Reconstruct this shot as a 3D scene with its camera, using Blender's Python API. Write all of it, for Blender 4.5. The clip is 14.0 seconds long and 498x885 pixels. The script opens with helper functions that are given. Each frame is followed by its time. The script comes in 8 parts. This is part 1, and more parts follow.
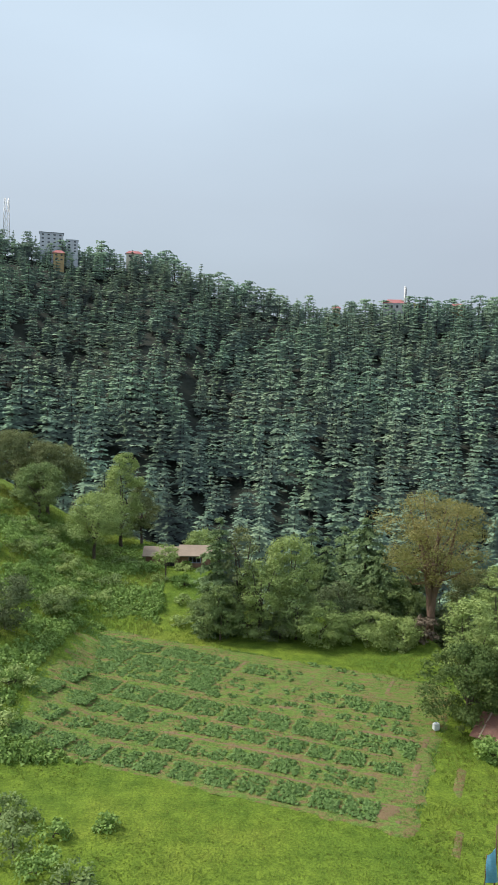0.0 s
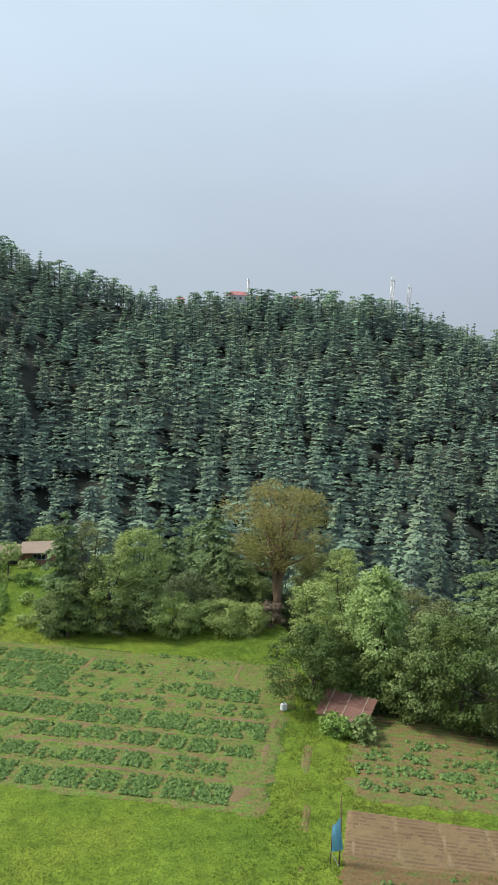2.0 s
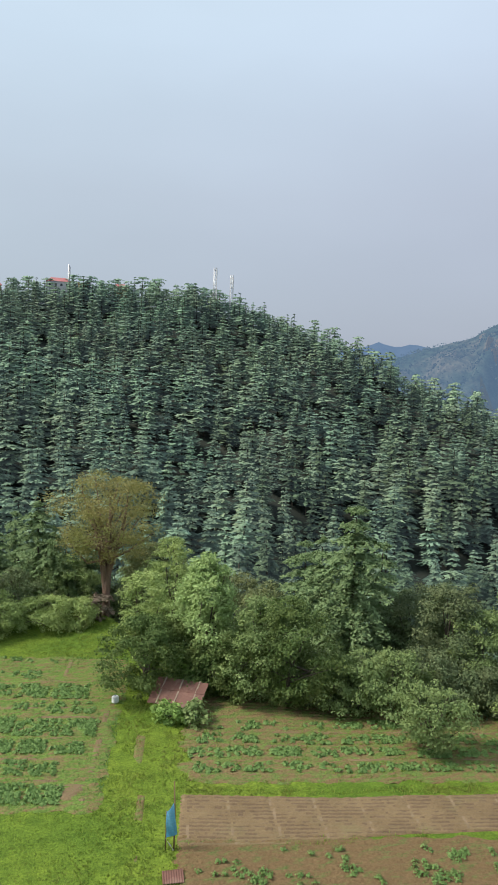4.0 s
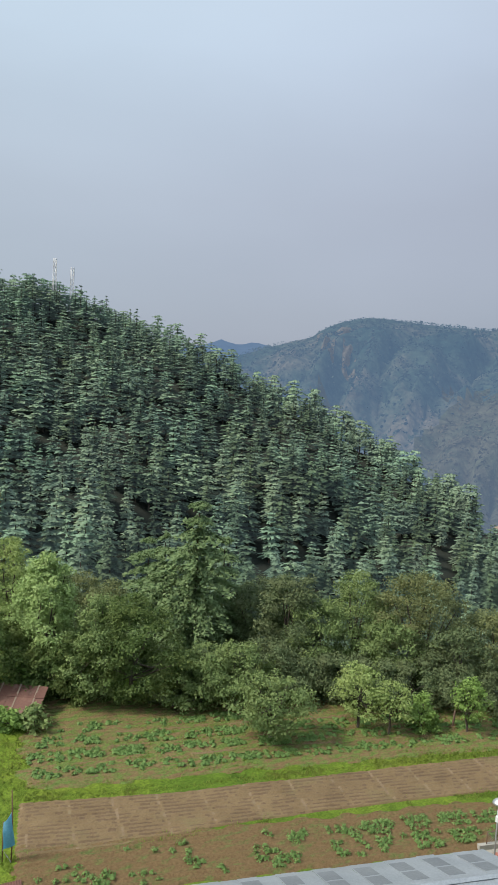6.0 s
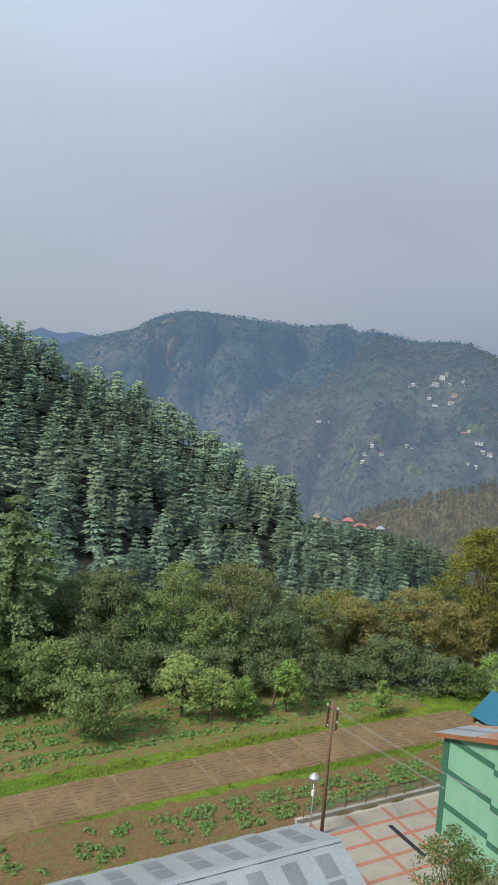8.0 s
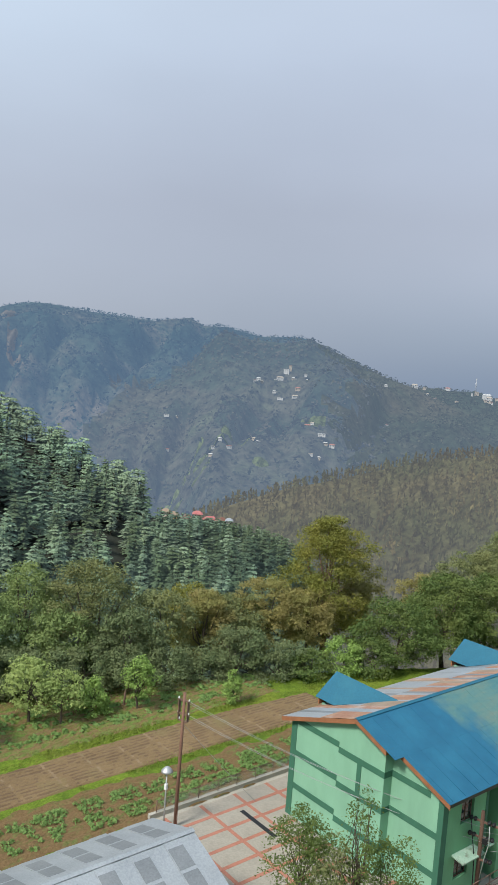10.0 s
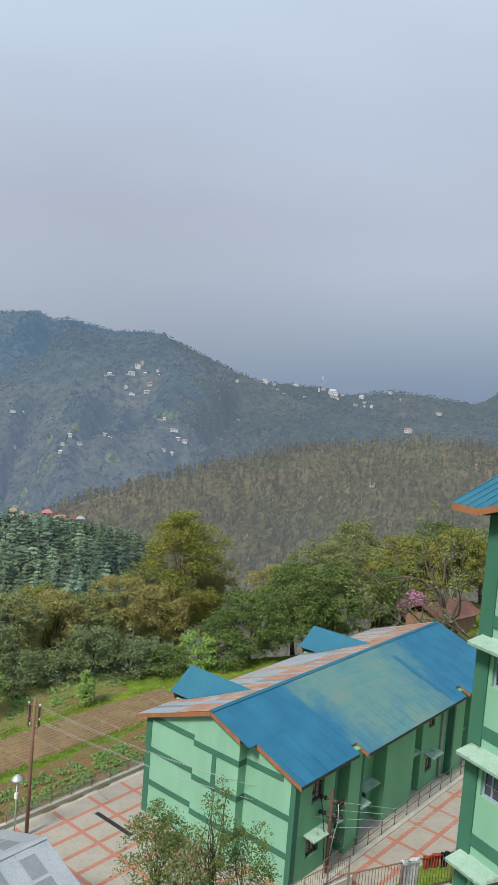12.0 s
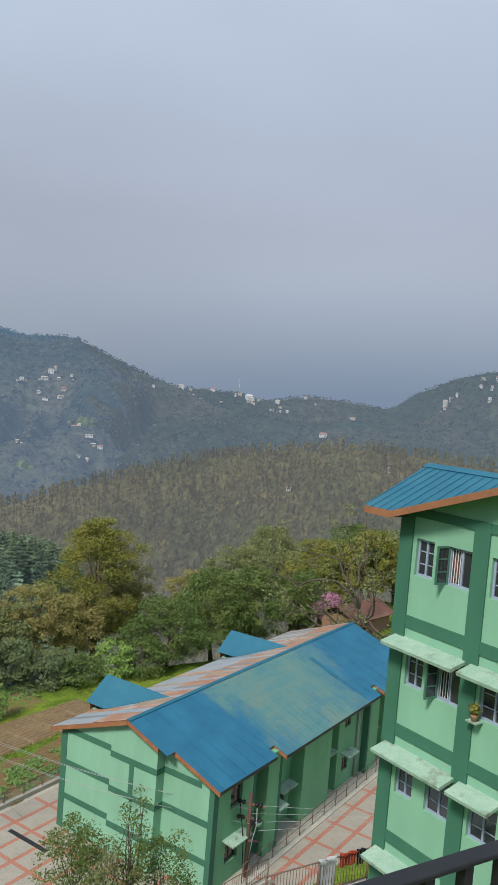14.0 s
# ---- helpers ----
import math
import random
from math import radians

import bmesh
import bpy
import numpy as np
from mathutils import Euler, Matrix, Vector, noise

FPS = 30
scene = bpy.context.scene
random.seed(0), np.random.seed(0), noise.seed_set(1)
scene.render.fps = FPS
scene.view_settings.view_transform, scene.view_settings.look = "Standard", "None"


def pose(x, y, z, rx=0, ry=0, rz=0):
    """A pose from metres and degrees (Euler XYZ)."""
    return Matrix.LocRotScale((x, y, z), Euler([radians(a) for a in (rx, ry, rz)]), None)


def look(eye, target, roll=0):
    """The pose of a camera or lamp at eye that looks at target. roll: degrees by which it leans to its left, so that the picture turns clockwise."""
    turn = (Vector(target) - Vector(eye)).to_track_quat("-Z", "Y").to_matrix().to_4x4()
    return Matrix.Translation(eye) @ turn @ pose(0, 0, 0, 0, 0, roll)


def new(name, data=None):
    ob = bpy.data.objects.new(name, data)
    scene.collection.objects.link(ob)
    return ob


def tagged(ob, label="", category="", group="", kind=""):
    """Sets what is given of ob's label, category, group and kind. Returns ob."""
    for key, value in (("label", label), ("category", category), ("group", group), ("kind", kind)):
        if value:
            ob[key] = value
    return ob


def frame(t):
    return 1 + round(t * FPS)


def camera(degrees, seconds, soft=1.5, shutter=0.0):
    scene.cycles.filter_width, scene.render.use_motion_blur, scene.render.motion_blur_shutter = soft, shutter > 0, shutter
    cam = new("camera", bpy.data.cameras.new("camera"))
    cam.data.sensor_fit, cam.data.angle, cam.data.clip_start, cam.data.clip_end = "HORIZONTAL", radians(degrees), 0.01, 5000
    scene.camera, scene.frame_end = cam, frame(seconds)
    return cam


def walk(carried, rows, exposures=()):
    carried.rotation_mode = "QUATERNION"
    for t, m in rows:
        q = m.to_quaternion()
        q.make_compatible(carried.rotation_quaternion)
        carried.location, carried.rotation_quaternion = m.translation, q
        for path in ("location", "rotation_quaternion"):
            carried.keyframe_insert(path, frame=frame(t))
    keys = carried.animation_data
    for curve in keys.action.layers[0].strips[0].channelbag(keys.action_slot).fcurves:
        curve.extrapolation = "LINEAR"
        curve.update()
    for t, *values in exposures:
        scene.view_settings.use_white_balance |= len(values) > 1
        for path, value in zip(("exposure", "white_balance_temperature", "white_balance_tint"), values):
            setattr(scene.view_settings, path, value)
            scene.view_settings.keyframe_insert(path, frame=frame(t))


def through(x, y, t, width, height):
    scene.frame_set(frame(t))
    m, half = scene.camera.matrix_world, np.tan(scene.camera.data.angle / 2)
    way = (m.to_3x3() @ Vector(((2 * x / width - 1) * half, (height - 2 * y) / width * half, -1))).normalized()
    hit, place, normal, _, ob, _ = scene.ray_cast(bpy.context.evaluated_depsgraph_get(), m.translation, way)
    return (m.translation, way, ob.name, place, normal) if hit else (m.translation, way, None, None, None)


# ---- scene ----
cam = camera(35.25, 14.0, soft=1.5)
EYE, ARM = 26.5, 0.3
# seconds, yaw, pitch, roll of a phone held at arm's length and swung round
TURNS = [
    (0.0, 0.13, -5.09, -1.94),
    (0.5, -3.43, -5.15, -1.76),
    (1.0, -6.58, -5.32, -1.83),
    (1.5, -9.01, -5.40, -1.89),
    (2.0, -11.08, -5.37, -1.93),
    (2.5, -13.18, -5.42, -2.02),
    (3.0, -16.47, -5.46, -1.65),
    (3.5, -19.95, -5.60, -1.80),
    (3.7, -21.53, -5.67, -1.85),
    (5.8, -33.89, -5.61, -2.81),
    (6.0, -35.10, -5.56, -2.93),
    (6.5, -38.48, -5.57, -3.41),
    (7.0, -41.92, -5.47, -3.67),
    (7.5, -45.32, -5.42, -3.96),
    (8.0, -47.85, -5.37, -4.13),
    (8.5, -50.40, -5.28, -4.27),
    (9.0, -53.64, -5.16, -4.49),
    (9.2, -54.96, -5.08, -4.44),
    (11.3, -65.22, -4.83, -4.26),
    (11.5, -66.59, -4.71, -4.30),
    (12.0, -69.75, -4.53, -4.48),
    (12.5, -72.58, -4.14, -4.56),
    (13.0, -74.43, -3.98, -4.60),
    (13.5, -75.55, -3.83, -4.55),
    (14.0, -75.85, -3.68, -4.54),
]


def held(yaw, pitch, roll):
    a = radians(yaw)
    return pose(-math.sin(a) * ARM, math.cos(a) * ARM, EYE, 90 + pitch, roll, yaw)


walk(cam, [(t, held(yaw, pitch, roll)) for t, yaw, pitch, roll in TURNS],
     [(0.0, 0.05), (3.0, 0.08), (6.0, -0.08), (7.5, -0.12), (9.0, -0.05), (12.0, 0.02), (13.0, -0.05), (14.0, -0.14)])

# ---- sky and sun ----
SUN_FROM = Vector((-0.64, 0.19, 0.74)).normalized()
world = bpy.data.worlds.new("overcast_sky")
scene.world = world
world.use_nodes = True
wn, wl = world.node_tree.nodes, world.node_tree.links
wn.clear()
w_out = wn.new("ShaderNodeOutputWorld")
w_bg = wn.new("ShaderNodeBackground")
w_sky = wn.new("ShaderNodeTexSky")
w_sky.sky_type, w_sky.sun_disc = "NISHITA", False
w_sky.sun_elevation = math.asin(SUN_FROM.z)
w_sky.sun_rotation = math.atan2(SUN_FROM.x, SUN_FROM.y)
w_sky.air_density, w_sky.dust_density = 1.0, 2.0
w_coord = wn.new("ShaderNodeTexCoord")
w_map = wn.new("ShaderNodeMapping")
w_map.inputs["Scale"].default_value = (1.0, 1.0, 2.6)
w_noise = wn.new("ShaderNodeTexNoise")
w_noise.inputs["Scale"].default_value, w_noise.inputs["Detail"].default_value = 1.7, 5.0
w_noise.inputs["Roughness"].default_value = 0.42
w_sep = wn.new("ShaderNodeSeparateXYZ")
# the cloud sheet: lavender grey low down, paler and bluer overhead
w_height = wn.new("ShaderNodeValToRGB")
ramp = w_height.color_ramp
ramp.elements[0].position, ramp.elements[0].color = 0.0, (0.43, 0.485, 0.585, 1)
ramp.elements[1].position, ramp.elements[1].color = 1.0, (0.62, 0.74, 0.92, 1)
for pos, col in ((0.07, (0.450, 0.506, 0.604, 1)), (0.20, (0.493, 0.550, 0.658, 1)), (0.36, (0.606, 0.700, 0.846, 1)), (0.55, (0.68, 0.788, 0.936, 1))):
    e = ramp.elements.new(pos)
    e.color = col
w_cloud = wn.new("ShaderNodeMapRange")
w_cloud.inputs["From Min"].default_value, w_cloud.inputs["From Max"].default_value = 0.32, 0.70
w_cloud.inputs["To Min"].default_value, w_cloud.inputs["To Max"].default_value = 0.93, 1.075
w_mul = wn.new("ShaderNodeMixRGB")
w_mul.blend_type, w_mul.inputs["Fac"].default_value = "MULTIPLY", 1.0
w_skys = wn.new("ShaderNodeMixRGB")
w_skys.blend_type, w_skys.inputs["Fac"].default_value = "MULTIPLY", 1.0
w_skys.inputs["Color2"].default_value = (0.10, 0.10, 0.10, 1)
w_mix = wn.new("ShaderNodeMixRGB")
w_mix.inputs["Fac"].default_value = 0.9
wl.new(w_coord.outputs["Generated"], w_map.inputs["Vector"])
wl.new(w_map.outputs["Vector"], w_noise.inputs["Vector"])
wl.new(w_coord.outputs["Generated"], w_sep.inputs["Vector"])
wl.new(w_sep.outputs["Z"], w_height.inputs["Fac"])
wl.new(w_noise.outputs["Fac"], w_cloud.inputs["Value"])
wl.new(w_height.outputs["Color"], w_mul.inputs["Color1"])
wl.new(w_cloud.outputs["Result"], w_mul.inputs["Color2"])
wl.new(w_sky.outputs["Color"], w_skys.inputs["Color1"])
wl.new(w_skys.outputs["Color"], w_mix.inputs["Color1"])
# the veiled sun brightens its own side of the sky
w_dot = wn.new("ShaderNodeVectorMath")
w_dot.operation = "DOT_PRODUCT"
w_dot.inputs[1].default_value = SUN_FROM
w_side = wn.new("ShaderNodeMapRange")
w_side.inputs["From Min"].default_value, w_side.inputs["From Max"].default_value = -0.30, 0.38
w_side.interpolation_type = "SMOOTHSTEP"
w_tint = wn.new("ShaderNodeMixRGB")
w_tint.inputs["Color1"].default_value, w_tint.inputs["Color2"].default_value = (0.968, 0.962, 0.975, 1), (1.035, 1.085, 1.05, 1)
w_glow = wn.new("ShaderNodeMixRGB")
w_glow.blend_type, w_glow.inputs["Fac"].default_value = "MULTIPLY", 1.0
wl.new(w_coord.outputs["Generated"], w_dot.inputs[0])
wl.new(w_dot.outputs["Value"], w_side.inputs["Value"])
wl.new(w_mul.outputs["Color"], w_glow.inputs["Color1"])
wl.new(w_side.outputs["Result"], w_tint.inputs["Fac"])
wl.new(w_tint.outputs["Color"], w_glow.inputs["Color2"])
# away from the sun a blue rain haze lies along the horizon
w_away = wn.new("ShaderNodeMapRange")
w_away.interpolation_type = "SMOOTHSTEP"
w_away.inputs["From Min"].default_value, w_away.inputs["From Max"].default_value = -0.20, -0.70
w_low = wn.new("ShaderNodeMapRange")
w_low.interpolation_type = "SMOOTHSTEP"
w_low.inputs["From Min"].default_value, w_low.inputs["From Max"].default_value = 0.19, 0.0
w_veil = wn.new("ShaderNodeMath")
w_veil.operation = "MULTIPLY"
w_haze = wn.new("ShaderNodeMixRGB")
w_haze.inputs["Color2"].default_value = (0.225, 0.305, 0.435, 1)
wl.new(w_dot.outputs["Value"], w_away.inputs["Value"])
wl.new(w_sep.outputs["Z"], w_low.inputs["Value"])
wl.new(w_away.outputs["Result"], w_veil.inputs[0])
wl.new(w_low.outputs["Result"], w_veil.inputs[1])
wl.new(w_veil.outputs["Value"], w_haze.inputs["Fac"])
wl.new(w_glow.outputs["Color"], w_haze.inputs["Color1"])
wl.new(w_haze.outputs["Color"], w_mix.inputs["Color2"])
wl.new(w_mix.outputs["Color"], w_bg.inputs["Color"])
w_bg.inputs["Strength"].default_value = 1.0
wl.new(w_bg.outputs["Background"], w_out.inputs["Surface"])

sun_data = bpy.data.lights.new("sun", "SUN")
sun_data.energy, sun_data.angle, sun_data.color = 4.3, radians(12), (1.0, 0.95, 0.85)
sun = new("sun", sun_data)
sun.matrix_world = look(SUN_FROM * 100, (0, 0, 0))

# ---- materials ----
def material(name, rough=0.8, metal=0.0):
    m = bpy.data.materials.new(name)
    m.use_nodes = True
    b = m.node_tree.nodes["Principled BSDF"]
    b.inputs["Roughness"].default_value, b.inputs["Metallic"].default_value = rough, metal
    return m, m.node_tree.nodes, m.node_tree.links, b


def rgba(c):
    return (c[0], c[1], c[2], 1.0)


def noise_node(n, l, scale, detail=4.0, rough=0.55, stretch=None, coord="Object"):
    tc, tex = n.new("ShaderNodeTexCoord"), n.new("ShaderNodeTexNoise")
    tex.inputs["Scale"].default_value, tex.inputs["Detail"].default_value = scale, detail
    tex.inputs["Roughness"].default_value = rough
    if stretch:
        mp = n.new("ShaderNodeMapping")
        mp.inputs["Scale"].default_value = stretch
        l.new(tc.outputs[coord], mp.inputs["Vector"])
        l.new(mp.outputs["Vector"], tex.inputs["Vector"])
    else:
        l.new(tc.outputs[coord], tex.inputs["Vector"])
    return tex.outputs["Fac"]


def ramp_node(n, l, fac, stops):
    r = n.new("ShaderNodeValToRGB")
    while len(r.color_ramp.elements) < len(stops):
        r.color_ramp.elements.new(0.5)
    for e, (p, c) in zip(r.color_ramp.elements, stops):
        e.position, e.color = p, rgba(c)
    l.new(fac, r.inputs["Fac"])
    return r.outputs["Color"]


def scaled(n, l, value, by):
    m = n.new("ShaderNodeMath")
    m.operation = "MULTIPLY"
    m.inputs[1].default_value = by
    l.new(value, m.inputs[0])
    return m.outputs["Value"]


def mix_node(n, l, fac, a, b, kind="MIX"):
    m = n.new("ShaderNodeMixRGB")
    m.blend_type = kind
    for key, v in (("Fac", fac), ("Color1", a), ("Color2", b)):
        if isinstance(v, (int, float)):
            m.inputs[key].default_value = v
        elif isinstance(v, tuple):
            m.inputs[key].default_value = rgba(v)
        else:
            l.new(v, m.inputs[key])
    return m.outputs["Color"]


def bump_node(n, l, b, height, strength=0.4, distance=0.05):
    bp = n.new("ShaderNodeBump")
    bp.inputs["Strength"].default_value, bp.inputs["Distance"].default_value = strength, distance
    l.new(height, bp.inputs["Height"])
    l.new(bp.outputs["Normal"], b.inputs["Normal"])


def worn(name, c1, c2, c3=None, scale=1.2, fine=14.0, rough=0.8, metal=0.0, bump=0.2, dist=0.01, stretch=None, stain=0.35, grit=0.35):
    """Two scales of variation and a stain colour."""
    m, n, l, b = material(name, rough, metal)
    big = ramp_node(n, l, noise_node(n, l, scale, 5.0, 0.6, stretch), ((0.35, c1), (0.7, c2)))
    small = noise_node(n, l, fine, 3.0)
    col = mix_node(n, l, grit, big, ramp_node(n, l, small, ((0.3, tuple(0.6 * v for v in c1)), (0.7, c2))))
    if c3:
        mask = ramp_node(n, l, noise_node(n, l, scale * 0.6, 6.0, 0.65, stretch), ((0.52, (0, 0, 0)), (0.68, (stain, stain, stain))))
        col = mix_node(n, l, mask, col, c3)
    l.new(col, b.inputs["Base Color"])
    bump_node(n, l, b, small, bump, dist)
    return m


def leafy(name, dark, mid, light, tips=None, through=0.35, rough=0.6, patch=0.22, broad=0.0, stand=0.0):
    """Leaves: each one its own shade, with broad patches over the crown; in a stand the trees differ one from another."""
    m, n, l, b = material(name, rough)
    geo = n.new("ShaderNodeNewGeometry")
    dark, light = [tuple(0.58 * v + 0.42 * w for v, w in zip(end, mid)) for end in (dark, light)]
    col = ramp_node(n, l, geo.outputs["Random Per Island"], ((0.0, dark), (0.5, mid), (1.0, light)))
    if tips:
        mask = ramp_node(n, l, noise_node(n, l, patch, 4.0, 0.6), ((0.42, (0, 0, 0)), (0.62, (0.75, 0.75, 0.75))))
        col = mix_node(n, l, mask, col, tips)
    if broad:
        tone = ramp_node(n, l, noise_node(n, l, broad, 2.0, 0.5), ((0.34, (0.55, 0.58, 0.6)), (0.66, (1.3, 1.28, 1.25))))
        col = mix_node(n, l, 1.0, col, tone, "MULTIPLY")
    if stand:
        tc, mp, vo = n.new("ShaderNodeTexCoord"), n.new("ShaderNodeMapping"), n.new("ShaderNodeTexVoronoi")
        mp.inputs["Scale"].default_value = (stand, stand, 0.0)
        l.new(tc.outputs["Object"], mp.inputs["Vector"])
        l.new(mp.outputs["Vector"], vo.inputs["Vector"])
        vo.inputs["Scale"].default_value = 1.0
        sp = n.new("ShaderNodeSeparateColor")
        l.new(vo.outputs["Color"], sp.inputs["Color"])
        col = mix_node(n, l, 1.0, col, ramp_node(n, l, sp.outputs["Red"], ((0.0, (0.62, 0.66, 0.70)), (0.5, (1.0, 1.0, 1.0)), (0.85, (1.12, 1.16, 1.12)), (1.0, (1.16, 1.16, 1.06)))), "MULTIPLY")
    l.new(col, b.inputs["Base Color"])
    b.inputs["Specular IOR Level"].default_value = 0.16
    tr, mx = n.new("ShaderNodeBsdfTranslucent"), n.new("ShaderNodeMixShader")
    l.new(col, tr.inputs["Color"])
    mx.inputs["Fac"].default_value = through
    l.new(b.outputs["BSDF"], mx.inputs[1])
    l.new(tr.outputs["BSDF"], mx.inputs[2])
    l.new(mx.outputs["Shader"], n["Material Output"].inputs["Surface"])
    return m


def hazed(m, haze_light, thick):
    """Mixes painted haze into a far surface as emission of its own."""
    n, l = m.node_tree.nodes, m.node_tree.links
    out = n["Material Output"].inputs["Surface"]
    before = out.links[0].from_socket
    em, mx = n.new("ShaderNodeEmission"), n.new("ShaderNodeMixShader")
    em.inputs["Color"].default_value = rgba(haze_light)
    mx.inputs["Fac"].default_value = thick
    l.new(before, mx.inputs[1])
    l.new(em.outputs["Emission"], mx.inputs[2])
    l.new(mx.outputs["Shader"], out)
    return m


def distant(name, stops, scale, haze_light, thick, fine=0.05):
    """Far slopes with the bluish haze of distance mixed into the surface as emission."""
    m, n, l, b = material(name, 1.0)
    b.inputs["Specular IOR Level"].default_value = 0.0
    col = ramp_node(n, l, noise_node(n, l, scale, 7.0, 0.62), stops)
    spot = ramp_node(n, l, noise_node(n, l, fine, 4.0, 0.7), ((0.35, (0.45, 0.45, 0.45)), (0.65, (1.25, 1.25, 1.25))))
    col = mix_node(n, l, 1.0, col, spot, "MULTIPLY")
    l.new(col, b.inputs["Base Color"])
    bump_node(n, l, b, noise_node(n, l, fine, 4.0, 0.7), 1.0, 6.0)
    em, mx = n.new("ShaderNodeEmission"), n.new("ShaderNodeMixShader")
    em.inputs["Color"].default_value = rgba(haze_light)
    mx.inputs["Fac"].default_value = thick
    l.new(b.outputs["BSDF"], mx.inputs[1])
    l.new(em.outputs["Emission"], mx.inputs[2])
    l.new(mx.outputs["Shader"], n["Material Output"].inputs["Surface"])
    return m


HAZE_LIGHT = (0.20, 0.26, 0.35)


def meadow():
    """Rough meadow: lush, yellowing and trodden patches, with tufts at two smaller scales."""
    mm, n, l, b = material("meadow_grass", 0.9)
    b.inputs["Specular IOR Level"].default_value = 0.15
    wide = ramp_node(n, l, noise_node(n, l, 0.09, 4.0, 0.6), ((0.35, (0.108, 0.178, 0.024)), (0.52, (0.146, 0.214, 0.028)), (0.70, (0.188, 0.230, 0.036))))
    tuft = noise_node(n, l, 0.9, 5.0, 0.7)
    col = mix_node(n, l, 1.0, wide, ramp_node(n, l, tuft, ((0.32, (0.60, 0.66, 0.58)), (0.66, (1.28, 1.22, 1.15)))), "MULTIPLY")
    fine = noise_node(n, l, 6.5, 3.0, 0.7)
    col = mix_node(n, l, 1.0, col, ramp_node(n, l, fine, ((0.3, (0.6, 0.62, 0.6)), (0.7, (1.3, 1.28, 1.2)))), "MULTIPLY")
    l.new(col, b.inputs["Base Color"])
    bump_node(n, l, b, fine, 1.0, 0.15)
    return mm


GRASS = meadow()
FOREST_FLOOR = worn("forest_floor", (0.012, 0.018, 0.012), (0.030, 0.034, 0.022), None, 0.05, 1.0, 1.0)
# Each of these slope colours glows with its own share of painted haze.
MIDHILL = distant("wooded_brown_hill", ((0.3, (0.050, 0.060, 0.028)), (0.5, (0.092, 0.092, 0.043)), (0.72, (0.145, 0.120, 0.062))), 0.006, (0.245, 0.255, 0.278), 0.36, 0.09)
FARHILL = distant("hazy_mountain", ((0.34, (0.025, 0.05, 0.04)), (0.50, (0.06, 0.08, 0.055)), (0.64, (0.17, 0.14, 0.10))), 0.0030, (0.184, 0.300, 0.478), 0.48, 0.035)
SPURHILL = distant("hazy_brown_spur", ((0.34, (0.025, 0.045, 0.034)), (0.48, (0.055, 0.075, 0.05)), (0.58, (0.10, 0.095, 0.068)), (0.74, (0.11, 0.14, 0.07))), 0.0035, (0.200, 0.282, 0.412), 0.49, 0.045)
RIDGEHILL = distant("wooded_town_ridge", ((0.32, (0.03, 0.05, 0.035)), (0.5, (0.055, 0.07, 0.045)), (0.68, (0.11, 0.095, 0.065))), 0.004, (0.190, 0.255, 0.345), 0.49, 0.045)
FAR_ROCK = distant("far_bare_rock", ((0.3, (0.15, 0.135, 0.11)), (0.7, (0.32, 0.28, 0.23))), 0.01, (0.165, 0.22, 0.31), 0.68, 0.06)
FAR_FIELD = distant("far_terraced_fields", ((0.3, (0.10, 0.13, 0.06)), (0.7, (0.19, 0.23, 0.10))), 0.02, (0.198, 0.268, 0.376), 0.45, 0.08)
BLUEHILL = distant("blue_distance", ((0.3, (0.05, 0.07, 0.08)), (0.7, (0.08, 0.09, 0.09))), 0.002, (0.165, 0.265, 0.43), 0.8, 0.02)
SOIL = worn("tilled_soil", (0.168, 0.110, 0.054), (0.248, 0.170, 0.086), (0.15, 0.16, 0.06), 0.35, 10.0, 1.0, bump=1.0, dist=0.08, stain=0.35)
# Darker soil that paints the shade of the furrow troughs.
SOIL_SHADE = worn("shaded_furrow_soil", (0.125, 0.080, 0.044), (0.185, 0.122, 0.068), (0.12, 0.12, 0.05), 0.35, 6.0, 1.0, bump=1.0, dist=0.08, stain=0.25)
SOIL_DRY = worn("dry_trodden_soil", (0.198, 0.136, 0.079), (0.276, 0.196, 0.117), (0.19, 0.16, 0.08), 0.5, 6.0, 1.0, bump=0.7, dist=0.05, stain=0.4)


def weedy(name, weeds, earth, lean):
    """Garden ground: streaks of low weeds over brown crumbly earth."""
    mm, n, l, b = material(name, 0.95)
    b.inputs["Specular IOR Level"].default_value = 0.1
    streak = noise_node(n, l, 1.5, 7.0, 0.74, (0.6, 1.5, 1.0))
    mask = ramp_node(n, l, streak, ((lean - 0.07, (0, 0, 0)), (lean + 0.07, (1, 1, 1))))
    grain = noise_node(n, l, 7.0, 4.0, 0.7)
    green = ramp_node(n, l, grain, ((0.3, tuple(0.6 * v for v in weeds)), (0.7, tuple(1.35 * v for v in weeds))))
    brown = ramp_node(n, l, grain, ((0.3, tuple(0.68 * v for v in earth)), (0.7, tuple(1.25 * v for v in earth))))
    l.new(mix_node(n, l, mask, brown, green), b.inputs["Base Color"])
    bump_node(n, l, b, grain, 1.0, 0.12)
    return mm


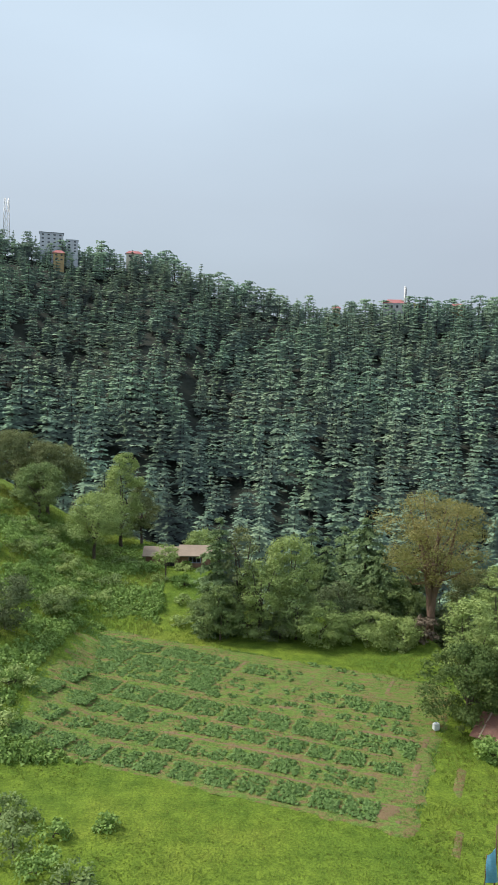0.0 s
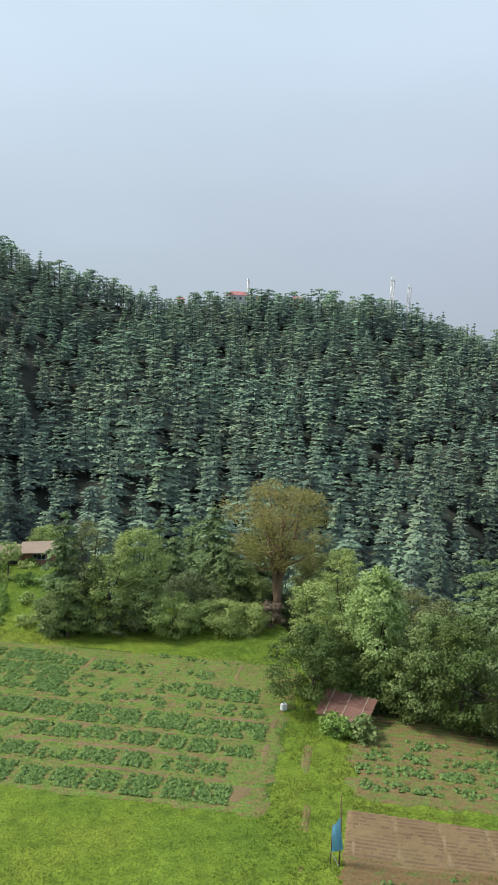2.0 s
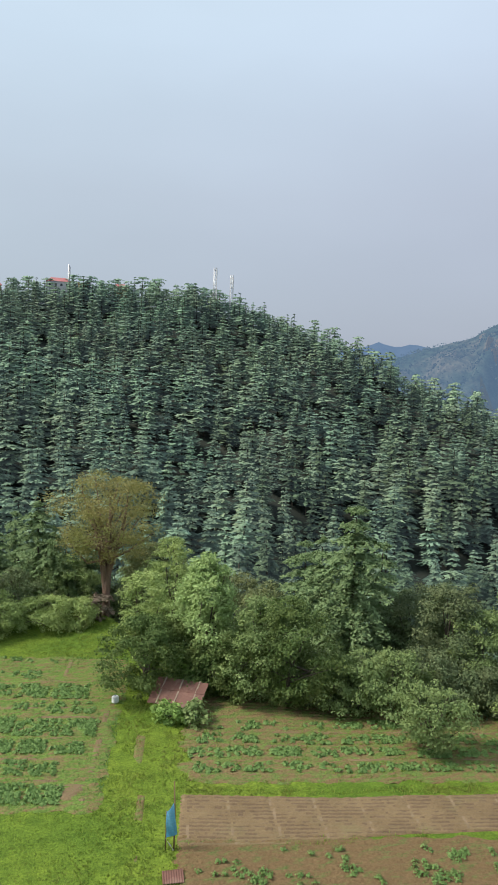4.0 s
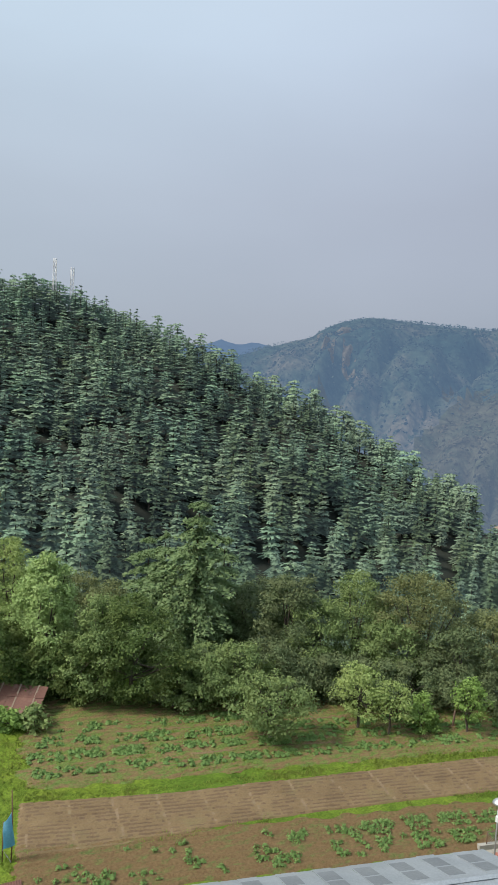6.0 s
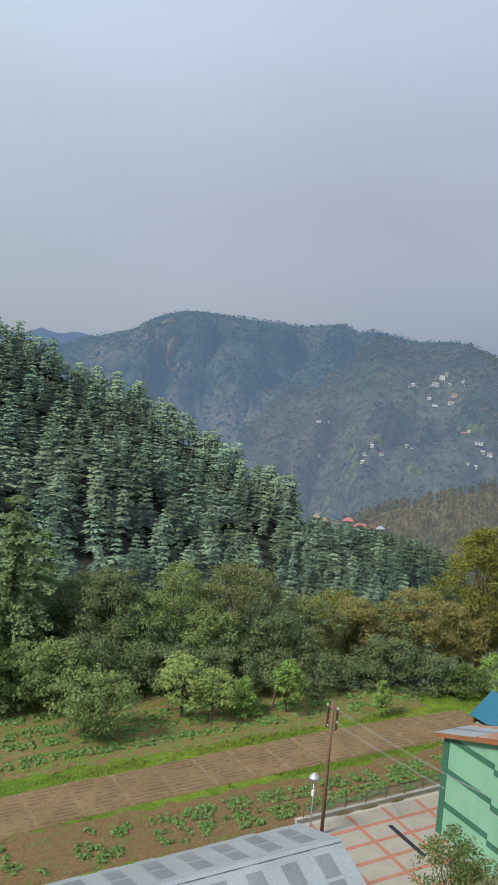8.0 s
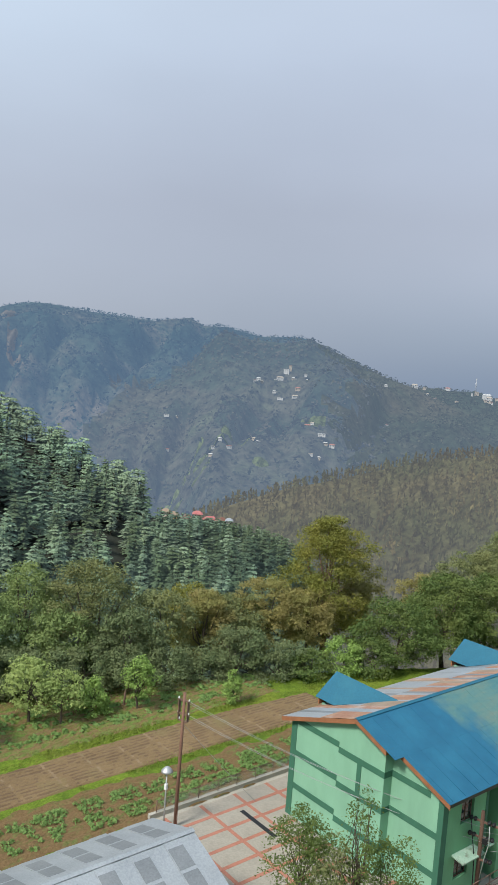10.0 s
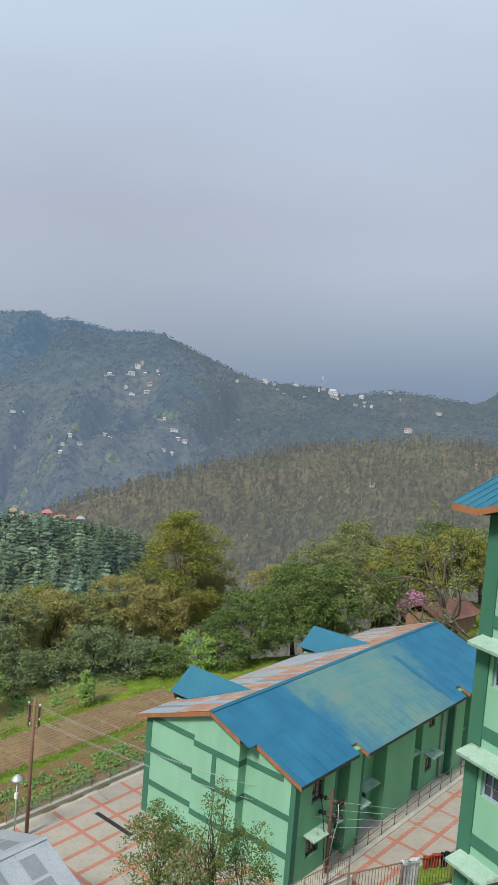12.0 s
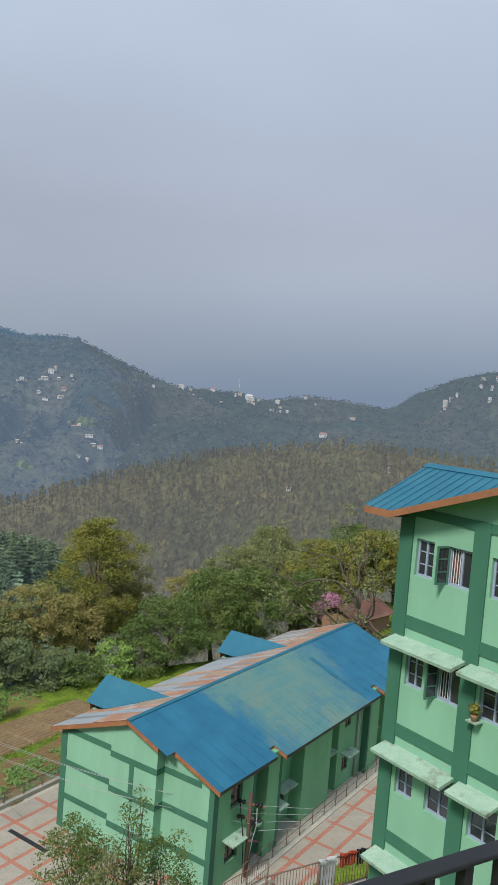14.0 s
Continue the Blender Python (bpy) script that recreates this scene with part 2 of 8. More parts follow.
PLOT = weedy("weedy_garden_plot", (0.138, 0.212, 0.046), (0.222, 0.156, 0.075), 0.475)
BED_PLOT = weedy("weedy_vegetable_bed", (0.128, 0.205, 0.049), (0.218, 0.152, 0.075), 0.440)
UPPER_PLOT = weedy("weedy_upper_plot", (0.138, 0.196, 0.050), (0.214, 0.146, 0.072), 0.505)
FENCE_PLOT = weedy("weedy_fence_plot", (0.128, 0.165, 0.052), (0.190, 0.124, 0.062), 0.575)
BARK = worn("bark", (0.06, 0.045, 0.032), (0.14, 0.11, 0.085), None, 2.0, 18.0, 0.95, bump=1.0, dist=0.04, stretch=(1, 1, 0.25))
BARK_RED = worn("reddish_bark", (0.13, 0.08, 0.055), (0.29, 0.185, 0.135), None, 2.0, 18.0, 0.95, bump=1.0, dist=0.04, stretch=(1, 1, 0.25))
CEDAR = leafy("cedar_needles", (0.195, 0.292, 0.192), (0.246, 0.358, 0.240), (0.290, 0.405, 0.272), (0.276, 0.336, 0.208), 0.16, 0.75, 0.02, 0.0, 0.15)
# Darker needles: pines of the spur, and shade put into the right slope's colour.
DARK_NEEDLES = leafy("dark_needles", (0.081, 0.128, 0.081), (0.116, 0.180, 0.112), (0.157, 0.228, 0.141), (0.123, 0.162, 0.076), 0.16, 0.75, 0.02, 0.0, 0.15)
CEDAR_NEAR = leafy("cedar_needles_near", (0.100, 0.160, 0.068), (0.192, 0.270, 0.118), (0.280, 0.360, 0.170), None, 0.25, 0.7)
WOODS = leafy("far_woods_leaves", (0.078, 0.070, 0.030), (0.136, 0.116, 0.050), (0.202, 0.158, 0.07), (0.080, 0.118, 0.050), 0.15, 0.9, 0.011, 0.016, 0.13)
# Haze put into the brown hill's leaves as emission.
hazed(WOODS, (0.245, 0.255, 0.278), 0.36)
# A faint emission in the needles stands in for haze over the hill.
hazed(CEDAR, HAZE_LIGHT, 0.05)
hazed(DARK_NEEDLES, HAZE_LIGHT, 0.05)
LEAF_MID = leafy("leaves_green", (0.089, 0.142, 0.047), (0.197, 0.270, 0.097), (0.309, 0.388, 0.155), (0.252, 0.309, 0.110), 0.24)
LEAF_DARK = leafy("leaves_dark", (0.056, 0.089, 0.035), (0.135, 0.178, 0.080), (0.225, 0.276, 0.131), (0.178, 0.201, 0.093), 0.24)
LEAF_LIGHT = leafy("leaves_light", (0.150, 0.225, 0.067), (0.290, 0.375, 0.123), (0.401, 0.488, 0.193), (0.353, 0.418, 0.139), 0.24)
LEAF_WILLOW = leafy("leaves_pale_willow", (0.205, 0.292, 0.105), (0.335, 0.445, 0.165), (0.44, 0.545, 0.23), None, 0.24)
LEAF_DEEP = leafy("leaves_deep_green", (0.038, 0.071, 0.019), (0.102, 0.157, 0.045), (0.187, 0.245, 0.078), (0.155, 0.187, 0.053), 0.24)
LEAF_FRESH = leafy("leaves_fresh", (0.122, 0.198, 0.045), (0.218, 0.335, 0.084), (0.340, 0.460, 0.142), None, 0.24)
LEAF_OLIVE = leafy("leaves_olive", (0.085, 0.115, 0.045), (0.180, 0.215, 0.090), (0.275, 0.305, 0.140), (0.230, 0.235, 0.095), 0.24)
LEAF_RUST = leafy("leaves_rusty", (0.182, 0.165, 0.06), (0.325, 0.285, 0.108), (0.46, 0.395, 0.165), (0.262, 0.29, 0.095), 0.4)
LEAF_GOLD = leafy("leaves_golden_green", (0.103, 0.111, 0.027), (0.241, 0.234, 0.051), (0.359, 0.333, 0.084), (0.164, 0.195, 0.047), 0.24)
BLOSSOM = leafy("pink_blossom", (0.25, 0.10, 0.17), (0.52, 0.26, 0.38), (0.68, 0.42, 0.52), None)
CROP = leafy("vegetable_leaves", (0.112, 0.198, 0.060), (0.182, 0.292, 0.088), (0.255, 0.370, 0.128), None, 0.3)
BLADE = leafy("grass_blades", (0.13, 0.195, 0.030), (0.205, 0.285, 0.048), (0.29, 0.355, 0.075), (0.27, 0.285, 0.075), 0.4, 0.6, 0.15)
TWIG = worn("dry_twigs", (0.16, 0.12, 0.085), (0.27, 0.21, 0.15), None, 3.0, 20.0, 0.95)


def painted(name, base, dirt, fine=20.0, scale=0.9, stain=0.3):
    c2 = tuple(min(1.0, v * 1.08) for v in base)
    return worn(name, tuple(0.92 * v for v in base), c2, dirt, scale, fine, 0.75, bump=0.06, dist=0.004, stretch=(1, 1, 0.35), stain=stain, grit=0.07)


MINT = painted("mint_green_wall_paint", (0.206, 0.418, 0.292), (0.165, 0.335, 0.232))
GREEN = painted("dark_green_band_paint", (0.036, 0.138, 0.088), (0.065, 0.18, 0.12))
GREEN_SIDE = painted("mid_green_wall", (0.148, 0.370, 0.205), (0.10, 0.26, 0.145))
SHELF = worn("weathered_painted_concrete", (0.23, 0.38, 0.29), (0.36, 0.49, 0.40), (0.14, 0.15, 0.115), 2.6, 24.0, 0.85, stain=0.95)
CONCRETE = worn("grey_concrete", (0.33, 0.31, 0.27), (0.46, 0.43, 0.37), (0.22, 0.21, 0.18), 0.8, 10.0, 0.9)
PAVER = worn("pale_paving", (0.285, 0.255, 0.215), (0.36, 0.325, 0.272), (0.21, 0.195, 0.16), 0.9, 9.0, 0.85)
RED_STRIP = worn("red_paving_strip", (0.33, 0.13, 0.09), (0.42, 0.18, 0.125), (0.33, 0.18, 0.13), 0.9, 9.0, 0.85)
FASCIA = worn("orange_painted_fascia", (0.25, 0.10, 0.045), (0.35, 0.15, 0.07), (0.17, 0.09, 0.055), 1.5, 18.0, 0.7)
UNDER = worn("dark_soffit", (0.05, 0.045, 0.035), (0.09, 0.075, 0.06), None, 1.5, 12.0, 0.9)
BLUE = worn("blue_painted_sheet", (0.005, 0.100, 0.170), (0.012, 0.130, 0.205), (0.03, 0.155, 0.205), 0.55, 9.0, 0.6, 0.0, stain=0.5)


def weathered_roof():
    """Blue roof paint, sound towards both ends of the ridge, chalked and greening over the middle length."""
    m, n, l, b = material("weathered_blue_roof", 0.6)
    tc, sep = n.new("ShaderNodeTexCoord"), n.new("ShaderNodeSeparateXYZ")
    l.new(tc.outputs["Object"], sep.inputs["Vector"])
    reach = ramp_node(n, l, scaled(n, l, sep.outputs["X"], 1 / 26.0), ((0.0, (0.0, 0.0, 0.0)), (0.20, (0.12, 0.12, 0.12)), (0.24, (0.40, 0.40, 0.40)), (0.36, (0.78, 0.78, 0.78)), (0.60, (0.66, 0.66, 0.66)), (0.80, (0.16, 0.16, 0.16)), (1.0, (0.0, 0.0, 0.0))))
    upper = ramp_node(n, l, scaled(n, l, sep.outputs["Y"], -1 / 12.0), ((0.42, (0.16, 0.16, 0.16)), (0.95, (0.0, 0.0, 0.0))))
    blot = noise_node(n, l, 0.55, 7.0, 0.66, (1.0, 0.55, 1.0))
    age = mix_node(n, l, 1.0, mix_node(n, l, 1.0, reach, upper, "ADD"), ramp_node(n, l, blot, ((0.28, (0, 0, 0)), (0.72, (0.50, 0.50, 0.50)))), "ADD")
    age = ramp_node(n, l, age, ((0.62, (0, 0, 0)), (0.98, (1, 1, 1))))
    sound = ramp_node(n, l, noise_node(n, l, 0.7, 4.0), ((0.35, (0.005, 0.098, 0.185)), (0.7, (0.012, 0.130, 0.225))))
    chalk = ramp_node(n, l, noise_node(n, l, 0.9, 6.0, 0.7, (0.5, 1.4, 1.0)), ((0.32, (0.045, 0.160, 0.185)), (0.52, (0.085, 0.185, 0.175)), (0.70, (0.128, 0.188, 0.160))))
    col = mix_node(n, l, age, sound, chalk)
    fine = noise_node(n, l, 14.0, 3.0)
    col = mix_node(n, l, 1.0, col, ramp_node(n, l, fine, ((0.3, (0.85, 0.85, 0.85)), (0.7, (1.12, 1.12, 1.12)))), "MULTIPLY")
    l.new(col, b.inputs["Base Color"])
    bump_node(n, l, b, fine, 0.15, 0.01)
    return m


BLUE_WORN = weathered_roof()
RUSTY = worn("rusty_sheet", (0.28, 0.115, 0.065), (0.42, 0.26, 0.17), (0.45, 0.44, 0.42), 0.5, 6.0, 0.65, 0.0, stretch=(1.0, 1.0, 1.0), stain=0.9)
GALV = worn("galvanised_sheet", (0.32, 0.345, 0.37), (0.425, 0.45, 0.475), (0.30, 0.31, 0.32), 0.5, 10.0, 0.42, 0.3, stain=0.5)
GALV_DARK = worn("grey_clear_sheet", (0.17, 0.185, 0.20), (0.24, 0.255, 0.27), (0.30, 0.31, 0.32), 0.5, 10.0, 0.4, 0.1, stain=0.4)
SHED_RED = worn("red_oxide_sheet", (0.125, 0.050, 0.034), (0.20, 0.088, 0.060), (0.27, 0.18, 0.135), 0.7, 8.0, 0.65, stain=0.7)
BRICKISH = worn("earthen_wall", (0.24, 0.13, 0.09), (0.33, 0.19, 0.13), (0.16, 0.10, 0.07), 1.2, 12.0, 0.95)
HUT_ROOF = worn("pale_hut_roof", (0.24, 0.175, 0.125), (0.34, 0.26, 0.195), (0.26, 0.18, 0.13), 0.9, 9.0, 0.8)
POLE_DARK = worn("tarred_pole", (0.075, 0.042, 0.030), (0.135, 0.078, 0.055), None, 2.0, 18.0, 0.9, stretch=(1, 1, 0.15))
WOODPOLE = worn("weathered_pole", (0.15, 0.075, 0.05), (0.25, 0.14, 0.10), None, 2.0, 18.0, 0.9, stretch=(1, 1, 0.15))
STEEL = worn("galvanised_steel", (0.42, 0.43, 0.44), (0.55, 0.56, 0.57), None, 2.0, 20.0, 0.45, 0.6)
IRON = worn("brown_painted_iron", (0.12, 0.07, 0.055), (0.18, 0.11, 0.08), (0.24, 0.11, 0.06), 2.0, 20.0, 0.7)
IRON_RED = worn("red_painted_iron", (0.26, 0.06, 0.04), (0.36, 0.10, 0.06), None, 2.0, 20.0, 0.7)
BLACK = worn("black_enamel_rail", (0.006, 0.007, 0.009), (0.012, 0.013, 0.016), None, 3.0, 30.0, 0.6)
WINFRAME = worn("grey_lilac_window_paint", (0.25, 0.30, 0.42), (0.34, 0.40, 0.53), None, 3.0, 25.0, 0.6)
WINGREEN = worn("green_window_paint", (0.05, 0.15, 0.11), (0.08, 0.20, 0.14), None, 3.0, 25.0, 0.6)
BROWNFRAME = worn("brown_window_paint", (0.10, 0.055, 0.04), (0.16, 0.09, 0.065), None, 3.0, 25.0, 0.6)
# Near-black colour that stands in for the shade of unlit rooms.
ROOM_SHADE = worn("room_shade", (0.02, 0.018, 0.018), (0.04, 0.035, 0.035), None, 2.0, 9.0, 0.95)
WHITE = worn("white_paint", (0.72, 0.73, 0.74), (0.82, 0.82, 0.82), (0.55, 0.55, 0.53), 1.2, 14.0, 0.7)
CREAM = worn("cream_wall", (0.60, 0.53, 0.42), (0.70, 0.63, 0.52), (0.45, 0.38, 0.30), 0.4, 5.0, 0.8)
OCHRE = worn("ochre_wall", (0.47, 0.32, 0.15), (0.55, 0.40, 0.21), None, 0.4, 5.0, 0.8)
TILE_RED = worn("red_roof_paint", (0.38, 0.105, 0.105), (0.47, 0.19, 0.18), None, 0.4, 5.0, 0.7)
TARP = worn("blue_tarpaulin", (0.20, 0.52, 0.74), (0.28, 0.62, 0.82), (0.28, 0.50, 0.64), 1.5, 10.0, 0.5, stain=0.5)
CLOTH_RED = worn("red_cloth", (0.45, 0.05, 0.02), (0.58, 0.09, 0.03), None, 3.0, 30.0, 0.9)
CLOTH_WHITE = worn("white_cloth", (0.66, 0.68, 0.70), (0.78, 0.79, 0.80), None, 3.0, 30.0, 0.9)
CURTAIN = worn("red_patterned_curtain", (0.30, 0.10, 0.08), (0.48, 0.26, 0.22), (0.55, 0.5, 0.45), 6.0, 30.0, 0.9, stain=0.9)
WIRE = worn("grey_wire", (0.30, 0.32, 0.33), (0.38, 0.40, 0.41), None, 2.0, 9.0, 0.5)
PIPE = worn("grey_plastic_pipe", (0.30, 0.34, 0.33), (0.38, 0.42, 0.40), None, 2.0, 9.0, 0.5)
glass, gn, gl, gb = material("window_glass", 0.06)
gb.inputs["Base Color"].default_value = (0.03, 0.035, 0.04, 1)
gb.inputs["Specular IOR Level"].default_value = 0.8
GLASS = glass
# Colours for distant houses, with haze mixed in as emission.
FAR_WHITE = hazed(worn("far_white_wall", (0.55, 0.55, 0.55), (0.68, 0.68, 0.66), None, 0.1, 1.0, 0.9), HAZE_LIGHT, 0.35)
FAR_CREAM = hazed(worn("far_cream_wall", (0.45, 0.38, 0.30), (0.55, 0.48, 0.40), None, 0.1, 1.0, 0.9), HAZE_LIGHT, 0.35)
FAR_RED = hazed(worn("far_red_roof", (0.36, 0.15, 0.12), (0.45, 0.22, 0.18), None, 0.1, 1.0, 0.9), HAZE_LIGHT, 0.35)
FAR_PANE = hazed(worn("far_window_pane", (0.05, 0.055, 0.06), (0.08, 0.085, 0.09), None, 0.1, 1.0, 0.6), HAZE_LIGHT, 0.35)
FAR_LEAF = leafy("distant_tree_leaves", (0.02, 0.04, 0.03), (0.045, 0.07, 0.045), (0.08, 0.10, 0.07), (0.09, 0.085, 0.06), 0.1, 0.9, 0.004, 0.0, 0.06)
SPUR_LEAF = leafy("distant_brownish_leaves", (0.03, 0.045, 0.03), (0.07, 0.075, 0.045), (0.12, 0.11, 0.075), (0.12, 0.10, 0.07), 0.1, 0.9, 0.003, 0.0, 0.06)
# Haze colours of the slopes beneath, mixed into their trees as emission.
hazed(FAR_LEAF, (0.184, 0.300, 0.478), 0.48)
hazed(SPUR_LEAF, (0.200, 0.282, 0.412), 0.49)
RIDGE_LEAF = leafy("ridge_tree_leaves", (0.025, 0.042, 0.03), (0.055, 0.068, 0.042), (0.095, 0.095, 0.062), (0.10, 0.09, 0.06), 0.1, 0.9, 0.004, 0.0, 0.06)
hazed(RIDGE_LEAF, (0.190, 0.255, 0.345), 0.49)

# ---- mesh helpers ----
def mesh_from(name, verts, quads, mats, index=None, smooth=False):
    """A mesh from an n x 3 array and an m x 4 (or m x 3) array of corners."""
    me = bpy.data.meshes.new(name)
    verts, quads = np.asarray(verts, np.float32), np.asarray(quads, np.int32)
    k = quads.shape[1]
    me.vertices.add(len(verts))
    me.vertices.foreach_set("co", verts.ravel())
    me.loops.add(quads.size)
    me.loops.foreach_set("vertex_index", quads.ravel())
    me.polygons.add(len(quads))
    me.polygons.foreach_set("loop_start", np.arange(0, quads.size, k, dtype=np.int32))
    if index is not None:
        me.polygons.foreach_set("material_index", np.asarray(index, np.int32))
    if smooth:
        me.polygons.foreach_set("use_smooth", np.ones(len(quads), bool))
    for m in mats:
        me.materials.append(m)
    me.update(calc_edges=True)
    return me


def thing(name, label, category, where=None, group="", kind=""):
    """An empty that carries the parts of one thing."""
    ob = new(name)
    ob.empty_display_size = 0.2
    if where is not None:
        ob.matrix_world = where
    return tagged(ob, label, category, group, kind)


def part(name, bm, mat, parent=None, label=""):
    """Links a bmesh as one mesh object under a thing or part."""
    me = bpy.data.meshes.new(name)
    bm.to_mesh(me)
    bm.free()
    me.materials.append(mat)
    ob = new(name, me)
    if parent:
        ob.parent = parent
    if label:
        ob["label"] = label
    return ob


def part_mesh(name, me, parent=None, label=""):
    ob = new(name, me)
    if parent:
        ob.parent = parent
    if label:
        ob["label"] = label
    return ob


def box(bm, x0, x1, y0, y1, z0, z1, bevel=0.0):
    r = bmesh.ops.create_cube(bm, size=1.0, matrix=Matrix.Translation(((x0 + x1) / 2, (y0 + y1) / 2, (z0 + z1) / 2)) @ Matrix.Diagonal((abs(x1 - x0), abs(y1 - y0), abs(z1 - z0), 1)))
    if bevel:
        edges = list({e for v in r["verts"] for e in v.link_edges})
        bmesh.ops.bevel(bm, geom=edges, offset=bevel, segments=1, affect="EDGES")
    return bm


def boxed(*dims, bevel=0.0):
    return box(bmesh.new(), *dims, bevel=bevel)


def prism(points, thick):
    """A slab: a polygon of 3D corners, pushed along its normal by -thick."""
    bm = bmesh.new()
    top = [bm.verts.new(p) for p in points]
    f = bm.faces.new(top)
    bm.normal_update()
    nrm = f.normal.copy()
    low = [bm.verts.new(Vector(p) - nrm * thick) for p in points]
    k = len(points)
    bm.faces.new(low[::-1])
    for i in range(k):
        bm.faces.new((top[i], low[i], low[(i + 1) % k], top[(i + 1) % k]))
    bmesh.ops.recalc_face_normals(bm, faces=bm.faces)
    return bm


def tube_arrays(points, radii, sides=6):
    """Verts and quads of a tapered tube along points."""
    pts = np.asarray(points, float)
    n = len(pts)
    way = np.gradient(pts, axis=0)
    way /= np.linalg.norm(way, axis=1)[:, None] + 1e-9
    ref = np.where(np.abs(way[:, 2:3]) > 0.9, np.array([[1.0, 0, 0]]), np.array([[0, 0, 1.0]]))
    u = np.cross(way, ref)
    u /= np.linalg.norm(u, axis=1)[:, None] + 1e-9
    v = np.cross(way, u)
    a = np.linspace(0, 2 * np.pi, sides, endpoint=False)
    ring = pts[:, None] + np.asarray(radii)[:, None, None] * (np.cos(a)[None, :, None] * u[:, None] + np.sin(a)[None, :, None] * v[:, None])
    i, j = np.meshgrid(np.arange(n - 1), np.arange(sides), indexing="ij")
    j2 = (j + 1) % sides
    quads = np.stack([i * sides + j, i * sides + j2, (i + 1) * sides + j2, (i + 1) * sides + j], -1).reshape(-1, 4)
    return ring.reshape(-1, 3), quads


def tube(name, points, radii, mat, parent=None, sides=8, label=""):
    if isinstance(radii, (int, float)):
        radii = [radii] * len(points)
    pts = [tuple(points[0])] + [tuple(p) for p in points] + [tuple(points[-1])]
    v, q = tube_arrays(pts, [0.0005] + list(radii) + [0.0005], sides)
    v[:sides] = np.asarray(points[0])
    v[-sides:] = np.asarray(points[-1])
    return part_mesh(name, mesh_from(name, v, q, [mat]), parent, label)


def join_arrays(chunks):
    vs, qs, k = [], [], 0
    for v, q in chunks:
        vs.append(v)
        qs.append(q + k)
        k += len(v)
    return np.concatenate(vs), np.concatenate(qs)


def polar(az, r):
    """A place by bearing (degrees to the left of straight ahead) and distance from the eye's foot."""
    a = radians(az)
    return -math.sin(a) * r, math.cos(a) * r


# ---- the lie of the land ----
def keyed(az, *pairs):
    ks = sorted(pairs)
    return np.interp(az, [k for k, _ in ks], [v for _, v in ks])


def smooth(x):
    x = np.clip(x, 0.0, 1.0)
    return x * x * (3 - 2 * x)


def relief(x, y):
    """Spurs and gullies of the mountains, about -0.7 to 0.6: ridged folds, and ribs that run down towards the valley."""
    flat = []
    for a, b in zip(np.ravel(x), np.ravel(y)):
        r = math.hypot(a, b)
        if r < 800:
            flat.append(0.0)
            continue
        az = math.degrees(math.atan2(-a, b))
        fold = 0.55 - 1.1 * abs(noise.fractal(Vector((a * 0.0022 + 3.1, b * 0.0022, 0.3)), 0.9, 2.1, 5))
        rib = 0.5 - 1.5 * abs(noise.fractal(Vector((az * 0.20 + 0.0012 * r, r * 0.0009, 5.7)), 0.8, 2.2, 4))
        flat.append(0.55 * fold + 0.75 * rib)
    return np.array(flat).reshape(np.shape(x)) - 0.2


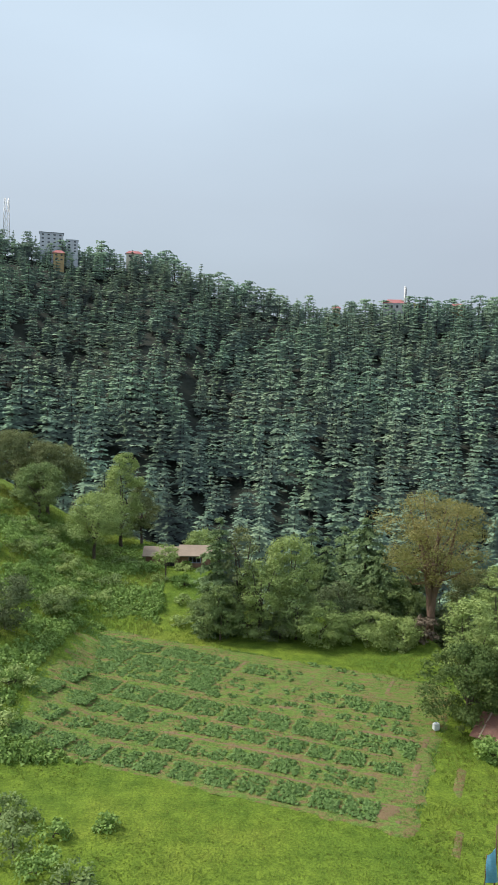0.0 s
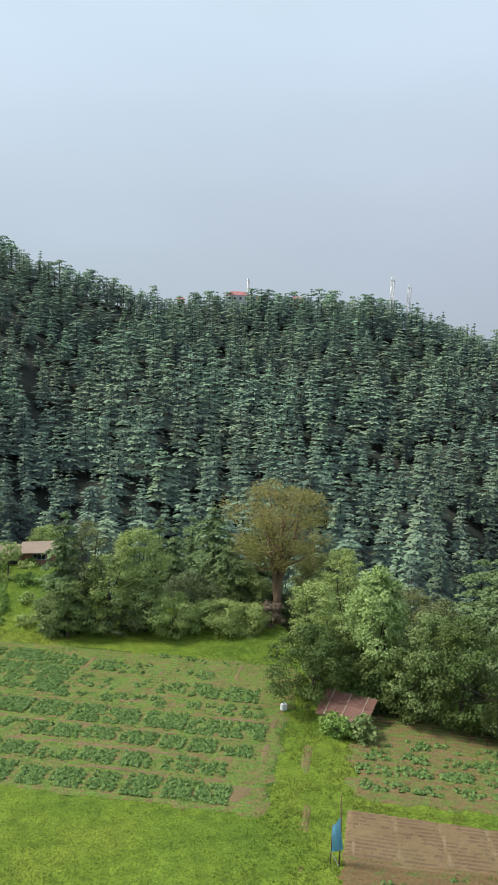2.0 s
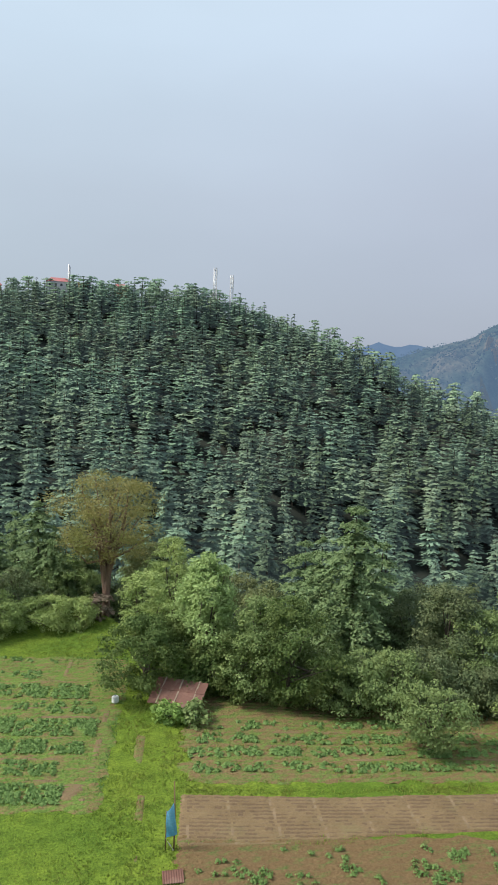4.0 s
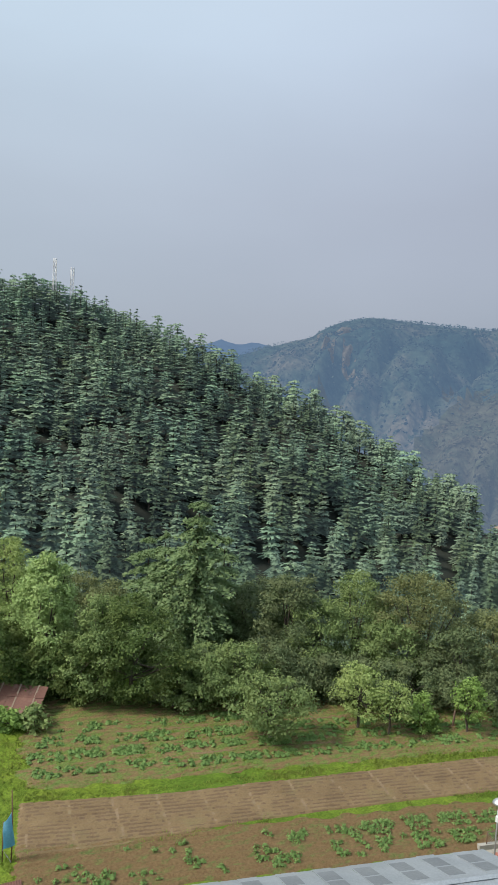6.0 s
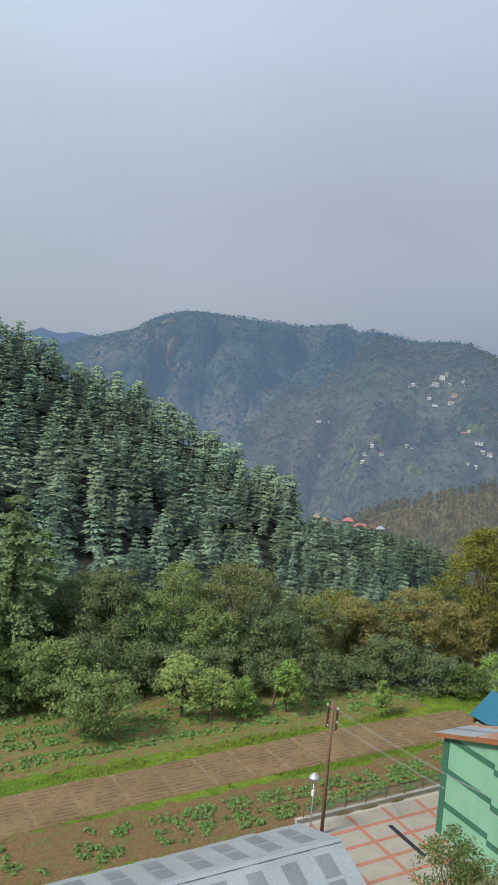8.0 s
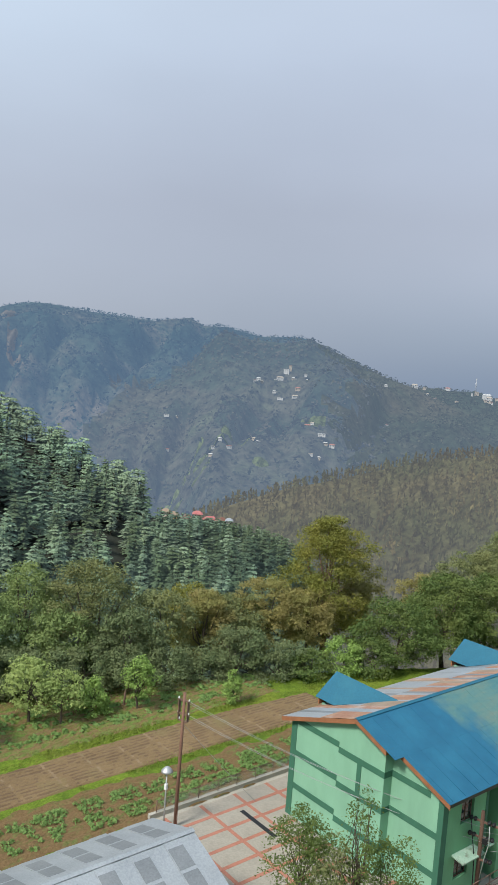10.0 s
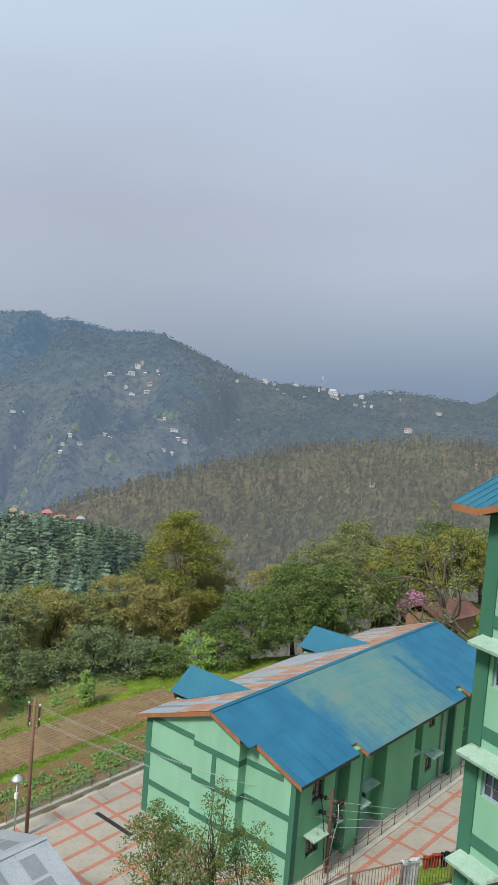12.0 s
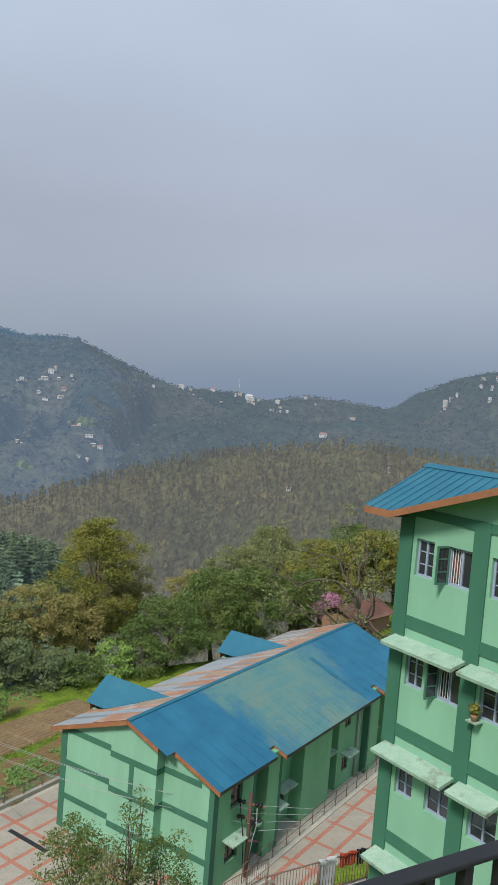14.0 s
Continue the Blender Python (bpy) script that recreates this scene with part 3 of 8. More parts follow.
def land(x, y):
    """Height of the ground and which form it belongs to: 0 plateau, 1 cedar hill, 2 brown hill, 3 mountain, 4 blue distance, 5 its front spur."""
    x, y = np.asarray(x, float), np.asarray(y, float)
    r, az = np.hypot(x, y) + 1e-6, np.degrees(np.arctan2(-x, y))
    tan = lambda deg: np.tan(np.radians(deg))
    edge = keyed(az, (-180, 300), (-130, 110), (-100, 95), (-85, 92), (-75, 76), (-66, 70), (-59, 66), (-45, 63), (-34, 63), (-25, 66), (-16, 74), (-13, 84), (0, 86), (4, 104), (9, 116), (20, 128), (60, 150), (120, 300), (180, 300))
    rise = 2.0 * smooth((r - 76) / 18) * smooth((az + 1) / 4)
    rise = rise + 6.0 * np.clip((az - 10.5) / 7.0, 0, 2.2) * np.clip((r - 50) / 50, 0, 1.2)
    rise = rise + 3.4 * smooth((-80.5 - az) / 4.0) * smooth((r - 69) / 12) * (az > -150)
    bumps = 0.10 * np.sin(x * 0.31 + 1.0) * np.sin(y * 0.27) + 0.05 * np.sin(x * 0.83) * np.sin(y * 0.71 + 2)
    z = rise + 0.4 * bumps * smooth((np.hypot(x - 52, y - 12) - 24) / 6) - 0.42 * np.clip(r - edge, 0, None)
    z = np.maximum(z, -300.0)
    form = np.zeros(np.shape(r), int)

    # the cedar hill and its spur
    rc = keyed(az, (-180, 480), (-70, 290), (-64, 300), (-53.5, 310), (-52, 340), (-45, 385), (-36, 430), (-25, 480), (180, 480))
    el = keyed(az, (-180, -30), (-69, -30), (-65, -15), (-63.5, -11.6), (-60.3, -10.5), (-57.3, -10.3), (-54.4, -10.0), (-52.6, -9.4), (-52, -8.3), (-47.7, -6.0), (-43.5, -3.95), (-40, -2.1), (-36.2, -0.7), (-32, 1.45), (-30, 2.4),
               (-26.8, 3.5), (-24.4, 4.3), (-21.2, 5.0), (-18.7, 5.35), (-16, 5.5), (-10.9, 5.55), (-7.8, 5.1), (-4.5, 5.2), (-1.3, 5.9), (2, 6.8), (4.9, 7.7), (6.5, 8.2), (9.5, 8.6), (12.4, 8.6), (17.7, 9.15), (40, 10), (90, 4), (180, -20))
    zc = 26.5 + rc * tan(el) - keyed(az, (-65, 8), (-61, 7), (-58.3, 2.5), (-53.6, 2.5), (-52.4, 10), (-48, 11.5), (-20, 13.5), (20, 14))
    rb = 185.0
    zb = keyed(az, (-64, -56), (-52, -54), (-40, -52), (-20, -36), (20, -28))
    z1 = np.where(r < rc, zb + (zc - zb) * (r - rb) / (rc - rb), zc - 0.5 * (r - rc))
    z1 = np.where(r < rb, zb - 0.3 * (rb - r), z1)
    z1 = z1 + 3.5 * np.sin(az * 0.55 + r * 0.012) * smooth((r - 120) / 60) * smooth((rc - r) / 60)
    form = np.where(z1 > z, 1, form)
    z = np.maximum(z, z1)

    # the brown hill across the valley
    rc = 900.0 + 0 * az
    el = keyed(az, (-180, -2), (-94, -3.9), (-88.7, -3.6), (-83.5, -3.5), (-78.6, -4.1), (-73.3, -4.95), (-68.4, -6.3), (-62.5, -8.1), (-58.7, -9.4), (-54, -11.5), (-45, -16), (-30, -25), (180, -25))
    zc = 26.5 + rc * tan(el)
    z2 = np.where(r < rc, zc - (0.32 + 0.0001 * (rc - r)) * (rc - r), zc - 0.3 * (r - rc))
    z2 = z2 + 16 * (np.abs(np.sin(az * 0.42 + 0.9 * np.sin(r * 0.009) + 0.4)) - 0.6) * smooth((rc - r) / 160) * smooth((r - 480) / 100)
    z2 = z2 + 9 * np.sin(az * 0.9 + r * 0.01) * smooth((rc - r) / 200) * smooth((r - 480) / 100)
    form = np.where(z2 > z, 2, form)
    z = np.maximum(z, z2)

    # a lower spur in front of the mountain, then the mountain and the saddle beyond
    rc = 1900.0 + 0 * az
    el = keyed(az, (-180, -3), (-100, -1.6), (-90, -1.3), (-80, -1.9), (-76, -1.8), (-72, -0.6), (-67, 1.2), (-63.2, 2.85), (-61.5, 2.45), (-59.9, 2.5), (-58.2, 2.6), (-57.0, 3.0), (-56.0, 2.2), (-54.6, 0.5), (-52.8, -0.45), (-50.6, -1.1), (-46, -1.9), (-43, -2.4), (-36, -3.5), (180, -3.5))
    zc = 26.5 + rc * tan(el)
    gully = relief(x, y)
    z3 = np.where(r < rc, zc - 0.27 * (rc - r), zc - 0.3 * (r - rc))
    z3 = z3 + 95 * gully * smooth((rc - r) / 350) * smooth((r - 1000) / 300)
    form = np.where(z3 > z, 5, form)
    z = np.maximum(z, z3)
    rc = 2600.0 + 0 * az
    el = keyed(az, (-180, 3), (-100, 3.4), (-93.2, 2.75), (-90.5, 2.05), (-87.9, 0.85), (-86.1, -0.45), (-83.2, -0.1), (-79.9, 0.05), (-77.1, -0.55), (-75, -0.1), (-73.3, -0.05), (-69.7, 0.0), (-65.6, 1.9), (-62.5, 2.95), (-59.9, 2.75), (-56.6, 3.4), (-55.5, 3.2), (-54.5, 3.65),
               (-51.7, 3.36), (-46.4, 3.72), (-43.5, 3.85), (-41.6, 3.5), (-40.4, 2.9), (-39.4, 2.2), (-36, 1.45), (-33, 0.2), (-28, -2), (0, -3), (90, 2), (180, 3))
    zc = 26.5 + rc * tan(el)
    z3 = np.where(r < rc, zc - 0.30 * (rc - r), zc - 0.25 * (r - rc))
    z3 = z3 + 175 * gully * smooth((rc - r) / 400) * smooth((r - 1300) / 500)
    form = np.where(z3 > z, 3, form)
    z = np.maximum(z, z3)
    rc = 4500.0 + 0 * az
    el = keyed(az, (-180, -4), (-64, -4), (-56, 0.2), (-37, 1.45), (-35.3, 1.82), (-34.6, 1.55), (-33.9, 1.55), (-33.0, 1.86), (-31.8, 1.4), (-28, 0.8), (0, 0.5), (180, 0))
    z4 = np.where(r < rc, 26.5 + rc * tan(el) - 0.4 * (rc - r), 26.5 + rc * tan(el))
    form = np.where(z4 > z, 4, form)
    return np.maximum(z, z4), form


def ground_z(x, y):
    return float(land(x, y)[0])


def build_ground():
    az = np.concatenate([np.arange(-180, -110, 3.0), np.arange(-110, 40, 0.55), np.arange(40, 180, 3.0)])
    rad = np.concatenate([np.array([0.02, 8, 16, 24, 30]), np.arange(34, 140, 1.5), np.geomspace(140, 4700, 190)])
    A, R = np.meshgrid(np.radians(az), rad, indexing="ij")
    X, Y = -np.sin(A) * R, np.cos(A) * R
    Z, F = land(X, Y)
    far = np.clip((R - 500) / 1500, 0, 1)
    rough = np.array([noise.fractal(Vector((a * 0.012, b * 0.012, 0.3)), 1.0, 2.0, 4) for a, b in zip(X.ravel(), Y.ravel())]).reshape(X.shape)
    Z = Z + rough * far * 7
    na, nr = X.shape
    i, j = np.meshgrid(np.arange(na), np.arange(nr - 1), indexing="ij")
    i2 = (i + 1) % na
    q = np.stack([i * nr + j, i * nr + j + 1, i2 * nr + j + 1, i2 * nr + j], -1).reshape(-1, 4)
    Fm = F[:, :-1].ravel()
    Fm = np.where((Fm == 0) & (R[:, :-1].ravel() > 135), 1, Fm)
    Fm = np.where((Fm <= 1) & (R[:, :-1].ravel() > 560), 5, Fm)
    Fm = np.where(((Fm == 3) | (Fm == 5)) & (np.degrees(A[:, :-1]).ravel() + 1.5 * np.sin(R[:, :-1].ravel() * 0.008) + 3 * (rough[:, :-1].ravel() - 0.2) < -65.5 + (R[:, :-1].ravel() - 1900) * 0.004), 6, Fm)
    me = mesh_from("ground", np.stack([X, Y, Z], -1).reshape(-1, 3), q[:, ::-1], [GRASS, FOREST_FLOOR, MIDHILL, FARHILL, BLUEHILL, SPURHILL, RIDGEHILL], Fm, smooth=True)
    tagged(new("ground", me), "grassy hill terraces falling to wooded valley and hazy mountains", "ground", kind="structure")


build_ground()


# ---- foliage ----
def leaf_quads(centres, normals, size, rng, narrow=0.62, upright=False):
    """One rhombic leaf for each centre, lying across its normal."""
    n = len(centres)
    nrm = normals / (np.linalg.norm(normals, axis=1)[:, None] + 1e-9)
    t = rng.normal(size=(n, 3)) * (np.array([0.35, 0.35, 1.0]) if upright else 1.0)
    t -= nrm * (t * nrm).sum(1)[:, None]
    t /= np.linalg.norm(t, axis=1)[:, None] + 1e-9
    b = np.cross(nrm, t)
    s = size * rng.uniform(0.65, 1.35, (n, 1))
    fold = nrm * s * 0.18
    v = np.stack([centres + t * s, centres + b * s * narrow - fold, centres - t * s, centres - b * s * narrow - fold], 1).reshape(-1, 3)
    return v, np.arange(4 * n).reshape(n, 4)


def leaf_tris(centres, normals, size, rng, narrow=0.5):
    """One pointed leaf, a single triangle, for each centre."""
    n = len(centres)
    nrm = normals / (np.linalg.norm(normals, axis=1)[:, None] + 1e-9)
    t = rng.normal(size=(n, 3))
    t -= nrm * (t * nrm).sum(1)[:, None]
    t /= np.linalg.norm(t, axis=1)[:, None] + 1e-9
    b = np.cross(nrm, t)
    s = size * rng.uniform(0.65, 1.35, (n, 1))
    v = np.stack([centres + t * s * 1.1, centres - t * s * 0.7 + b * s * narrow * 1.3, centres - t * s * 0.7 - b * s * narrow * 1.3], 1).reshape(-1, 3)
    return v, np.arange(3 * n).reshape(n, 3)


def cedar_arrays(rng, h, w, tiers=9, arms=7, plates=3, bare=0.12, flat=0.3, droop=0.12):
    """Deodar: well-spaced tiers of shelf-like sprays with drooping tips round a straight trunk. Returns foliage and trunk."""
    cs, ax, sd = [], [], []
    zs = h * (bare + (1 - bare) * np.linspace(0, 0.98, tiers) ** 0.95)
    for k, z in enumerate(zs):
        u = (z / h - bare) / (1 - bare)
        cone = min(1.0, 0.8 + 1.0 * u) * (1 - u) ** 0.7
        shelf = (0.72 + 0.28 * math.sin(k * 2.4 + 1)) * (1 - u ** 9 * 0.75)
        reach = 0.5 * w * (cone * (1 - flat) + flat * shelf) + 0.035 * w
        n_arm = max(3, int(arms * (1 - 0.4 * u)))
        turn = rng.uniform(0, 6.28)
        for a in range(n_arm):
            phi = turn + 6.283 * a / n_arm + rng.normal(0, 0.3)
            L = reach * rng.uniform(0.6, 1.15)
            d = np.array([math.cos(phi), math.sin(phi), 0.0])
            s = np.array([-d[1], d[0], 0.0])
            z0 = z + rng.normal(0, 0.010 * h)
            for p in range(plates):
                f = (p + 0.7) / plates
                half = L * 0.62 / plates * rng.uniform(0.9, 1.4) + 0.008 * h
                for side in (-1, 1):
                    c = d * L * f + s * side * (0.14 + 0.20 * f) * L * rng.uniform(0.6, 1.2)
                    c[2] = z0 + 0.08 * L * f - (droop + 0.12) * L * f * f + rng.normal(0, 0.006 * h)
                    hang = half * rng.uniform(0.25, 0.75)
                    cs.append(c)
                    ax.append((d + s * side * rng.uniform(0.1, 0.7)) * half + np.array([0, 0, -hang]))
                    sd.append((s - d * side * rng.uniform(0.0, 0.4)) * half * rng.uniform(0.45, 0.8) + np.array([0, 0, rng.normal(0, 0.16) * half - side * 0.12 * half]))
    cs, ax, sd = np.array(cs), np.array(ax), np.array(sd)
    sag = np.zeros_like(cs)
    sag[:, 2] = -0.25 * np.linalg.norm(sd, axis=1)
    v = np.stack([cs + ax, cs + sd + sag, cs - ax, cs - sd + sag], 1).reshape(-1, 3)
    q = np.arange(len(v)).reshape(-1, 4)
    tv, tq = tube_arrays([(0, 0, -0.5), (0, 0, h * 0.4), (0, 0, h * 0.94)], [0.018 * h, 0.012 * h, 0.003 * h], 5)
    return (v, q), (tv, tq)


def forest_cedar(rng, w, tiers, arms, plates, bare, dome, shag):
    """A forest deodar of height 1: broken tiers of drooping boughs, each at its own height, thinning to a pointed or domed top."""
    tips, left, right = [], [], []
    lean = rng.normal(0, 0.012, 2)
    for k in range(tiers):
        u = (k + rng.uniform(-0.25, 0.25)) / (tiers - 0.6)
        u = min(max(u, 0.0), 0.985)
        cone = (1 - u) ** (0.9 - 0.35 * dome) * min(1.0, 0.72 + 1.6 * u)
        reach = 0.5 * w * cone * rng.uniform(0.72, 1.2) + 0.02 * w
        n_arm = max(3, int(round(arms * (1 - 0.5 * u))))
        turn = rng.uniform(0, 6.28)
        for a in range(n_arm):
            phi = turn + 6.283 * a / n_arm + rng.normal(0, 0.32)
            L = reach * rng.uniform(0.5, 1.18)
            d, s = np.array([math.cos(phi), math.sin(phi), 0.0]), np.array([-math.sin(phi), math.cos(phi), 0.0])
            z0 = bare + (1 - bare) * u + rng.normal(0, shag) * (1 - 0.7 * u)
            rise, fall = rng.uniform(0.05, 0.22), rng.uniform(0.18, 0.40)
            for p in range(plates):
                f = (p + 0.6 + rng.uniform(-0.2, 0.2)) / plates
                half = (0.58 * L / plates + 0.018) * rng.uniform(0.8, 1.3)
                for side in (-1, 1):
                    c = d * L * f + s * side * (0.10 + 0.22 * f) * L * rng.uniform(0.4, 1.2)
                    c[:2] += lean * u
                    c[2] = z0 + rise * L * f - fall * L * f * f + rng.normal(0, 0.006)
                    way = d + s * side * rng.uniform(0.0, 0.9)
                    drop = half * rng.uniform(0.10, 0.55)
                    across = np.array([-way[1], way[0], 0.0]) * half * rng.uniform(0.55, 0.95)
                    roll = half * rng.normal(0, 0.16)
                    tips.append(c + way * half * 1.05 - [0, 0, drop])
                    left.append(c - way * half * 0.55 + across + [0, 0, roll + 0.12 * half])
                    right.append(c - way * half * 0.55 - across - [0, 0, roll - 0.12 * half])
    v = np.stack([np.array(tips), np.array(left), np.array(right)], 1).reshape(-1, 3)
    return (v, np.arange(len(v)).reshape(-1, 3)), tube_arrays([(0, 0, -0.06), (0, 0, 0.45), (0, 0, 0.95)], [0.017, 0.012, 0.003], 5)


def umbrella_arrays(rng, pads=5, tall=0.5):
    """An old ridge cedar of height 1: a bare trunk and limbs carrying a few level, ragged clouds of needles."""
    cs, ns, wood = [], [], [tube_arrays([(0, 0, -0.05), (0.012, 0, 0.5), (0, 0, 0.95)], [0.022, 0.016, 0.007], 5)]
    for k in range(pads):
        u = k / max(1, pads - 1)
        z = 1 - tall * (1 - u) - 0.03 + rng.normal(0, 0.015)
        spread = (0.27 - 0.07 * u) * rng.uniform(0.65, 1.3)
        a0, reach = rng.uniform(0, 6.28), (0.20 * (1 - u) + 0.02) * rng.uniform(0.5, 1.4)
        off = np.array([math.cos(a0), math.sin(a0)]) * reach
        n = int(14 + 110 * spread)
        a, q = rng.uniform(0, 6.28, n), np.sqrt(rng.random(n)) * spread * rng.uniform(0.7, 1.2, n)
        cs.append(np.stack([off[0] + q * np.cos(a), off[1] + q * np.sin(a), z + 0.035 * (1 - (q / spread) ** 2) + rng.normal(0, 0.010, n)], 1))
        ns.append(np.stack([0.7 * np.cos(a), 0.7 * np.sin(a), np.ones(n)], 1) + rng.normal(0, 0.35, (n, 3)))
        wood.append(tube_arrays([(0, 0, z - 0.09), (off[0] * 0.6, off[1] * 0.6, z - 0.03), (off[0], off[1], z)], [0.008, 0.006, 0.003], 4))
    v, q = leaf_tris(np.concatenate(cs), np.concatenate(ns), 0.046, rng, 0.7)
    return (v, q), join_arrays(wood)


HAMLET = (-59.2, -52.5)


def hamlet_line(a):
    """Height per metre of distance below which trees leave the hamlet in view."""
    return math.tan(math.radians(float(keyed(a, (-64, -11.9), (-60.3, -10.9), (-57.3, -10.62), (-54.4, -10.3), (-52.5, -9.7)))))


def build_forest():
    """The cedar wood on the hill, one object."""
    rng = np.random.default_rng(11)
    shapes = ((0.48, 11, 0.16, 0.4), (0.44, 12, 0.14, 0.2), (0.54, 10, 0.2, 0.7), (0.42, 12, 0.16, 0.3), (0.58, 9, 0.22, 1.0), (0.48, 11, 0.16, 0.5), (0.52, 10, 0.18, 0.8), (0.46, 11, 0.12, 0.4), (0.42, 12, 0.14, 0.2), (0.55, 10, 0.18, 0.6))
    near = [forest_cedar(rng, w, tiers, 9, 5, bare, dome, 0.013) for w, tiers, bare, dome in shapes]
    far = [forest_cedar(rng, w * 1.06, tiers - 2, 8, 3, bare + 0.05, dome, 0.020) for w, tiers, bare, dome in shapes]
    tops = [umbrella_arrays(rng, pads, tall) for pads, tall in ((7, 0.70), (6, 0.55), (9, 0.8), (8, 0.75), (5, 0.45), (8, 0.65), (10, 0.8))]
    fv, fq, tv, tq, kinds, nf, nt = [], [], [], [], [], 0, 0
    crest_at = lambda a: float(keyed(a, (-70, 290), (-64, 300), (-53.5, 310), (-52, 340), (-45, 385), (-36, 430), (-25, 480), (180, 480)))

    def plant(kind, x, y, z, h, wide, darker=False):
        nonlocal nf, nt
        (cv, cq), (bv, bq) = kind
        th = rng.uniform(0, 6.28)
        c, s = math.cos(th), math.sin(th)
        M = np.array([[c * wide, -s * wide, rng.normal(0, 0.02) * h], [s * wide, c * wide, rng.normal(0, 0.02) * h], [0, 0, h]])
        o = np.array([x, y, z - 0.6])
        fv.append(cv @ M.T + o)
        fq.append(cq + nf)
        kinds.append(np.full(len(cq), 2 if darker else 0))
        nf += len(cv)
        tv.append(bv @ M.T + o)
        tq.append(np.concatenate([bq[:, :3], bq[:, [0, 2, 3]]]) + nt)
        nt += len(bv)

    r = 166.0
    while r < 500:
        step = 5.6 + 0.0045 * (r - 166)
        for az in np.arange(-68, 24, math.degrees(step / r)):
            a, rr = az + rng.normal(0, 0.34 * math.degrees(step / r)), r + rng.normal(0, 4.2)
            x, y = polar(a, rr)
            z, form = land(x, y)
            rc = crest_at(a)
            if int(form) != 1 or rr > rc + 4:
                continue
            h = rng.uniform(13.0, 20.5) * (0.97 + 0.35 * noise.noise(Vector((x * 0.013, y * 0.013, 4.2)))) * (0.85 if a < -57 else 1.0)
            h = max(h, 9.0)
            if rr > rc - 16:
                h = rng.uniform(9.0, 13.5)
            if a < HAMLET[1]:
                if HAMLET[0] < a and rr > 297:
                    continue
                h = min(h, 26.5 + rr * hamlet_line(a) - float(z) + rng.uniform(-0.3, 0.5))
                if h < 3.0:
                    continue
            # More trees turn dark to the right and low down, dimming those slopes.
            plant((near if rr < 285 else far)[rng.integers(0, len(near))], x, y, float(z), h, max(h, 11.0) * rng.uniform(0.85, 1.2), rng.random() < (0.35 if rr < 215 else 0.0) + float(keyed(a, (-66, 0.95), (-60, 0.75), (-52, 0.62), (-36, 0.55), (-24, 0.14), (20, 0.05))))
        r += 10.5 + 0.006 * (r - 166)
    for _ in range(460):
        a, rr = rng.uniform(-66, -51.5), math.sqrt(rng.uniform(195 ** 2, 297 ** 2))
        x, y = polar(a, rr)
        z = ground_z(x, y)
        h = min(rng.uniform(10, 16), 26.5 + rr * hamlet_line(a) - z + rng.uniform(-0.3, 0.5))
        if h > 2.5:
            plant((near if rr < 285 else far)[rng.integers(0, len(near))], x, y, z, h, max(h, 11.5) * rng.uniform(0.85, 1.2), rng.random() < float(keyed(a, (-66, 0.95), (-52, 0.55))))
    for row in (-10.0, -4.0, 1.0):
        a = -52.4
        while a < 24:
            rc = crest_at(a) + row
            a += math.degrees(rng.choice((2.2, 3.5, 5.0, 7.5)) * rng.uniform(0.8, 1.25) / rc)
            x, y = polar(a, rc + rng.normal(0, 1.5))
            h = 9.5 + 8.5 * rng.random() ** 1.5
            if -31 < a < -24 or a < -46:
                h *= 0.92
            plant(tops[rng.integers(0, len(tops))] if rng.random() < 0.8 else far[rng.integers(0, len(far))], x, y, ground_z(x, y), h, max(h, 12.0) * rng.uniform(0.75, 1.15))
    v = np.concatenate(fv + tv)
    q = np.concatenate(fq + [t + nf for t in tq])
    index = np.concatenate(kinds + [np.ones(sum(map(len, tq)), int)])
    me = mesh_from("cedar_forest", v, q, [CEDAR, BARK, DARK_NEEDLES], index)
    tagged(new("cedar_forest", me), "dense grey-green deodar cedars covering the steep hill", "forest", kind="stuff")


build_forest()


def build_far_woods():
    """Small woods of the brown hill over the valley, one object."""
    rng = np.random.default_rng(5)
    vs, ns, sz = [], [], []
    r = 470.0
    while r < 935:
        step = 7.2
        for az in np.arange(-102, -50, math.degrees(step / r)):
            a, rr = az + rng.normal(0, 0.4) * math.degrees(step / r), r + rng.normal(0, 3)
            x, y = polar(a, rr)
            z, form = land(x, y)
            if int(form) != 2 or rng.random() < 0.15:
                continue
            h = rng.uniform(7, 15)
            k = 10
            u = rng.uniform(0.15, 0.95, k)
            rad = h * 0.20 * (1.05 - u) * rng.uniform(0.4, 1, k)
            p = rng.uniform(0, 6.28, k)
            vs.append(np.stack([x + rad * np.cos(p), y + rad * np.sin(p), float(z) + u * h], 1))
            ns.append(np.stack([np.cos(p), np.sin(p), 0.25 + rng.normal(0, 0.25, k)], 1))
            sz.append(np.full(k, h * 0.19))
        r += step
    c, nrm, s = np.concatenate(vs), np.concatenate(ns), np.concatenate(sz)
    v, q = leaf_quads(c, nrm, s[:, None], rng, 0.5, True)
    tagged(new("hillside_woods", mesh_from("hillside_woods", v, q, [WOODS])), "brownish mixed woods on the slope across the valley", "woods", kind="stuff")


build_far_woods()


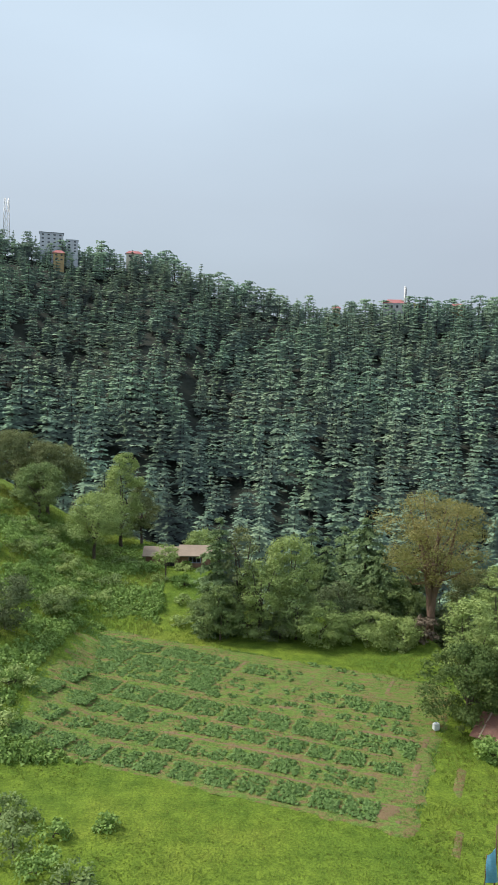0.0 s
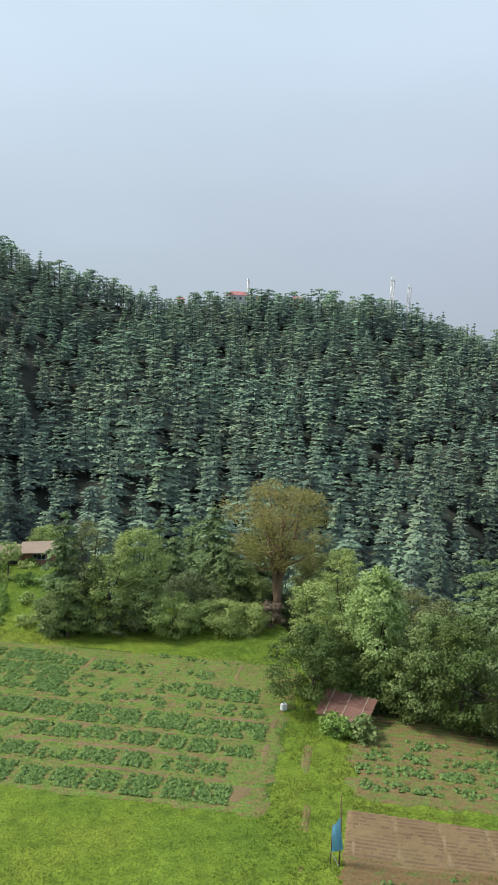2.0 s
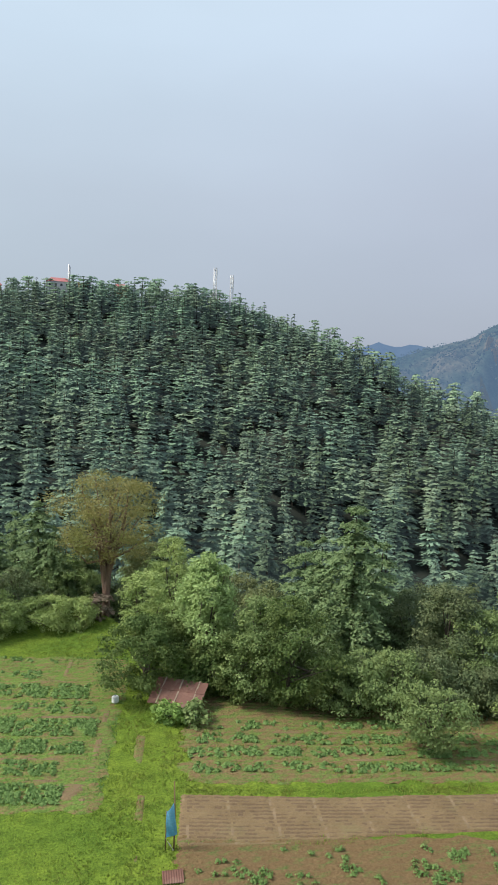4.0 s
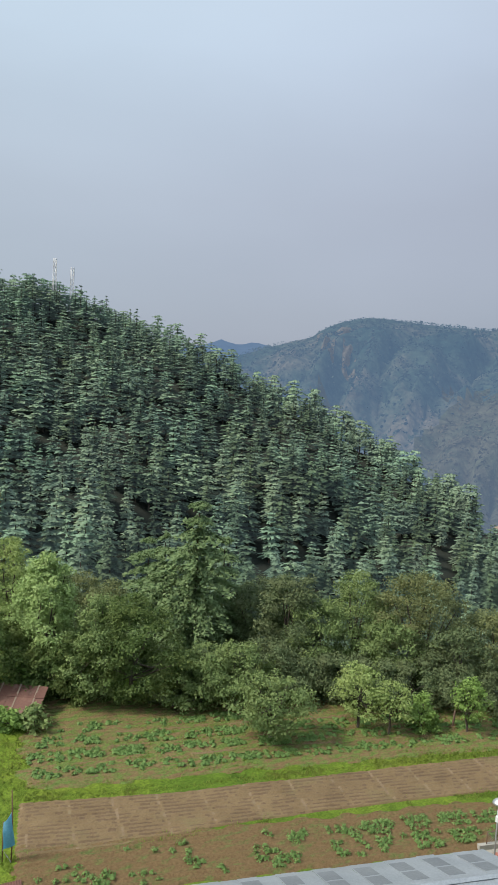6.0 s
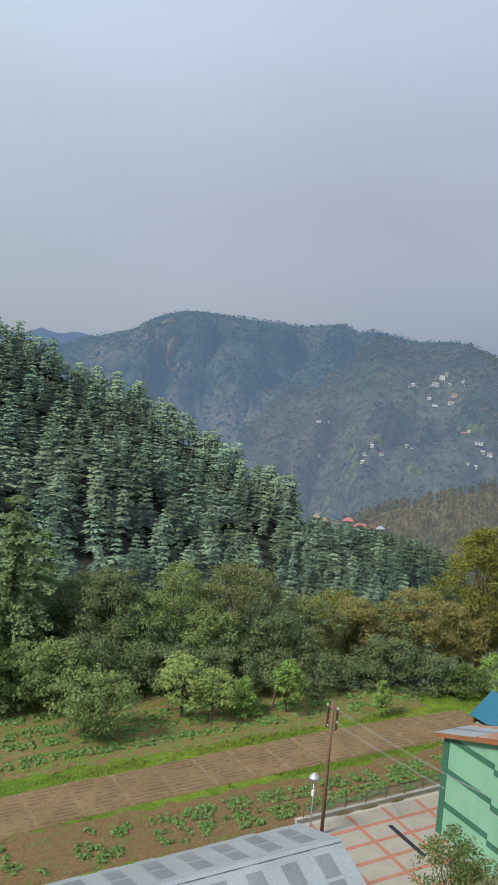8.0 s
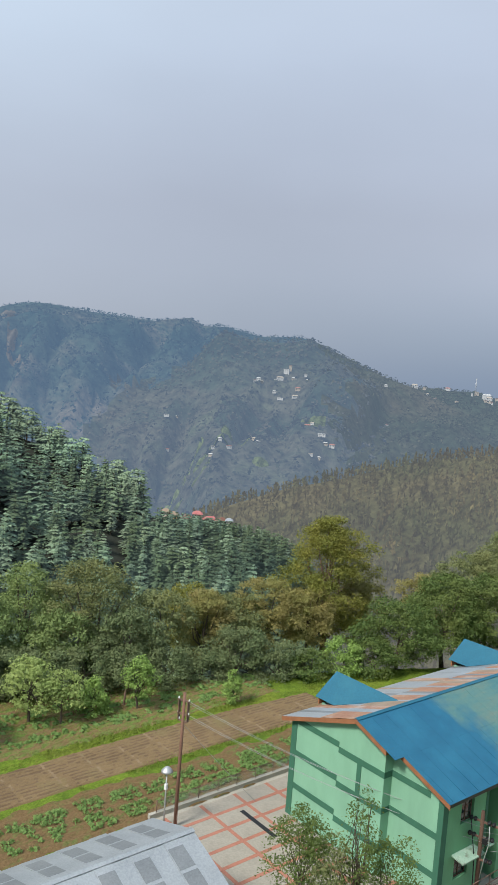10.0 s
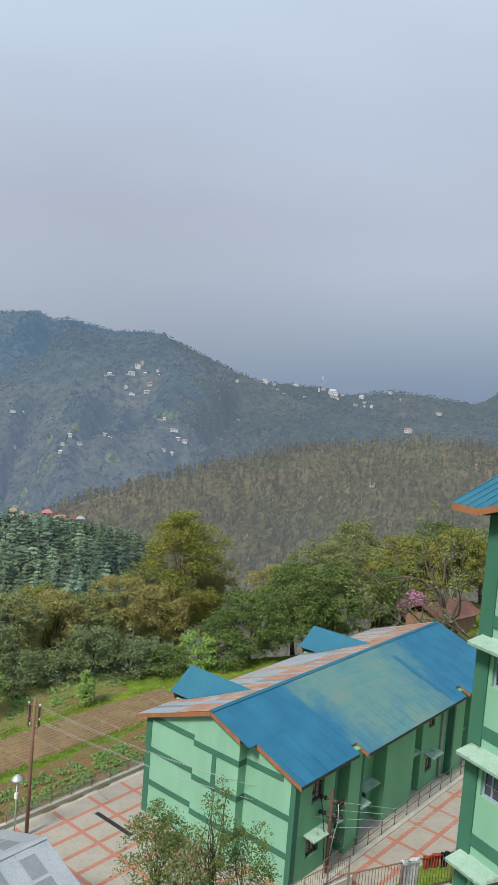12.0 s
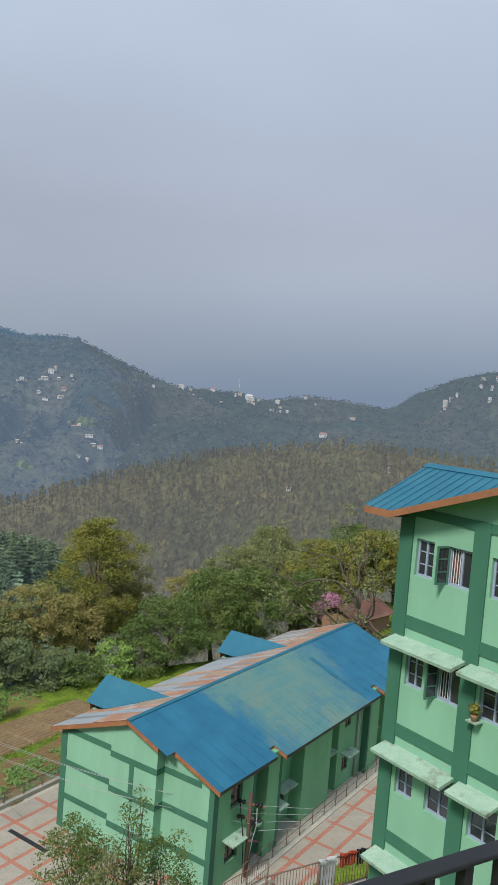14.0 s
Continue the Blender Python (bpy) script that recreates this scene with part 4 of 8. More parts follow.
def build_mountain_woods():
    """Tree cover of the mountain, dense enough to roughen its slopes and skyline, one object."""
    rng = np.random.default_rng(15)
    pts, nrm, sz = [], [], []
    n = 23500
    az, r = rng.uniform(-98, -34, n), np.sqrt(rng.uniform(930 ** 2, 2620 ** 2, n))
    x, y = -np.sin(np.radians(az)) * r, np.cos(np.radians(az)) * r
    z, form = land(x, y)
    keep = (form == 3) | (form == 5) | ((form == 0) & (r > 930))
    x, y, z, r = x[keep], y[keep], z[keep], r[keep]
    slope = np.stack([(z - land(x + 18, y)[0]) / 18, (z - land(x, y + 18)[0]) / 18, np.ones(len(x))], 1)
    slope /= np.linalg.norm(slope, axis=1)[:, None]
    for k in range(3):
        pts.append(np.stack([x + rng.normal(0, 3, len(x)), y + rng.normal(0, 3, len(x)), z + rng.uniform(0, 6, len(x))], 1))
        nrm.append(0.45 * rng.normal(size=(len(x), 3)) + slope)
        sz.append(rng.uniform(1.8, 4.0, (len(x), 1)))
    kind = np.where(az[keep] + rng.normal(0, 2.2, len(r)) < -65.5 + (r - 1900) * 0.004, 2, (form[keep] == 5).astype(int))
    v, q = leaf_quads(np.concatenate(pts), np.concatenate(nrm), np.concatenate(sz), rng, 0.8)
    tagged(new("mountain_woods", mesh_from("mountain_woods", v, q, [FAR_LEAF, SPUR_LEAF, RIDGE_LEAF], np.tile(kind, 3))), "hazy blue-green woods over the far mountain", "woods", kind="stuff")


build_mountain_woods()


def far_patch(label, az0, az1, r0, r1, mat, seed):
    """A ragged patch of bare rock or terraced field on a far slope."""
    a, r = np.meshgrid(np.radians(np.linspace(az0, az1, 26)), np.linspace(r0, r1, 26), indexing="ij")
    X, Y = -np.sin(a) * r, np.cos(a) * r
    n = np.array([noise.fractal(Vector((p * 0.02, q * 0.02, seed)), 1.0, 2.0, 3) for p, q in zip(X.ravel(), Y.ravel())]).reshape(X.shape)
    u, v = (np.degrees(a) - az0) / (az1 - az0) * 2 - 1, (r - r0) / (r1 - r0) * 2 - 1
    Z = land(X, Y)[0] + 14 * np.clip(0.6 - u * u - v * v + 2.4 * n, -0.8, 0.5)
    i, j = np.meshgrid(np.arange(25), np.arange(25), indexing="ij")
    q = np.stack([i * 26 + j, (i + 1) * 26 + j, (i + 1) * 26 + j + 1, i * 26 + j + 1], -1).reshape(-1, 4)
    tagged(new("hillside_patch", mesh_from("hillside_patch", np.stack([X, Y, Z], -1).reshape(-1, 3), q, [mat], smooth=True)), label, "slope", kind="structure")


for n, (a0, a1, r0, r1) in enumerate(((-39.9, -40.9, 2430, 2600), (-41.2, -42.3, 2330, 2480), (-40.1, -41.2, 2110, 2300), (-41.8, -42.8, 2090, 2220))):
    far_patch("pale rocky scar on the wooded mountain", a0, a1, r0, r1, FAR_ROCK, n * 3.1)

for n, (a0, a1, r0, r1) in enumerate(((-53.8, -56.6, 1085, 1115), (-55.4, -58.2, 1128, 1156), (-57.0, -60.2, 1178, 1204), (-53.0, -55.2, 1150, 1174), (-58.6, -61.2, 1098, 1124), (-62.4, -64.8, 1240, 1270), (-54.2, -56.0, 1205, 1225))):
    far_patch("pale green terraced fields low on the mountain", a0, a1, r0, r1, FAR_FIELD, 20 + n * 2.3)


def profile(shape, u):
    if shape == "tall":
        return np.sin(np.pi * np.clip(u, 0, 1) ** 0.75) ** 0.6 * 0.95 + 0.05
    if shape == "cone":
        return (1 - u) ** 0.75 * np.minimum(1, u * 6 + 0.35)
    if shape == "top":
        return np.sin(np.pi * np.clip(u, 0, 1) ** 1.25) ** 0.55
    return np.sin(np.pi * np.clip(u * 0.92 + 0.06, 0, 1)) ** 0.5


def broadleaf(name, label, az, r, h, w, leaf, shape="round", bare=0.22, seed=1, dens=1.0, size=0.098, bark=None, lean=0.0, z=None, lumps=None, category="tree", limbs=9, gappy=0.0, forks=0, stem=1.0):
    """A tree or bush: tapered trunk and limbs, and a crown of separate leaves gathered in uneven clumps."""
    rng = np.random.default_rng(seed * 7919 + int(abs(az) * 13) + int(r))
    x, y = polar(az, r)
    z0 = ground_z(x, y) - 0.12 if z is None else z
    top = thing(name, label, category, pose(x, y, z0))
    bark = bark or BARK
    n = lumps or int(26 + 3.0 * w * min(h, 14) ** 0.75)
    ch = h * (1 - bare)
    u = rng.uniform(0.02, 0.97, n) ** 0.9
    ang = rng.uniform(0, 6.283, n)
    env = profile(shape, u) * w * 0.5
    wob = 1 + 0.22 * np.sin(ang * 2 + rng.uniform(0, 6)) + 0.16 * np.sin(ang * 3 + u * 7 + rng.uniform(0, 6))
    rad = env * wob * (0.35 + 0.60 * rng.random(n) ** 0.55)
    C = np.stack([rad * np.cos(ang) + lean * u * h * 0.3, rad * np.sin(ang), h * bare + u * ch], 1)
    cr = (0.085 * w + 0.22) * rng.uniform(0.6, 1.25, n) * np.clip(0.6 + env / (0.5 * w) * 0.5, 0.5, 1.1)
    cs, ns = [], []
    for c, q in zip(C, cr):
        k = int(np.clip(dens * 34 * (q / 0.6) ** 1.7 * (0.2 / size) ** 1.4, 12, 420))
        d = rng.normal(size=(k, 3))
        d /= np.linalg.norm(d, axis=1)[:, None]
        d[:, 2] = np.where(d[:, 2] < -0.35, -d[:, 2], d[:, 2])
        p = c + d * q * np.array([1.0, 1.0, 0.72]) * rng.uniform(0.35, 1.30, (k, 1))
        if gappy:
            p = p[rng.random(k) > gappy]
            d = d[: len(p)]
        cs.append(p)
        ns.append(d + rng.normal(0, 0.55, d.shape) + np.array([0, 0, 0.35]))
    cs, ns = np.concatenate(cs), np.concatenate(ns)
    v, q = leaf_tris(cs, ns, size, rng, 0.5)
    part_mesh("crown", mesh_from("crown", v, q, [leaf]), top)
    tr = stem * max(0.05, 0.018 * h + 0.006 * w)
    tip = np.array([lean * h * 0.25, 0.0, h * (bare + 0.45 * (1 - bare))])
    mid = np.array([rng.normal(0, 0.02) * h, rng.normal(0, 0.02) * h, h * bare * 0.6 + 0.1])
    chunks = [tube_arrays([(0, 0, -0.3), mid, (mid + tip) / 2 + rng.normal(0, 0.02 * h, 3), tip], [tr * 1.25, tr, tr * 0.75, tr * 0.3], 7)]
    for k in rng.choice(n, min(limbs, n), replace=False):
        f = rng.uniform(0.25, 0.9)
        s0 = mid * (1 - f) + tip * f
        e = C[k]
        m = (s0 + e) / 2 + np.array([0, 0, -0.06 * h * rng.random()]) + rng.normal(0, 0.03 * h, 3)
        chunks.append(tube_arrays([s0, m, e], [tr * 0.5, tr * 0.33, tr * 0.1], 5))
    for k in range(forks):
        a = 6.283 * k / forks + rng.uniform(0, 0.8)
        out = np.array([math.cos(a), math.sin(a), 0.0])
        pts = [np.array([0, 0, 0.1 * h]), out * 0.03 * w + [0, 0, 0.3 * h], out * 0.09 * w + [0, 0, 0.55 * h] + rng.normal(0, 0.02 * h, 3), out * 0.2 * w + [0, 0, 0.82 * h] + rng.normal(0, 0.02 * h, 3)]
        chunks.append(tube_arrays(pts, [tr * 0.75, tr * 0.62, tr * 0.42, tr * 0.15], 7))
    tv, tq = join_arrays(chunks)
    part_mesh("trunk", mesh_from("trunk", tv, tq, [bark], smooth=True), top)
    return top


def conifer(name, label, az, r, h, w, leaf=None, seed=1, tiers=10, arms=9, bare=0.06, flat=0.1, z=None, droop=0.16, plates=4):
    rng = np.random.default_rng(seed * 101 + int(abs(az) * 7))
    x, y = polar(az, r)
    top = thing(name, label, "tree", pose(x, y, ground_z(x, y) - 0.15 if z is None else z, 0, 0, seed * 50))
    (v, q), (tv, tq) = cedar_arrays(rng, h, w, tiers, arms, plates, bare, flat, droop)
    # break every spray into small tufts
    c, nrm = v.reshape(-1, 4, 3).mean(1), np.cross(v[1::4] - v[0::4], v[3::4] - v[0::4])
    k = 32
    half = np.linalg.norm(v[0::4] - v[2::4], axis=1)[:, None] * 0.5
    spread = rng.uniform(-1, 1, (k, len(c), 2))
    ax, sd = (v[0::4] - v[2::4]) * 0.5, (v[1::4] - v[3::4]) * 0.5
    pts = np.concatenate([c + ax * s[:, :1] + sd * s[:, 1:] + rng.normal(0, 0.05, c.shape) for s in spread])
    nn = np.concatenate([nrm / (np.linalg.norm(nrm, axis=1)[:, None] + 1e-9) * np.sign(nrm[:, 2:3] + 1e-9) + rng.normal(0, 0.35, nrm.shape) for _ in range(k)])
    lv, lq = leaf_tris(pts, nn, np.tile(np.minimum(half * 0.32, 0.19), (k, 1)), rng, 0.45)
    part_mesh("crown", mesh_from("crown", lv, lq, [leaf or CEDAR_NEAR]), top)
    part_mesh("trunk", mesh_from("trunk", tv, tq, [BARK], smooth=True), top)
    return top

# ---- trees and bushes along the fields ----
# the slope at the head of the fields
broadleaf("tree", "round tree with rust-tinged olive foliage on the slope", 14.3, 112, 10.0, 8.4, LEAF_OLIVE, seed=3)
broadleaf("tree", "spreading olive-green tree above the grassy slope", 16.6, 114, 9.0, 8.0, LEAF_OLIVE, seed=4)
broadleaf("tree", "dark leafy tree on the slope's crest", 15.0, 106, 7.5, 7.0, LEAF_MID, seed=5)
broadleaf("tree", "broad-crowned tree with a leaning forked trunk in grass", 11.0, 99, 8.2, 8.0, LEAF_LIGHT, bare=0.3, seed=6, dens=0.8, lean=0.25)
broadleaf("tree", "tall oval pale green tree behind the hut", 9.0, 107, 13.4, 6.0, LEAF_LIGHT, "tall", 0.10, seed=7, dens=1.1)
broadleaf("tree", "slender pale green tree beside the hut", 7.6, 110, 8.5, 5.0, LEAF_OLIVE, "tall", 0.2, seed=8)
broadleaf("bush", "grey-green rounded bush on the grassy slope", 17.2, 73, 4.6, 5.6, LEAF_DARK, seed=9, bare=0.05, category="bush")
broadleaf("bush", "shaggy green bush on the slope", 14.0, 79, 2.0, 3.4, LEAF_MID, seed=10, bare=0.03, category="bush")
broadleaf("bush", "low pale green bush among weeds", 13.2, 82, 1.7, 2.6, LEAF_LIGHT, seed=11, bare=0.03, category="bush")
broadleaf("tree", "small thin tree in front of the hut", 5.8, 91, 4.3, 3.0, LEAF_LIGHT, bare=0.4, seed=12, dens=0.6)
broadleaf("tree", "round green tree behind the hut's end", 3.2, 111, 6.2, 5.8, LEAF_LIGHT, seed=13, bare=0.15)
# the row at the top edge of the vegetable field
conifer("cedar_tree", "young grey-green cedar at the field's edge", 1.9, 78.5, 11.8, 5.6, seed=1)
broadleaf("tree", "feathery olive tree at the field's edge", 0.2, 79, 11.0, 5.0, LEAF_OLIVE, "tall", 0.15, seed=15, dens=0.6, gappy=0.25, forks=2)
broadleaf("tree", "dark bushy tree at the field's edge", 1.6, 76, 5.8, 3.4, LEAF_MID, seed=16, bare=0.08)
broadleaf("tree", "green tree with a bare forked trunk", -1.3, 77, 8.2, 5.0, LEAF_LIGHT, seed=17, bare=0.28, dens=0.7, forks=3)
broadleaf("tree", "light green leafy tree in the row", -3.5, 79, 10.2, 5.8, LEAF_LIGHT, seed=18, bare=0.15)
broadleaf("tree", "dark tree filling the row", -3.9, 77, 5.6, 4.6, LEAF_MID, seed=19, bare=0.05)
conifer("cedar_tree", "thin dark cedar in the row", -6.1, 90, 10.0, 4.2, seed=2)
conifer("cedar_tree", "broad layered cedar in the row", -8.9, 87, 12.0, 8.4, seed=3, flat=0.15)
conifer("cedar_tree", "smaller layered cedar beside the broad one", -10.0, 84, 8.2, 6.0, seed=4)
conifer("cedar_tree", "dark cedar behind the rusty tree", -12.4, 88, 8.5, 6.0, seed=5)
broadleaf("tree", "pale round tree behind the cedars", -10.3, 108, 9.6, 7.4, LEAF_LIGHT, seed=20)
broadleaf("bush", "climber-covered light green bush by the field", -5.9, 76.5, 4.1, 5.2, LEAF_LIGHT, seed=21, bare=0.02, category="bush")
broadleaf("bush", "trailing bright green hedge by the field", -9.3, 77.5, 3.0, 6.4, LEAF_LIGHT, seed=22, bare=0.02, category="bush")
broadleaf("bush", "low bright green hedge beside the rusty tree", -11.8, 78, 2.5, 4.6, LEAF_LIGHT, seed=23, bare=0.02, category="bush")
broadleaf("tree", "tall rust-brown tree with a bare reddish forked trunk", -13.7, 81, 14.6, 11.0, LEAF_RUST, "round", 0.40, seed=24, bark=BARK_RED, limbs=30, dens=0.68, gappy=0.28, lumps=165, forks=5, stem=1.05)
conifer("cedar_tree", "grey-green cedar filling the gap behind the rusty tree", -15.4, 90, 9.5, 7.0, seed=15)
broadleaf("bush", "dark thicket behind the rusty tree's trunk", -14.6, 86.5, 4.6, 6.6, LEAF_DARK, seed=426, bare=0.02, category="bush")
broadleaf("tree", "olive-rust tree joined to the tall rusty one", -17.2, 86, 11.8, 7.0, LEAF_OLIVE, "top", 0.25, seed=25)
broadleaf("bush", "dry brown brushwood at the rusty tree's foot", -13.4, 79.5, 2.6, 2.6, TWIG, seed=26, bare=0.02, size=0.12, category="bush")
broadleaf("bush", "dark leafy undergrowth between the row's trunks", -0.4, 77.5, 3.4, 5.0, LEAF_MID, seed=421, bare=0.02, category="bush")
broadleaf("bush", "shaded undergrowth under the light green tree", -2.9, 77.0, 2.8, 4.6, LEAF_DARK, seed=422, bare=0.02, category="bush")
broadleaf("bush", "dark bush at the row's open end", 2.6, 77.0, 4.2, 4.0, LEAF_MID, seed=423, bare=0.02, category="bush")
broadleaf("bush", "leafy thicket behind the climber-covered bush", -7.6, 82.0, 4.6, 6.0, LEAF_DARK, seed=424, bare=0.02, category="bush")
broadleaf("bush", "dense green thicket behind the hedge", -11.0, 84.0, 5.0, 6.6, LEAF_MID, seed=425, bare=0.02, category="bush")
conifer("cedar_tree", "grey-green cedar behind the light green trees", -4.9, 92, 11.5, 6.6, seed=11)
conifer("cedar_tree", "tall grey-green cedar behind the hedge", -7.3, 96, 13.0, 8.0, seed=12)
# the thicket behind the tin shed
broadleaf("bush", "big dense dark green bush beside the field path", -16.8, 61.5, 6.0, 7.4, LEAF_DEEP, seed=27, bare=0.03, category="bush", dens=1.5)
broadleaf("tree", "leafy light green tree above the dense bush", -16.6, 66.5, 8.5, 5.0, LEAF_LIGHT, seed=28, bare=0.15)
broadleaf("tree", "tall pale green willow-like tree", -21.2, 63, 11.2, 5.2, LEAF_WILLOW, "tall", 0.03, lumps=240, seed=29, dens=1.3, size=0.11)
broadleaf("tree", "light green tree standing behind the thicket", -18.7, 74, 10.6, 6.0, LEAF_LIGHT, seed=30)
broadleaf("tree", "pale green tree rising behind the willow", -19.9, 95, 9.6, 6.2, LEAF_LIGHT, seed=31)
broadleaf("tree", "large dark round tree behind the tin shed", -25.3, 60.5, 8.0, 6.0, LEAF_MID, seed=32, bare=0.05, dens=1.1)
broadleaf("tree", "dark drooping round tree at the field's edge", -27.6, 59.5, 8.6, 7.0, LEAF_DEEP, seed=33, bare=0.04, dens=1.15)
broadleaf("tree", "olive tree behind the dark round trees", -25.6, 72, 8.6, 6.0, LEAF_OLIVE, seed=34, bare=0.1)
broadleaf("tree", "rust-brown tree top behind the thicket", -25.4, 100, 8.5, 6.0, LEAF_RUST, seed=35)
broadleaf("tree", "yellow-green tree behind the thicket", -23.6, 84, 10.8, 6.0, LEAF_OLIVE, seed=36)
conifer("cedar_tree", "layered dark cedar behind the thicket", -28.4, 80, 15.0, 9.2, seed=6)
conifer("cedar_tree", "large layered cedar with level branches", -32.0, 67, 16.2, 10.4, seed=7, tiers=12)
conifer("cedar_tree", "bushy cedar beside the large one", -34.0, 73, 14.6, 8.8, seed=8)
conifer("cedar_tree", "dark cedar between the bushes", -29.6, 70, 13.6, 7.8, seed=9)
broadleaf("bush", "grey-green bush at the field's far edge", -30.6, 59, 4.4, 4.2, LEAF_MID, seed=37, bare=0.03, category="bush")
broadleaf("bush", "leafy bush at the field's far edge", -32.8, 59, 5.0, 4.8, LEAF_MID, seed=38, bare=0.03, category="bush")
broadleaf("bush", "olive bush at the field's far edge", -35.4, 59.5, 5.0, 5.6, LEAF_MID, seed=39, bare=0.03, category="bush")
broadleaf("bush", "tangled dark bush at the field's far edge", -37.6, 61, 4.8, 5.2, LEAF_DARK, seed=40, bare=0.03, category="bush")
broadleaf("bush", "deep green bush wall behind the tin shed", -21.4, 61.0, 4.4, 5.0, LEAF_DEEP, seed=430, bare=0.02, category="bush", dens=1.3)
broadleaf("bush", "dark creeper-hung bush beside the round trees", -23.4, 60.0, 4.8, 4.4, LEAF_DEEP, seed=431, bare=0.02, category="bush", dens=1.3)
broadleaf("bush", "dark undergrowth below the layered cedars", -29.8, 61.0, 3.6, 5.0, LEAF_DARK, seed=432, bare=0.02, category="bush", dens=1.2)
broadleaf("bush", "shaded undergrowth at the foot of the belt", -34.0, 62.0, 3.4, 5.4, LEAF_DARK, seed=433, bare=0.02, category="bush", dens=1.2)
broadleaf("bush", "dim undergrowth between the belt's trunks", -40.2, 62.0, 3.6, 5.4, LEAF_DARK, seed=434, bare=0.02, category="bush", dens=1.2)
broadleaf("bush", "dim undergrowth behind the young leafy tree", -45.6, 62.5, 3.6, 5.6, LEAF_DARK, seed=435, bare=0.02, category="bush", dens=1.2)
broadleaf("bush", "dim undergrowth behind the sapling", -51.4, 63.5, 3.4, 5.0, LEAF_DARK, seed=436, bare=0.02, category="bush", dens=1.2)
# the belt of trees beyond the tilled field
broadleaf("tree", "small bushy tree standing in the ploughed field", -38.0, 54, 5.0, 5.0, LEAF_MID, seed=41, bare=0.14, dens=0.85)
broadleaf("tree", "grey-green tree in the belt", -39.1, 67, 10.6, 7.2, LEAF_DARK, seed=42, bare=0.1, z=-2.0)
broadleaf("tree", "dark grey-green tree in the belt", -36.6, 70, 8.6, 7.0, LEAF_DARK, seed=43, bare=0.1, z=-1.5)
broadleaf("tree", "olive tree in the belt", -44.0, 69, 10.8, 7.4, LEAF_MID, "tall", forks=2, gappy=0.2, seed=44, bare=0.1, z=-2.0)
broadleaf("tree", "dusty green tree in the belt", -41.6, 66, 8.4, 5.6, LEAF_MID, seed=45, bare=0.06, z=-1.5)
broadleaf("tree", "olive-topped tree in the belt", -48.6, 68.5, 11.0, 7.6, LEAF_OLIVE, forks=3, gappy=0.25, seed=46, bare=0.1, z=-1.8)
broadleaf("tree", "deep green tree in the belt", -46.6, 66, 7.4, 6.4, LEAF_MID, seed=47, bare=0.06, z=-1.5)
broadleaf("tree", "dark tree filling the belt", -51.5, 66, 6.6, 6.0, LEAF_DARK, seed=48, bare=0.04, z=-1.0)
broadleaf("tree", "young leafy tree at the edge of the ploughed land", -44.6, 57.5, 4.8, 4.0, LEAF_LIGHT, seed=49, bare=0.2, dens=0.8)
broadleaf("tree", "slim young tree with a dark trunk", -46.9, 57, 4.2, 2.6, LEAF_LIGHT, seed=50, bare=0.25, dens=0.7)
broadleaf("tree", "bright green rounded sapling", -49.2, 58.5, 3.2, 3.4, LEAF_FRESH, "cone", 0.08, seed=51)
broadleaf("tree", "bright green sapling with a pale stem", -52.5, 59.5, 4.3, 2.4, LEAF_FRESH, "tall", 0.2, seed=52)
broadleaf("tree", "leaning reddish dead trunk with few leaves", -51.4, 60, 3.8, 1.6, LEAF_DARK, seed=53, bare=0.5, bark=BARK_RED, dens=0.4, lean=0.4)
broadleaf("tree", "olive-brown tree in the belt", -53.8, 70, 8.8, 6.0, LEAF_OLIVE, seed=54, z=-2.5)
broadleaf("tree", "rusty thin-leaved tree in the belt", -57.0, 74, 8.6, 6.2, LEAF_RUST, seed=55, z=-3.2)
broadleaf("tree", "gold-green tree in the belt", -55.4, 78, 8.8, 5.8, LEAF_GOLD, seed=56, z=-4.0)
broadleaf("tree", "rust-brown tree beside the golden tree", -61.6, 77, 8.6, 6.4, LEAF_RUST, seed=57, z=-2.4)
broadleaf("tree", "olive-rust tree behind the grey-green bushes", -59.4, 76, 7.8, 6.0, LEAF_OLIVE, seed=58, z=-3.0)
broadleaf("tree", "tall golden-green tree above the belt", -65.9, 82, 14.8, 9.8, LEAF_GOLD, "tall", 0.12, seed=59, bark=BARK_RED, z=-2.6, dens=1.0, gappy=0.08, limbs=22)
broadleaf("tree", "rust-brown lower tree under the golden tree", -64.6, 78, 7.6, 6.4, LEAF_RUST, seed=60, z=-2.2)
broadleaf("tree", "rust-brown tree on the far side of the golden tree", -68.4, 84, 8.4, 5.6, LEAF_RUST, seed=61, z=-3.2)
broadleaf("bush", "grey-green round bush at the field corner", -59.6, 68, 5.2, 5.8, LEAF_DARK, seed=62, z=-1.2, bare=0.03, category="bush")
broadleaf("bush", "smaller grey-green bush at the field corner", -62.8, 68.5, 4.2, 4.6, LEAF_DARK, seed=63, z=-1.0, bare=0.03, category="bush")
broadleaf("bush", "narrow climber-covered post in the field", -59.5, 61.5, 2.9, 1.5, LEAF_FRESH, "tall", 0.02, seed=64, category="bush")
broadleaf("bush", "bright green sprawling bush", -67.6, 71, 3.4, 4.6, LEAF_FRESH, seed=65, z=-0.5, bare=0.02, category="bush")
broadleaf("bush", "bright green leafy bush beside the dark tree", -69.6, 72, 3.8, 5.0, LEAF_DEEP, seed=66, z=-0.6, bare=0.02, category="bush")
broadleaf("bush", "low green hedge at the field's end", -65.2, 69, 2.6, 4.8, LEAF_DEEP, seed=67, z=-0.5, bare=0.02, category="bush")
